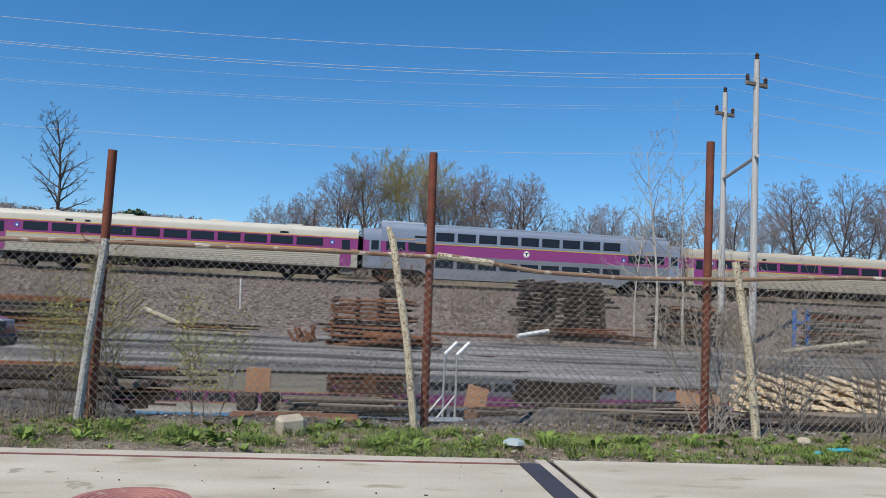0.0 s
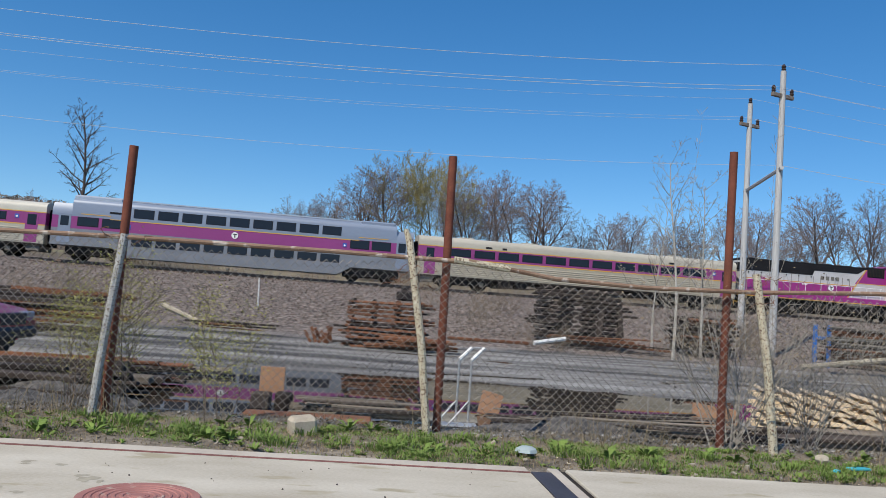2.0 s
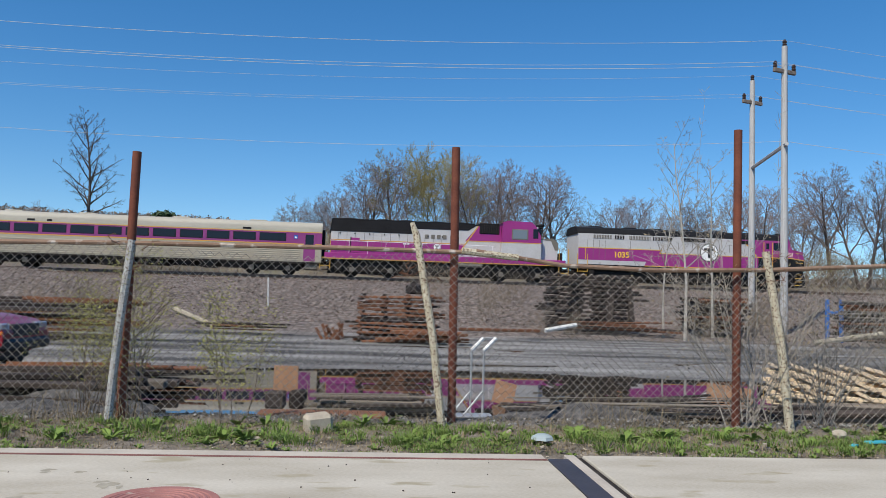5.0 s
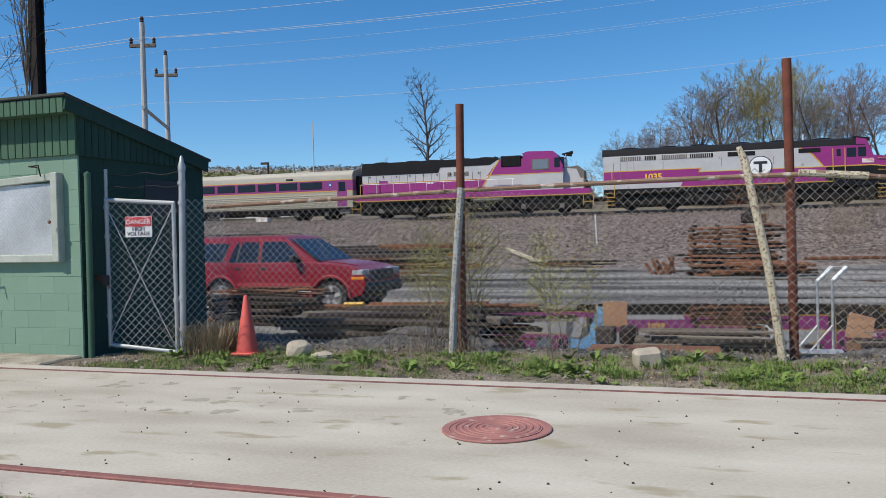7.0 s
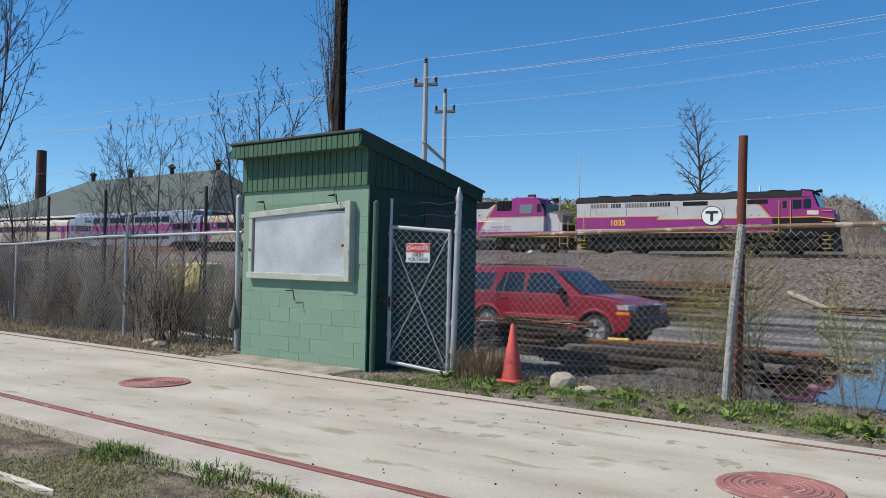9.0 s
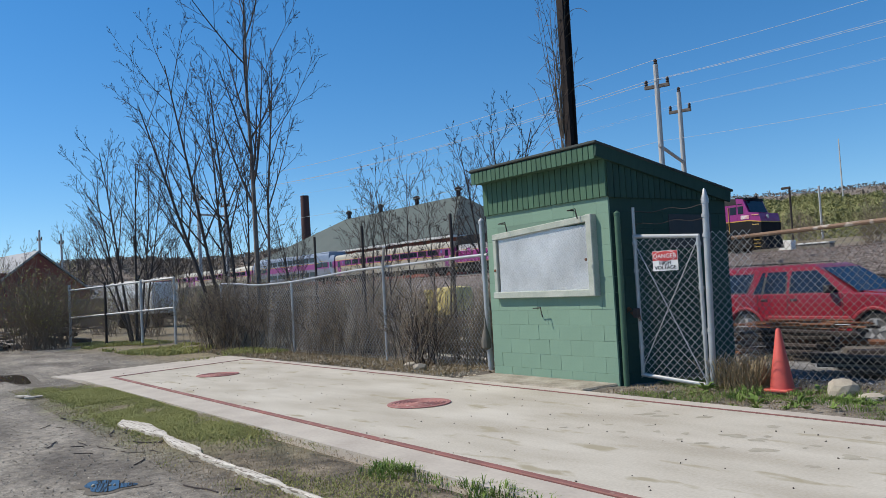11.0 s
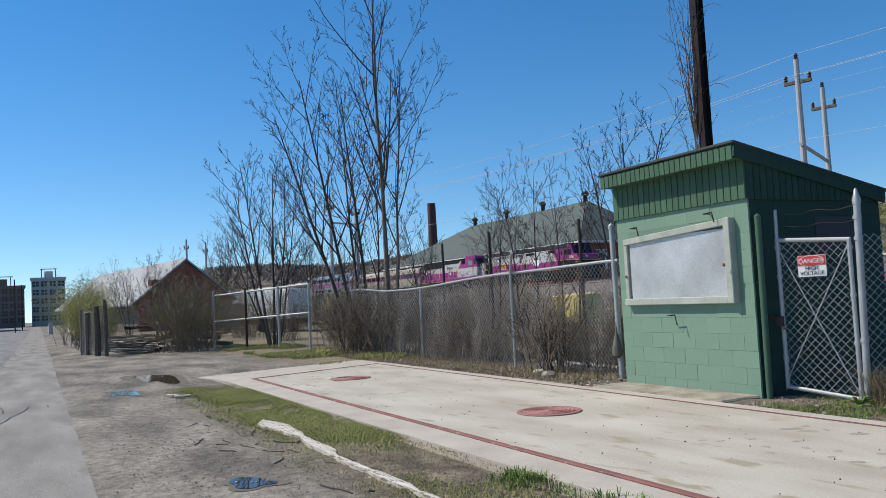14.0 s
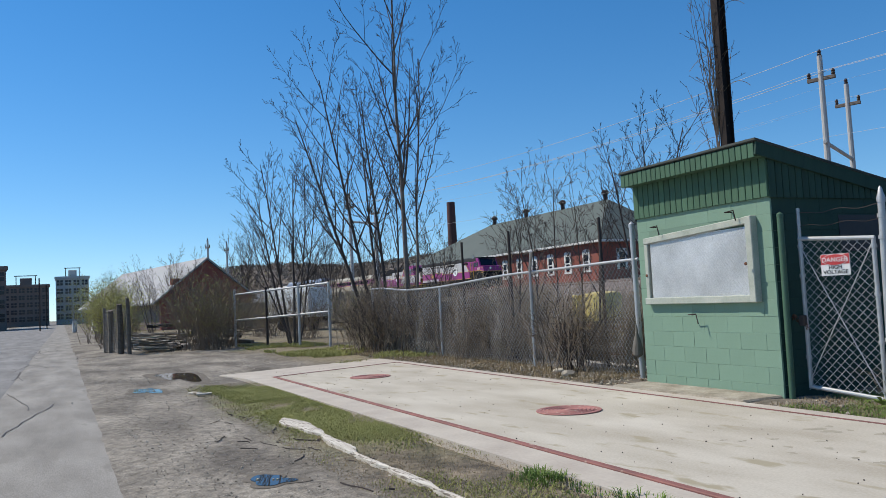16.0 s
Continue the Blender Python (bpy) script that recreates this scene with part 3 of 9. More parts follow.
def build_puddles():
    s = Shape().add([(-11.5, 10.9, -0.302), (32, 10.9, -0.302), (32, 28.6, -0.302), (-11.5, 28.6, -0.302)], [(0, 1, 2, 3)])
    solid("water", s, WATER, "still rainwater lying in the hollows of the yard", "puddle", kind="structure")
    for cx, cy, rx, ry, seed in [(-6.33, 1.42, 0.22, 0.2, 21), (-17.9, 2.2, 1.6, 0.45, 22), (-15.1, 1.32, 0.6, 0.27, 23)]:
        p = solid("puddle", blob(cx, cy, -0.014, rx * 0.85, ry * 0.8, seed, 60, 0.4), WATER, "small rain puddle in the gravel", "puddle", kind="structure")
        part("wet_rim", blob(cx, cy, -0.018, rx * 1.1, ry * 1.15, seed, 60, 0.5), WET_EARTH, p, "dark wet earth round the puddle")
        rnd = random.Random(seed)
        for k in range(3):
            r = rnd.uniform(0.006, 0.016)
            part("stone", Shape().box(-r, r, -r, r, -0.02, r * 0.7, r * 0.3), STONE, p, "", pose(cx + rnd.uniform(-0.5, 0.3) * rx, cy + rnd.uniform(-0.4, 0.4) * ry, -0.012, 0, 0, rnd.uniform(0, 90)))


SLAB_Z = 0.0


def slab(pts, z0, z1):
    """A flat-topped slab over a polygon on the plan, given counter-clockwise."""
    k = len(pts)
    vs = [(x, y, z1) for x, y in pts] + [(x, y, z0) for x, y in pts]
    fs = [tuple(range(k)), tuple(reversed(range(k, 2 * k)))] + [(i + k, (i + 1) % k + k, (i + 1) % k, i) for i in range(k)]
    return Shape().add(vs, fs)


def build_scale_pad():
    """The concrete weigh pad with its red iron edges, slanting end strip, end plate and manholes."""
    pad = thing("pavement", "pale stained concrete weighbridge pad with red iron edges", "pavement", kind="structure")
    e0, e1 = (-15.45, 3.68), (-16.45, 6.56)           # the slanting end of the deck
    part("deck", slab([e0, (1.46, 3.68), (1.46, 6.56), e1], -0.3, SLAB_Z), CONCRETE, pad)
    part("end_strip", slab([(-15.55, 3.61), (-15.46, 3.66), (-16.46, 6.57), (-16.55, 6.57)], -0.1, SLAB_Z + 0.004), DARK_RED_IRON, pad, "dark worn iron strip across the end")
    part("end_apron", slab([(-17.1, 2.88), (-15.50, 3.14), (-15.56, 3.60), (-16.56, 6.80), (-18.1, 6.80)], -0.3, SLAB_Z - 0.001), CONCRETE_EDGE, pad, "pale concrete apron past the end strip")
    part("far_curb", Shape().box(-16.55, 1.46, 6.60, 6.80, -0.3, SLAB_Z + 0.006, 0.012), CONCRETE_EDGE, pad)
    part("near_curb", slab([(-15.49, 3.14), (1.46, 3.30), (1.46, 3.60), (-15.55, 3.60)], -0.3, SLAB_Z), CONCRETE_EDGE, pad)
    part("near_iron_edge", Shape().box(-15.5, 1.46, 3.61, 3.675, -0.1, SLAB_Z + 0.012, 0.006), RED_IRON, pad, "worn red painted iron edge")
    part("far_iron_edge", Shape().box(-16.5, 1.46, 6.565, 6.595, -0.1, SLAB_Z + 0.008, 0.006), DARK_RED_IRON, pad, "dark worn red iron edge")
    part("end_plate", Shape().box(1.465, 1.64, 3.3, 6.60, -0.1, SLAB_Z + 0.008, 0.005), DARK_STEEL, pad, "dark steel end plate")
    part("end_sill", Shape().box(1.645, 1.735, 3.3, 6.80, -0.3, SLAB_Z + 0.002, 0.005), CONCRETE_EDGE, pad)
    part("joint", Shape().box(1.74, 1.80, 3.2, 6.8, -0.3, SLAB_Z - 0.02), DARK_WOOD, pad)
    part("approach_slab", Shape().box(1.805, 16, 2.8, 6.8, -0.3, SLAB_Z, 0.01), CONCRETE, pad)
    rnd = random.Random(8)
    for r, k in ((0.06, 9), (0.03, 26)):
        for _ in range(k):
            x, y = rnd.uniform(-5.5, -1.5), rnd.uniform(5.0, 6.2)
            part("oil_stain", blob(x, y, SLAB_Z + 0.0012, rnd.uniform(0.6, 1.4) * r * 1.2, r * rnd.uniform(0.8, 1.5), rnd.randint(0, 999), 24, 0.5), STAIN, pad)
    for x, y in ((-1.27, 5.15), (-7.63, 5.08), (-13.7, 4.95)):
        manhole(x, y)


DARK_RED_IRON = mat("dark_red_iron", (0.20, 0.075, 0.065), (0.10, 0.045, 0.04), 0.8, scale=4, fine=60)
STAIN = mat("oily_stain", (0.42, 0.385, 0.30), (0.27, 0.24, 0.18), 0.85, scale=6, fine=40, bump=0.05)
MANHOLE_RED = mat("faded_red_iron", (0.40, 0.175, 0.15), (0.26, 0.115, 0.10), 0.8, scale=5, fine=60, bump=0.2, spots=(0.45, 0.33, 0.27), spot_at=0.64)


def manhole(x, y):
    t = thing("manhole_cover", "faded red painted iron manhole cover with raised rings", "manhole cover", pose(x, y, SLAB_Z + 0.004), "manholes of the pad")
    part("rim", Shape().lathe([(0.365, 0.0), (0.365, 0.006), (0.36, 0.010), (0.315, 0.010), (0.31, 0.005)], 48), MANHOLE_RED, t)
    prof = [(0.30, 0.0), (0.30, 0.010)]
    r = 0.29
    while r > 0.06:
        prof += [(r, 0.010), (r - 0.006, 0.016), (r - 0.018, 0.016), (r - 0.024, 0.010)]
        r -= 0.045
    prof += [(0.05, 0.010), (0.04, 0.018), (0.01, 0.018)]
    part("lid", Shape().lathe(prof, 48), MANHOLE_RED, t)


def build_timber_curb():
    rnd = random.Random(2)
    x = -9.55
    for k, (ln, wid) in enumerate(((1.5, 0.145), (1.3, 0.085), (0.8, 0.04), (0.9, 0.06), (0.8, 0.032))):
        s = Shape()
        n = 44
        vs = []
        for i in range(n + 1):
            u = i / n * ln
            end = min(1.0, 6 * i / n + 0.15, 4 * (n - i) / n + 0.05)
            lo = wid * end * (0.75 + 0.45 * noise.noise(Vector((u * 2.2, k, 1.3))) + rnd.uniform(-0.06, 0.06))
            hi = wid * end * (0.75 + 0.45 * noise.noise(Vector((u * 1.8, k, 7.3))) + rnd.uniform(-0.06, 0.06))
            hh = 0.016 + 0.008 * noise.noise(Vector((u * 1.4, k, 4.3)))
            for q, (dy, dz) in enumerate(((-lo, -0.03), (-lo * 0.96, hh * 0.6), (0.1 * wid, hh), (hi * 0.95, hh * 0.6), (hi, -0.03))):
                vs.append((u, dy, dz + (0.003 * noise.noise(Vector((u * 3, q * 3.3, k))) if 0 < q < 4 else 0)))
        fs = [(i * 5 + j, (i + 1) * 5 + j, (i + 1) * 5 + j + 1, i * 5 + j + 1) for i in range(n) for j in range(4)]
        fs += [(4, 3, 2, 1, 0), tuple(n * 5 + j for j in range(5))]
        s.add(vs, fs)
        solid("timber_curb", s, WHITE_TIMBER, "broken white-painted timber kerb lying in the dirt", "kerb", pose(x, (2.33, 2.36, 2.28, 2.30, 2.30)[k], 0.0, 0, 0, (1.5, -3, 1, 1, 2)[k]),
              "broken kerb pieces", smooth=25)
        x += ln - 0.04


# ---- shed ----
SX0, SX1, SY0, SY1 = -9.17, -6.77, 7.46, 9.86


def build_shed():
    shed = thing("shed", "small green concrete-block shed with sloping roof and board gable", "shed", pose(0, 0, 0))
    wt, zt = 0.2, 2.32
    wx0, wx1, wz0, wz1 = -8.92, -7.08, 1.14, 2.0
    core = Shape()
    core.box(SX0 + 0.012, wx0, SY0 + 0.0065, SY0 + wt, -0.2, zt)
    core.box(wx1, SX1 - 0.012, SY0 + 0.0065, SY0 + wt, -0.2, zt)
    core.box(wx0, wx1, SY0 + 0.0065, SY0 + wt, -0.2, wz0)
    core.box(wx0, wx1, SY0 + 0.0065, SY0 + wt, wz1, zt)
    front = part("front_wall", core, GREEN_MORTAR, shed)
    side = part("side_wall", Shape().box(SX1 - wt, SX1 - 0.012, SY0 + wt, SY1, -0.2, zt - 0.002), GREEN_SHADED_BLOCK, shed, "green block side wall with its shade in the colour")
    part("side_wall", Shape().box(SX0, SX0 + wt, SY0 + wt, SY1, -0.2, zt - 0.002), GREEN_MORTAR, shed)
    part("back_wall", Shape().box(SX0 + wt, SX1 - wt, SY1 - wt, SY1, -0.2, zt - 0.002), GREEN_MORTAR, shed)
    rnd = random.Random(3)
    h = 0.2
    nrow = 12
    cache = {}

    def block(parent, ln, m, paint=GREEN_BLOCK):
        key = round(ln, 2), paint.name
        if key not in cache:
            cache[key] = Shape().box(0, key[0] - 0.003, 0.004, 0.03, 0, h - 0.003, 0.002).mesh("block", paint, 0)
        part("block", cache[key], paint, parent, "", m)
    for r in range(nrow):
        z = -0.08 + r * h
        x = SX0
        first = True
        while x < SX1 - 0.05:
            ln = 0.2 if (first and r % 2) else 0.4
            first = False
            ln = min(ln, SX1 - x)
            x0, x1 = x, x + ln
            x += ln
            if z + h > wz0 and z < wz1:
                if x0 >= wx0 - 0.05 and x1 <= wx1 + 0.05:
                    continue
                if x0 < wx0 < x1:
                    x1 = wx0
                elif x0 < wx1 < x1:
                    x0 = wx1
            if x1 - x0 > 0.06:
                block(front, x1 - x0, pose(x0, SY0 + rnd.uniform(-0.002, 0.002), z))
        y = SY0 + 0.03
        first = True
        while y < SY1 - 0.05:
            ln = min(0.2 if (first and not r % 2) else 0.4, SY1 - y)
            first = False
            block(side, ln, pose(SX1, y, z, 0, 0, 90), GREEN_SHADED_BLOCK)
            y += ln
    # board band over the blocks, front and side
    band = part("board_band", Shape().box(SX0, SX1 - 0.002, SY0 + 0.02, SY0 + 0.12, zt, 2.86), GREEN_WOOD, shed)
    n = 22
    wd = (SX1 - SX0 + 0.02) / n
    bm_ = Shape().box(0, wd - 0.01, -0.02, 0.02, 0, 0.50, 0.004).mesh("board", GREEN_WOOD, 0)
    for i in range(n):
        part("board", bm_, GREEN_WOOD, band, "", pose(SX0 - 0.01 + i * wd, SY0 - 0.008, 2.315))
    s = Shape()
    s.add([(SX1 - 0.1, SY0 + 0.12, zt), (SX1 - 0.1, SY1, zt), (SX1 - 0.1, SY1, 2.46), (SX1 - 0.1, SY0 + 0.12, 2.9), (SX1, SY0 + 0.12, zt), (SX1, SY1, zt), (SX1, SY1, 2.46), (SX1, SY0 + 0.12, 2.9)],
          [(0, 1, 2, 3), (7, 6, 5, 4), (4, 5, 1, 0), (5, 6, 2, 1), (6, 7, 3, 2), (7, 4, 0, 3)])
    gab = part("gable_band", s, GREEN_SHADED_BOARD, shed)
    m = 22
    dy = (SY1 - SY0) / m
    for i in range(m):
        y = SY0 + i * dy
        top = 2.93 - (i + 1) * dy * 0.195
        part("board", Shape().box(0, 0.022, 0, dy - 0.01, 0, top - 2.30, 0.004), GREEN_SHADED_BOARD, gab, "", pose(SX1 + 0.002, y, 2.30))
    # roof: sloping deck with drip edge and boarded fascia
    slope = math.degrees(math.atan(0.195))
    roof = part("roof", Shape().box(SX0 - 0.05, SX1 + 0.07, -0.02, 2.78, 0, 0.035, 0.006), ROOFING, shed, "dark tar roofing", pose(0, SY0 - 0.22, 2.955, -slope, 0, 0))
    part("rake_board", Shape().box(SX1 + 0.03, SX1 + 0.06, 0.0, 2.72, -0.16, -0.002, 0.004), GREEN_SHADED_BOARD, shed, "", pose(0, SY0 - 0.2, 2.955, -slope, 0, 0))
    fas = part("fascia", Shape().box(SX0 - 0.03, SX1 + 0.03, SY0 - 0.2, SY0 - 0.18, 2.78, 2.945), GREEN_WOOD, shed)
    n = 26
    wd = (SX1 - SX0 + 0.06) / n
    fm = Shape().box(0, wd - 0.009, -0.018, 0.0, 0, 0.172, 0.004).mesh("board", GREEN_WOOD, 0)
    for i in range(n):
        part("board", fm, GREEN_WOOD, fas, "", pose(SX0 - 0.03 + i * wd, SY0 - 0.2, 2.772))
    part("soffit", Shape().box(SX0 - 0.03, SX1 + 0.03, SY0 - 0.18, SY0 + 0.02, 2.78, 2.795), GREEN_WOOD, shed)
    # window: weathered frame leaning out at the top, boarded with expanded metal
    win = part("window", Shape().box(wx0, wx1, SY0 + 0.10, SY0 + 0.12, wz0, wz1), BLACK_PLASTIC, shed, "boarded window in weathered frame")
    part("sheet", Shape().box(wx0 + 0.03, wx1, SY0 - 0.022, SY0 - 0.012, wz0, wz1), MESH_PANEL, win, "pale expanded metal sheet")
    lat = Shape()
    k = 0
    x = wx0 + 0.03
    while x < wx1 - 0.04:
        pts = [(x + (0.012 if (j + k) % 2 else -0.012), SY0 - 0.026, wz0 + (wz1 - wz0) * j / 30) for j in range(31)]
        lat.tube(pts, 0.0009, 3, False)
        x += 0.026
        k += 1
    part("lattice", lat, MESH_PANEL, win, smooth=0)
    part("frame_bottom", Shape().box(wx0 - 0.08, wx1 + 0.09, -0.06, 0.03, -0.09, 0.0, 0.008), GREEN_TRIM, win, "", pose(0, SY0 - 0.02, wz0, 0, 0.3, 0))
    part("frame_left", Shape().box(-0.075, 0.0, -0.04, 0.03, 0, 0.86, 0.008), GREEN_TRIM, win, "", pose(wx0, SY0 - 0.01, wz0))
    part("frame_right", Shape().box(0.0, 0.10, -0.085, 0.03, -0.05, 0.98, 0.008), GREEN_TRIM, win, "", pose(wx1 - 0.01, SY0 - 0.01, wz0))
    part("frame_top", Shape().box(-0.07, 1.93, -0.05, 0.03, 0, 0.085, 0.008), GREEN_TRIM, win, "", pose(wx0, SY0 - 0.01, wz0 + 0.80, 0, -2.9, 0))
    for px, pz in ((-7.05, 1.55), (-8.96, 1.5)):
        part("bolt", Shape().lathe([(0.02, 0), (0.02, 0.012), (0.008, 0.02)], 8, "y"), RUST, win, "", pose(px, SY0 - 0.15 if px > -8 else SY0 - 0.05, pz))
    # old brackets sticking out of the wall
    for px, pz in ((-7.36, 2.2), (-8.75, 2.16), (-8.12, 0.95)):
        part("bracket", Shape().tube([(px, SY0, pz), (px - 0.02, SY0 - 0.1, pz), (px + 0.12, SY0 - 0.1, pz + 0.01), (px + 0.15, SY0 - 0.1, pz - 0.12)], 0.008, 6), DARK_IRON, shed)
    part("opening_shutter", Shape().box(SX1 - 0.02, SX1 + 0.004, 8.6, 9.5, 1.65, 2.1), BLACK_PLASTIC, shed)
    part("footing", Shape().box(SX0 - 0.02, SX1 - 0.03, 6.85, SY0 + 0.1, -0.3, 0.010, 0.02), DIRTY_CONCRETE, shed, "dirt-covered concrete footing")


# ---- chain-link ----
def link_mesh(s, a, b, z0, z1, top=None, cell=0.1, r=0.003, sag=0.0):
    """Woven diamond wire between two points on the plan; top(u) lowers the upper border."""
    a, b = Vector((*a, 0)), Vector((*b, 0))
    d = b - a
    ln = d.length
    d.normalize()
    nrm = Vector((-d.y, d.x, 0))
    pitch = cell / 2
    cols = int(ln / pitch)
    for i in range(cols + 1):
        u0 = i * pitch
        zt = top(u0 / ln) if top else z1
        k = max(2, int((zt - z0) / (cell * 0.5)))
        pts = []
        for j in range(k + 1):
            side = 1 if (i + j) % 2 else -1
            z = z0 + (zt - z0) * j / k
            off = sag * math.sin(3.1 * u0 + 2 * z) * math.sin(math.pi * j / k)
            warp = 0.25 * sag * math.sin(2.3 * u0 + 5 * z)
            pts.append(a + d * (u0 + side * pitch * 0.52 + warp) + nrm * (off + 0.002 * side) + Vector((0, 0, z)))
        s.tube(pts, r, 3, False)
    return s


def build_main_fence():
    """The old fence along the yard: leaning pipe stubs, broken top rail and sagging diamond wire."""
    f = thing("chain_link_fence", "old sagging chain-link fence with rusty broken top rail", "fence")
    y = 8.4

    def top(u):
        x = -5.7 + u * 17.7
        return 1.72 + 0.03 * math.sin(x * 1.7) - 0.10 * smoothstep(1.2, 2.0, x) + 0.08 * smoothstep(3.5, 6, x) + (0.12 * math.exp(-((x - 0.5) / 0.25) ** 2))
    w = Shape()
    link_mesh(w, (-5.7, y), (12.0, y), 0.0, 1.75, top, cell=0.088, sag=0.05, r=0.0042)
    part("wire_mesh", w, WIRE, f, smooth=0)
    part("post", Shape().tube([(-2.62, y - 0.03, -0.2), (-2.56, y - 0.02, 0.8), (-2.47, y, 1.80)], 0.042, 10), GREY_POLE, f, "grey painted pipe post leaning")
    part("post", Shape().tube([(0.76, y - 0.05, -0.2), (0.62, y - 0.02, 0.9), (0.42, y, 1.95), (0.37, y + 0.02, 2.08)], [0.042, 0.042, 0.04, 0.025], 10), OLD_PAINT_POLE, f, "flaking cream painted leaning post")
    part("post", Shape().tube([(4.49, y - 0.06, -0.2), (4.38, y - 0.03, 0.9), (4.22, y, 1.90)], [0.05, 0.046, 0.043], 10), OLD_PAINT_POLE, f, "flaking cream painted leaning post")
    part("post", Shape().tube([(8.3, y, -0.2), (8.2, y, 1.9)], 0.045, 10), GREY_POLE, f)
    part("top_rail", Shape().tube([(-5.7, y, 1.70), (-3.8, y, 1.74), (-2.47, y, 1.77), (-0.3, y, 1.79), (1.15, y, 1.785)], 0.024, 8), RUST_RAIL, f)
    part("top_rail", Shape().tube([(1.05, y - 0.03, 1.80), (1.45, y, 1.75), (2.0, y, 1.68), (3.0, y, 1.66), (4.2, y, 1.70), (5.6, y, 1.79), (12, y, 1.85)], 0.024, 8), RUST_RAIL, f)
    part("rail_sleeve", Shape().tube([(0.9, y - 0.02, 1.80), (1.5, y - 0.01, 1.745)], 0.036, 8), OLD_PAINT_POLE, f, "pale flaking sleeve")
    for x, z, top_z, lean in ((-2.49, -0.2, 2.72, 0.06), (0.82, -0.2, 2.91, -0.04), (3.94, -0.2, 3.24, -0.02)):
        s = Shape().tube([(x + lean * -0.9, y + 0.14, z), (x, y + 0.08, top_z)], 0.045, 12)
        solid("steel_post", s, RUST_POLE, "tall rust-red steel pipe post behind the fence", "post", group="rust-red posts")
    # bits of twisted wire round the posts
    for px, k in ((0.5, 7), (4.3, 5), (-2.5, 3)):
        rnd = random.Random(k)
        for _ in range(k):
            p = Vector((px + rnd.uniform(-0.15, 0.15), y - 0.03, rnd.uniform(1.5, 1.95)))
            pts = [p]
            for i in range(6):
                p = p + Vector((rnd.uniform(-0.07, 0.07), rnd.uniform(-0.03, 0.03), rnd.uniform(-0.06, 0.05)))
                pts.append(p)
            part("twisted_wire", Shape().tube(pts, 0.004, 4, False), RUST, f, smooth=0)


WIRE_BRIGHT = mat("bright_galvanised_wire", (0.70, 0.71, 0.70), (0.48, 0.48, 0.47), 0.5, 0.1, scale=4, fine=60, bump=0)


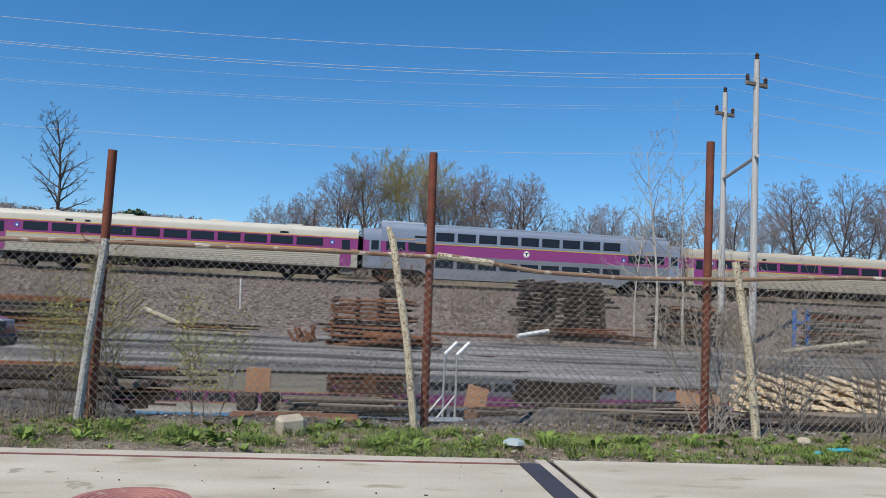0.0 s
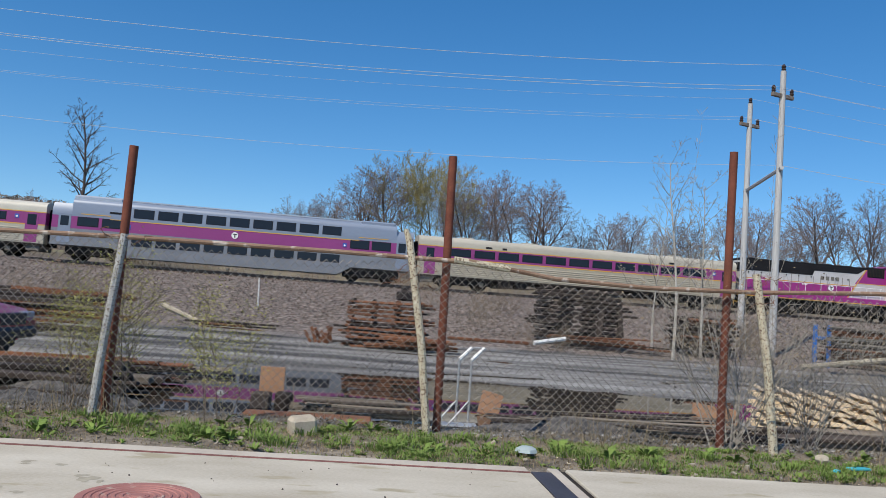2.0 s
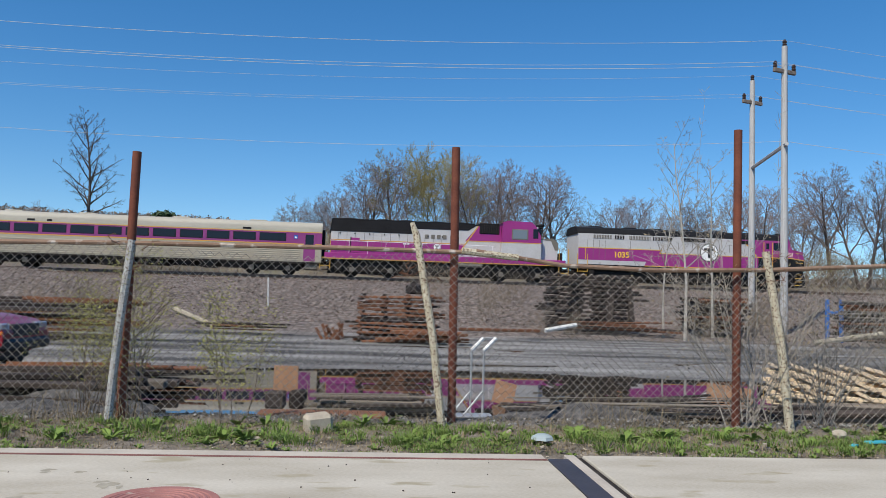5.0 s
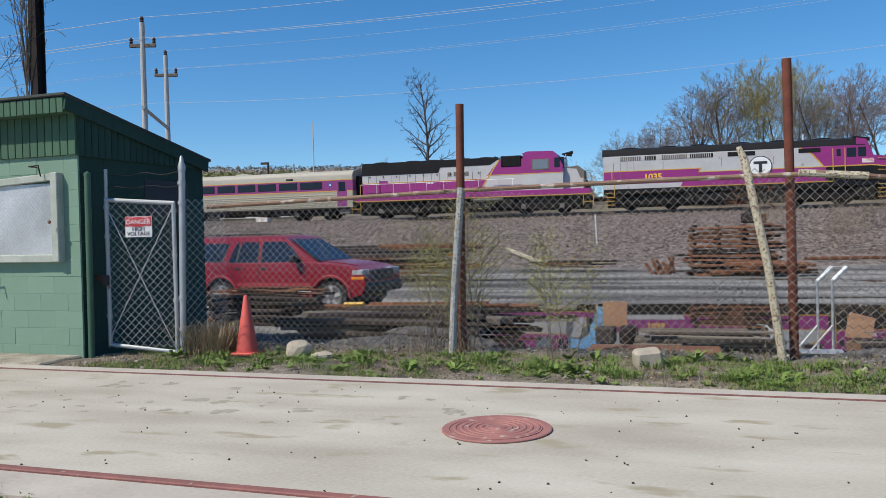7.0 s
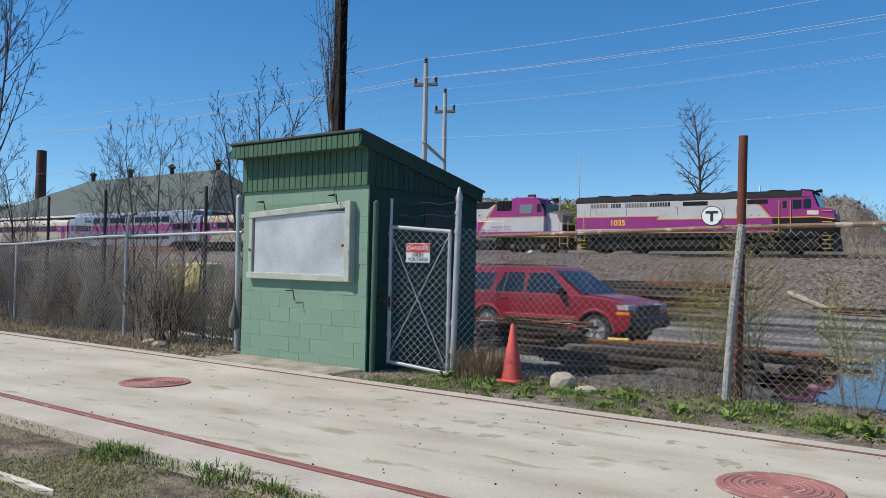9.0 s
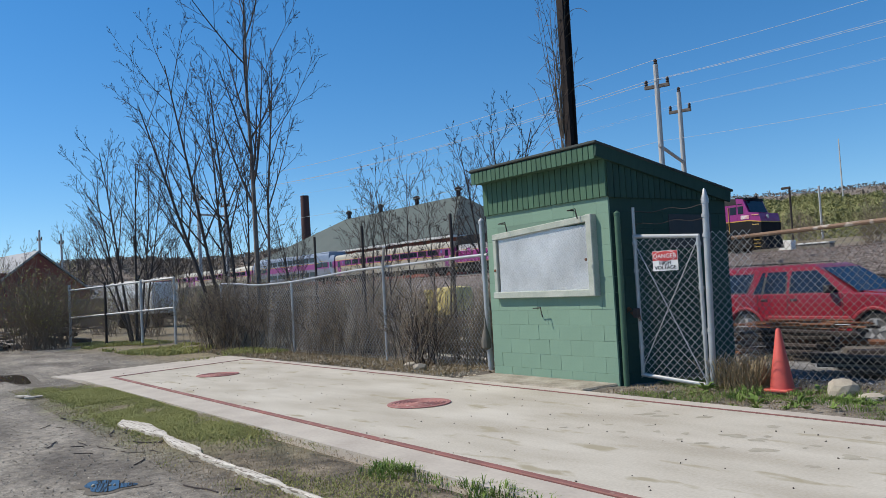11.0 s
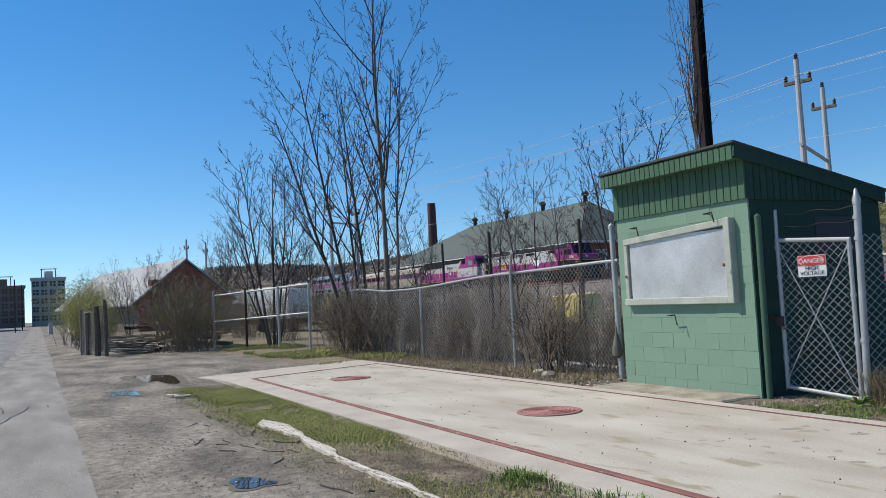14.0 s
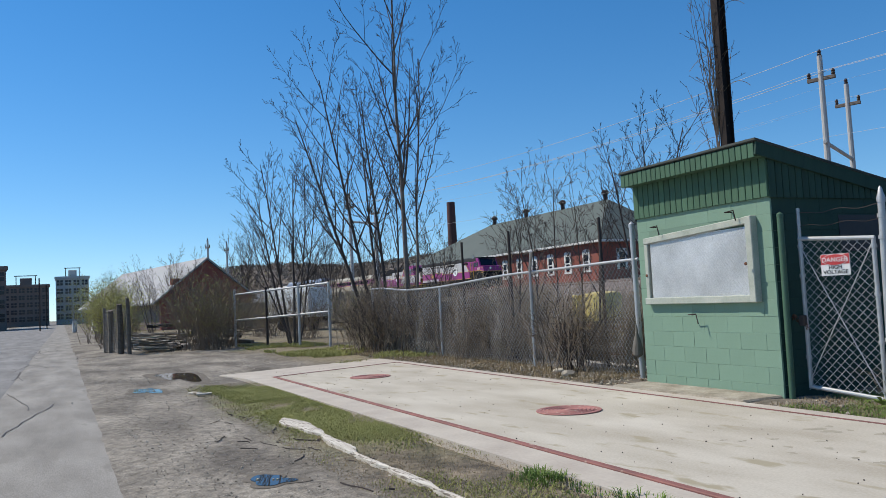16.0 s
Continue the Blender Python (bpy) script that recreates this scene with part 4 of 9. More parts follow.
def build_gate():
    g = thing("chain_link_gate", "narrow galvanised chain-link gate with danger sign and cross bracing", "gate")
    a, b = Vector((-6.62, 7.73, 0)), Vector((-5.83, 7.92, 0))
    za0, za1, zb0, zb1 = 0.10, 1.80, 0.0, 1.74

    def P(u, z):
        lo, hi = za0 + (zb0 - za0) * u, za1 + (zb1 - za1) * u
        return a.lerp(b, u) + Vector((0, 0, lo + (hi - lo) * z))
    part("frame", Shape().tube([P(0, 0), P(0, 1)], 0.024, 10), GALV, g)
    part("frame", Shape().tube([P(1, 0), P(1, 1)], 0.024, 10), GALV, g)
    part("frame", Shape().tube([P(-0.02, 1), P(1.02, 1)], 0.026, 10), GALV, g)
    part("frame", Shape().tube([P(-0.02, 0), P(1.02, 0)], 0.024, 10), GALV, g)
    part("brace", Shape().tube([P(0, 0.03) + Vector((0, -0.02, 0)), P(1, 0.97) + Vector((0, -0.02, 0))], 0.006, 6), GALV, g)
    part("brace", Shape().tube([P(0, 0.97) + Vector((0, -0.025, 0)), P(1, 0.03) + Vector((0, -0.025, 0))], 0.006, 6), GALV, g)
    w = Shape()
    link_mesh(w, (a.x, a.y), (b.x, b.y), 0.06, 1.76, None, 0.095, 0.0038)
    part("wire_mesh", w, WIRE_BRIGHT, g, smooth=0)
    part("extension", Shape().tube([P(0, 1), P(0, 1) + Vector((0.005, 0, 0.36))], 0.02, 8), GALV, g)
    for k in range(2):
        z = 0.14 + 0.15 * k
        pts = [P(0, 1) + Vector((0, 0, z)) + (Vector((0.90, 0.2, 0.0)) * (i / 12)) + Vector((0, 0, 0.015 * math.sin(i * 1.1 + k))) for i in range(13)]
        part("barbed_wire", Shape().tube(pts, 0.005, 4, False), DARK_IRON, g)
    for u, z in ((0, 0.2), (0, 0.75), (1, 0.05), (1, 0.35), (1, 0.65), (1, 0.95), (0, 0.95)):
        part("clamp", Shape().tube([P(u, z) - Vector((0, 0, 0.02)), P(u, z) + Vector((0, 0, 0.02))], 0.034, 10), GALV, g)
    ch = Shape()
    rnd = random.Random(4)
    for k in range(14):
        c = P(0, 0.46) + Vector((-0.16 + 0.016 * k, -0.04, 0.03 * math.sin(k * 0.8) - (0.018 * (k - 8) if k > 8 else 0)))
        ring = [c + Vector((0.02 * math.cos(q), 0.012 * math.sin(q) * (k % 2), 0.018 * math.sin(q) * (1 - 0.4 * (k % 2)))) for q in [i * math.pi / 4 for i in range(9)]]
        ch.tube(ring, 0.005, 4, False)
    part("chain", ch, RUST, g)
    part("latch", Shape().box(-6.66, -6.58, 7.65, 7.71, 0.80, 0.92, 0.01), DARK_IRON, g)
    sg = part("sign", Shape().box(-0.195, 0.195, -0.004, 0.004, -0.145, 0.145, 0.002), SIGN_WHITE, g, "danger high voltage sign", pose(-6.22, 7.79, 1.475, 0, 0, 13) @ Matrix.Diagonal((0.83, 1, 0.83, 1)))
    s = Shape()
    pts = [(0.175 * math.cos(q) , 0.078 * math.sin(q) + 0.068) for q in [i * math.pi / 16 for i in range(32)]]
    part("red_band", Shape().box(-0.19, 0.19, -0.0065, -0.002, 0.005, 0.14), SIGN_RED, sg)
    part("oval_line", s.prism([(x * 0.98, z) for x, z in pts][:], -0.0085, -0.006), SIGN_WHITE, sg)
    part("oval", Shape().prism([(x * 0.94, (z - 0.068) * 0.92 + 0.068) for x, z in pts], -0.0105, -0.008), SIGN_RED, sg)
    lettering("danger_text", "DANGER", 0.088, SIGN_WHITE, sg, pose(0, -0.0115, 0.066, 90, 0, 0))
    lettering("warning_text", "HIGH", 0.075, SIGN_BLACK, sg, pose(0, -0.0065, -0.035, 90, 0, 0))
    lettering("warning_text", "VOLTAGE", 0.075, SIGN_BLACK, sg, pose(0, -0.0065, -0.100, 90, 0, 0))
    gp = thing("gate_post", "galvanised steel gate post with pointed cap", "post")
    part("pipe", Shape().tube([(-5.76, 7.92, -0.2), (-5.70, 7.92, 2.12)], 0.037, 12), GALV, gp)
    part("cap", Shape().lathe([(0.043, 0), (0.045, 0.05), (0.03, 0.10), (0.017, 0.16), (0.0, 0.18)], 12), GALV, gp, "", pose(-5.70, 7.92, 2.11))
    for z in (0.25, 0.62, 1.72, 1.95):
        part("collar", Shape().lathe([(0.045, 0), (0.045, 0.04)], 12), GALV, gp, "", pose(-5.755 + z * 0.024, 7.92, z))
    lp = thing("latch_post", "dark green painted pipe post beside the shed", "post")
    part("pipe", Shape().tube([(-6.72, 7.53, -0.2), (-6.70, 7.53, 2.08)], 0.036, 12), GREEN_POST, lp)
    part("cap", Shape().lathe([(0.04, 0), (0.04, 0.03), (0.0, 0.06)], 12), GREEN_POST, lp, "", pose(-6.70, 7.53, 2.07))
    gl = thing("chain_link_fence", "short galvanised chain-link panel beside the gate post", "fence")
    w = Shape()
    link_mesh(w, (-5.68, 7.95), (-5.45, 8.4), 0.0, 1.78, None, 0.095, 0.0038)
    part("wire_mesh", w, WIRE_BRIGHT, gl, smooth=0)


def build_left_fence():
    f = thing("chain_link_fence", "galvanised chain-link fence with wavy pale top rail and weeds", "fence")
    a, b = (-9.85, 8.0), (-21.9, 8.1)

    def top(u):
        x = -9.85 - 12.05 * u
        return 1.77 - 0.03 * smoothstep(-10, -13, x) - 0.14 * smoothstep(-13.2, -18, x) + 0.12 * smoothstep(-19, -21.5, x)
    w = Shape()
    link_mesh(w, a, b, 0.0, 1.75, top, 0.10, 0.0033, 0.06)
    part("wire_mesh", w, WIRE_LIGHT, f, smooth=0)
    n = 26
    part("top_rail", Shape().tube([(-9.85 - 12.05 * i / n, 8.0 + 0.1 * i / n, top(i / n) + 0.012) for i in range(n + 1)], 0.024, 8), GALV, f)
    part("post", Shape().tube([(-9.90, 7.98, -0.2), (-9.96, 8.0, 2.3)], 0.042, 12), GALV, f)
    part("post_cap", Shape().lathe([(0.048, 0), (0.048, 0.05), (0.0, 0.1)], 12), GALV, f, "", pose(-9.96, 8.0, 2.28))
    part("post", Shape().tube([(-13.03, 8.0, -0.2), (-13.03, 8.0, 1.76), (-12.7, 7.85, 2.12)], 0.028, 10), GALV, f, "post with bent barbed-wire arm")
    part("post_arm", Shape().tube([(-13.2, 8.0, 2.1), (-12.5, 7.85, 2.12)], 0.02, 6), DARK_IRON, f)
    part("post", Shape().tube([(-17.2, 8.05, -0.2), (-17.2, 8.05, 1.62)], 0.026, 10), GALV, f)
    part("post", Shape().tube([(-21.9, 8.1, -0.2), (-21.9, 8.1, 1.75)], 0.036, 10), GALV, f)
    part("tied_bag", Shape().lathe([(0.01, 0.0), (0.075, 0.04), (0.085, 0.12), (0.06, 0.24), (0.02, 0.38), (0.012, 0.5)], 10), UNDER_LIGHT, f, "dirty bag tied to the post", pose(-9.88, 7.9, 0.28))
    g = thing("chain_link_fence", "bent galvanised fence run with mid rail at the lot entrance", "fence")
    a, b = (-30.2, 5.75), (-25.8, 8.0)
    w = Shape()
    link_mesh(w, a, b, 0.0, 1.9, None, 0.13, 0.0022)
    part("wire_mesh", w, WIRE, g, smooth=0)
    for u in (0, 0.36, 0.7, 1.0):
        x, y = a[0] + (b[0] - a[0]) * u, a[1] + (b[1] - a[1]) * u
        part("post", Shape().tube([(x, y, -0.2), (x + 0.03, y, 2.1)], 0.045, 8), DARK_IRON if u == 0.36 else GALV, g)
    for z in (0.95, 1.9):
        part("rail", Shape().tube([(*a, z), (*b, z + 0.18)], 0.035, 8), GALV, g)
    h = thing("chain_link_fence", "old fence with dark timber posts at the lane", "fence")
    w = Shape()
    link_mesh(w, (-33.2, 1.42), (-30.4, 2.1), 0.0, 1.6, None, 0.10, 0.006)
    part("wire_mesh", w, WIRE, h, smooth=0)
    for x, y, z, r in ((-33.2, 1.46, 1.66, 0.075), (-32.4, 1.62, 1.55, 0.11), (-31.0, 1.85, 1.75, 0.11), (-30.5, 2.1, 1.95, 0.075)):
        part("post", Shape().tube([(x, y, -0.2), (x + 0.04, y, z * 0.5), (x + 0.10 * (r - 0.06) / 0.02, y - 0.03, z)], [r, r, r * 0.85], 7), OLD_WOOD, h)
    for i, (x, y, z) in enumerate(((-12.0, 8.9, 2.67), (-15.3, 8.9, 2.75), (-17.6, 8.9, 2.7))):
        solid("steel_post", Shape().tube([(x + 0.02, y, -0.3), (x, y, z)], 0.031, 10), DARK_IRON, "dark rusty steel post standing behind the fence", "post", group="dark posts")


# ---- the train ----
TRACK_Y, TRACK_ANGLE, RAIL_Z = 61.0, 3.38, 2.72
# where the front end of the two-level car stands along the track at each time
TRAIN_ROWS = [(0.0, 0.64), (0.5, -5.2), (1.0, -11.0), (1.5, -16.8), (2.0, -22.55), (2.5, -28.25), (3.0, -33.9), (4.25, -47.6), (5.5, -61.35), (6.0, -67.0), (6.5, -72.65), (7.0, -78.3),
              (7.5, -84.05), (8.0, -89.85), (8.5, -95.6), (9.0, -101.3), (9.5, -107.1), (10.75, -122.8), (12.0, -139.2), (12.5, -145.4), (13.0, -151.7), (13.5, -158.0), (14.0, -164.4), (15.0, -176.8), (16.0, -189.4)]


def track_pose(s):
    a = radians(TRACK_ANGLE)
    return pose(s * math.cos(a), TRACK_Y + s * math.sin(a), RAIL_Z, 0, 0, TRACK_ANGLE)


def stone_material(name, dark, light):
    """Loose stones, each of its own tone."""
    m = bpy.data.materials.new(name)
    m.use_nodes = True
    n, l = m.node_tree.nodes, m.node_tree.links
    b = n["Principled BSDF"]
    geo, mix = n.new("ShaderNodeNewGeometry"), n.new("ShaderNodeMix")
    mix.data_type = "RGBA"
    mix.inputs[6].default_value, mix.inputs[7].default_value = (*dark, 1), (*light, 1)
    power = n.new("ShaderNodeMath")
    power.operation = "POWER"
    power.inputs[1].default_value = 1.6
    l.new(geo.outputs["Random Per Island"], power.inputs[0])
    l.new(power.outputs[0], mix.inputs[0])
    l.new(mix.outputs[2], b.inputs["Base Color"])
    b.inputs["Roughness"].default_value, b.inputs["Specular IOR Level"].default_value = 0.9, 0.25
    return m


BALLAST_STONE = stone_material("ballast_stone", (0.09, 0.066, 0.056), (0.38, 0.30, 0.25))
YARD_STONE = stone_material("yard_stone", (0.035, 0.032, 0.03), (0.48, 0.46, 0.42))
LOT_STONE = stone_material("lot_stone", (0.15, 0.13, 0.10), (0.52, 0.47, 0.38))
LEAF_LITTER = stone_material("leaf_litter", (0.13, 0.09, 0.055), (0.62, 0.55, 0.42))


def stones(name, label, material, seed, count, region, size, height=land_z, keep=None, flat=0.75):
    """A scatter of small angular stones on the land."""
    rnd = random.Random(seed)
    x0, x1, y0, y1 = region
    vs, fs = [], []
    corners = ((1, 0, 0), (0, 1, 0), (-1, 0, 0), (0, -1, 0), (0, 0, 1), (0, 0, -1))
    for _ in range(count):
        x, y = rnd.uniform(x0, x1), rnd.uniform(y0, y1)
        if keep and not keep(x, y):
            continue
        z = height(x, y)
        r = size[0] + (size[1] - size[0]) * rnd.random() ** 2.5
        a = rnd.uniform(0, 1.57)
        c, d = math.cos(a), math.sin(a)
        k = len(vs)
        for p, q, h in corners:
            u = r * rnd.uniform(0.6, 1.15)
            tilt = rnd.uniform(-0.35, 0.35) * r * abs(h)
            vs.append((x + u * (p * c - q * d) + tilt, y + u * (p * d + q * c) - tilt, z + u * h * flat + rnd.uniform(-0.3, 0.3) * r * (1 - abs(h)) + 0.15 * r))
        for i in range(4):
            fs += [(k + i, k + (i + 1) % 4, k + 4), (k + (i + 1) % 4, k + i, k + 5)]
    return solid(name, Shape().add(vs, fs), material, label, "stones", kind="stuff", smooth=0)


def build_stones():
    stones("ballast_stones", "coarse brown and grey stones on the railway bank", BALLAST_STONE, 3, 46000, (-48, 44, 37, 58), (0.02, 0.085), ground_z)
    stones("yard_stones", "loose grey and black gravel of the yard", YARD_STONE, 4, 16000, (-10, 16, 9.2, 30), (0.008, 0.035), land_z, lambda x, y: land_z(x, y) > -0.31)
    stones("yard_stones", "gravel and rubble close behind the fence", YARD_STONE, 5, 9000, (-6.5, 10, 8.5, 10.8), (0.008, 0.032))
    stones("lot_stones", "small stones and grit of the lot", LOT_STONE, 6, 9000, (-19, 2, 0.5, 3.0), (0.004, 0.014), land_z, lambda x, y: y < 2.4 or x < -15.5)
    stones("lot_stones", "scattered pebbles on the lane side", LOT_STONE, 7, 1500, (-32, -18, 0.5, 7.5), (0.006, 0.022))
    stones("leaf_litter", "pale chips and dead leaves along the fence foot", LEAF_LITTER, 8, 4200, (-22, -9.3, 6.95, 8.4), (0.01, 0.04), land_z, None, 0.35)
    stones("leaf_litter", "pale chips and dead leaves on the verge", LEAF_LITTER, 9, 2600, (-6.5, 10, 6.9, 8.6), (0.006, 0.024), land_z, None, 0.35)
    rnd = random.Random(14)
    for k in range(34):
        x, y = rnd.uniform(-11, -3.2), rnd.uniform(1.5, 2.5)
        ln, a = rnd.uniform(0.08, 0.45), rnd.uniform(-0.6, 0.6)
        z = land_z(x, y) + 0.008
        pts = [(x + ln * u * math.cos(a), y + ln * u * math.sin(a) + 0.02 * math.sin(5 * u + k), z) for u in (0, 0.33, 0.66, 1)]
        solid("twig", Shape().tube(pts, rnd.uniform(0.003, 0.008), 4), BARK_DARK, "dark broken twig lying on the gravel", "twig", group="twigs on the lot")


def build_track():
    t = thing("railway_track", "railway track on brown stone ballast", "track", kind="structure")
    m = track_pose(0)
    for side in (-0.75, 0.75):
        part("rail", Shape().section([(side - 0.035, -0.02), (side + 0.035, -0.02), (side + 0.07, -0.17), (side - 0.07, -0.17)],
                                     [-420, 420]), RAIL_STEEL, t, "", m)
    tie = Shape().box(-0.11, 0.11, -1.3, 1.3, -0.32, -0.17, 0.01).mesh("sleeper", DARK_WOOD, 0)
    for k in range(190):
        part("sleeper", tie, DARK_WOOD, t, "", m @ pose(-75 + k * 0.6, 0, 0))
    b = Shape().section([(-2.9, -0.75), (-1.7, -0.24), (1.7, -0.24), (2.9, -0.75)], [-420, -200, -100, 0, 100, 200, 420])
    part("ballast_bed", b, GROUND, t)
    t.children[-1].matrix_basis = m
    part("rail", Shape().section([(-4.6, -0.36), (-4.53, -0.36), (-4.5, -0.5), (-4.63, -0.5)], [-420, 420]), RAIL_STEEL, t, "", m)
    part("rail", Shape().section([(-6.1, -0.36), (-6.03, -0.36), (-6.0, -0.5), (-6.13, -0.5)], [-420, 420]), RAIL_STEEL, t, "", m)


def truck(parent, x, axles=2, base=2.6, r=0.46, light=False):
    tr = part("truck", Shape().box(x - base / 2 - 0.75, x + base / 2 + 0.75, -1.2, -1.02, 0.34, 0.95, 0.05).box(x - base / 2 - 0.75, x + base / 2 + 0.75, 1.02, 1.2, 0.34, 0.95, 0.05)
              .box(x - 0.5, x + 0.5, -1.25, 1.25, 0.35, 0.8, 0.05), UNDER, parent)
    for i in range(axles):
        ax = x - base / 2 + base * i / (axles - 1)
        for y in (-0.78, 0.78):
            part("wheel", Shape().lathe([(r + 0.03, -0.07), (r + 0.03, -0.03), (r, 0.0), (r, 0.07), (r - 0.08, 0.08), (r - 0.1, 0.03), (0.12, 0.05)], 20, "y"), UNDER, tr, "", pose(ax, y, r))
        for y in (-1.27, 1.12):
            part("axle_box", Shape().box(ax - 0.17, ax + 0.17, y, y + 0.15, r - 0.18, r + 0.17, 0.03), UNDER_LIGHT if light else UNDER, tr)
    for dx in (-0.28, 0.28):
        part("spring", Shape().tube([(x + dx, -1.22, 0.36), (x + dx, -1.22, 0.72)], 0.1, 8), UNDER, tr)
    return tr


def window_row(parent, xs, w, z0, z1, y, name="window", depth=0.02):
    me = Shape().box(-w / 2, w / 2, -depth, 0.01, z0, z1, 0.012).mesh(name, TRAIN_GLASS, 0)
    fr = Shape()
    t = 0.035
    fr.box(-w / 2 - t, w / 2 + t, -depth * 0.6, 0.01, z0 - t, z1 + t)
    fm = fr.mesh("window_seal", LOCO_BLACK, 0)
    for x in xs:
        for s in (1, -1):
            q = pose(x, -y * s, 0, 0, 0, 0 if s == 1 else 180)
            o = part(name, me, TRAIN_GLASS, parent, "", q)
            part("window_seal", fm, LOCO_BLACK, o)


def band(parent, name, x0, x1, z0, z1, y, material, proud=0.008):
    """A painted band along both sides."""
    s = Shape()
    s.box(x0, x1, -y - proud, -y + 0.01, z0, z1)
    s.box(x0, x1, y - 0.01, y + proud, z0, z1)
    return part(name, s, material, parent, smooth=0)


def access_badge(parent, x, y, z):
    b = part("badge", Shape().box(x - 0.14, x + 0.14, -y - 0.02, -y, z - 0.14, z + 0.14), BADGE_BLUE, parent)
    part("badge_mark", Shape().lathe([(0.07, 0), (0.07, 0.006)], 10, "y"), LOGO_WHITE, b, "", pose(x, -y - 0.02, z - 0.03))


def t_logo(parent, x, y, z, r):
    d = part("logo_disc", Shape().lathe([(r, 0), (r, 0.012)], 36, "y"), SIGN_BLACK if r > 0.5 else LOGO_WHITE, parent, "round white emblem", pose(x, -y - 0.012, z))
    if r > 0.5:
        part("logo_face", Shape().lathe([(r * 0.92, 0), (r * 0.92, 0.012)], 36, "y"), LOGO_WHITE, d, "", pose(0, -0.008, 0))
    k = r * (1 if r > 0.5 else 1.05)
    part("logo_bar", Shape().box(-0.58 * k, 0.58 * k, -0.032, -0.012, 0.22 * k, 0.48 * k).box(-0.14 * k, 0.14 * k, -0.032, -0.012, -0.58 * k, 0.22 * k), SIGN_BLACK, d)


def arc_roof(hw, z_side, z_top, n=12, r_corner=0.75):
    """Outline of a car body's upper part from one side over the top to the other."""
    pts = []
    for i in range(n + 1):
        a = math.pi * i / n
        c, s = math.cos(a), math.sin(a)
        pts.append((-hw * abs(c) ** r_corner * (1 if c > 0 else -1), z_side + (z_top - z_side) * abs(s) ** 0.8))
    return pts


def build_coach(name, label, roof_paint, body_paint):
    L, hw = 25.5, 1.52
    c = thing(name, label, "railway coach", group="cars of the train")
    x0, x1 = 0.2, L + 0.2
    body = part("body", Shape().box(x0, x1, -hw, hw, 0.92, 2.25, 0.03), body_paint, c)
    prof = [(-hw + 0.01, 1.0)]
    for k in range(7):
        z = 1.02 + k * 0.145
        prof += [(-hw - 0.004, z), (-hw - 0.022, z + 0.01), (-hw - 0.022, z + 0.07), (-hw - 0.004, z + 0.08)]
    prof += [(-hw + 0.01, 2.05)]
    part("fluting", Shape().section(prof, [x0 + 1.6, x1 - 1.6]), body_paint, body, smooth=0)
    upper = part("upper_body", Shape().box(x0, x1, -hw, hw, 2.25, 3.12), PURPLE, c, "purple window band")
    prof = [(-hw, 3.12)] + arc_roof(hw, 3.45, 3.92) + [(hw, 3.12)]
    roof = part("roof", Shape().section(prof[::-1], [x0, x1]), roof_paint, c)
    band(upper, "yellow_line", x0, x1, 2.20, 2.27, hw, YELLOW)
    band(upper, "yellow_line", x0, x1, 3.08, 3.14, hw, YELLOW)
    window_row(upper, [3.4 + 1.86 * i for i in range(11)], 1.52, 2.46, 2.96, hw)
    window_row(upper, [x1 - 2.9], 0.55, 2.46, 2.96, hw)
    for x in (x0 + 0.9, x1 - 0.9):
        for s in (-1, 1):
            d = part("door", Shape().box(x - 0.42, x + 0.42, s * hw - 0.012, s * hw + 0.012, 1.0, 3.05, 0.01), PURPLE, c)
            part("door_window", Shape().box(x - 0.3, x + 0.3, s * hw - 0.02, s * hw + 0.02, 2.2, 2.95, 0.01), TRAIN_GLASS, d)
    access_badge(c, x0 + 2.0, hw, 2.75)
    access_badge(c, x1 - 1.9, hw, 2.75)
    for x in (4, 9, 15.5, 21):
        part("roof_vent", Shape().box(x - 0.6, x + 0.6, -0.5, 0.5, 3.86, 4.0, 0.04), roof_paint, roof)
    for x, w in ((5.3, 0.5), (6.6, 0.35), (20.0, 0.6)):
        part("grille", Shape().box(x, x + w, -hw - 0.012, -hw, 3.2, 3.34), LOCO_BLACK, roof)
    # equipment under the floor
    rnd = random.Random(7)
    part("sill", Shape().box(x0, x1, -hw + 0.03, hw - 0.03, 0.80, 0.92), UNDER, c)
    part("centre_beam", Shape().box(x0 + 0.5, x1 - 0.5, -0.5, 0.5, 0.45, 0.82), UNDER, c)
    x = 6.4
    while x < 19:
        w = rnd.uniform(0.8, 2.2)
        part("equipment_box", Shape().box(x, x + w, -1.3, 1.3, rnd.uniform(0.28, 0.5), 0.84, 0.04), rnd.choice((UNDER, UNDER, UNDER_LIGHT, UNDER)), c)
        x += w + rnd.uniform(0.1, 0.8)
    truck(c, 3.9, light=True)
    truck(c, L - 3.5, light=True)
    for x in (x0 + 0.3, x1 - 1.2):
        part("step_block", Shape().box(x, x + 0.9, -1.35, 1.35, 0.42, 0.9, 0.03), UNDER_LIGHT, c)
    for x in (x0 - 0.2, x1):
        part("vestibule_bellows", Shape().box(x, x + 0.22, -0.75, 0.75, 0.9, 3.4, 0.03), LOCO_BLACK, c)
    return c


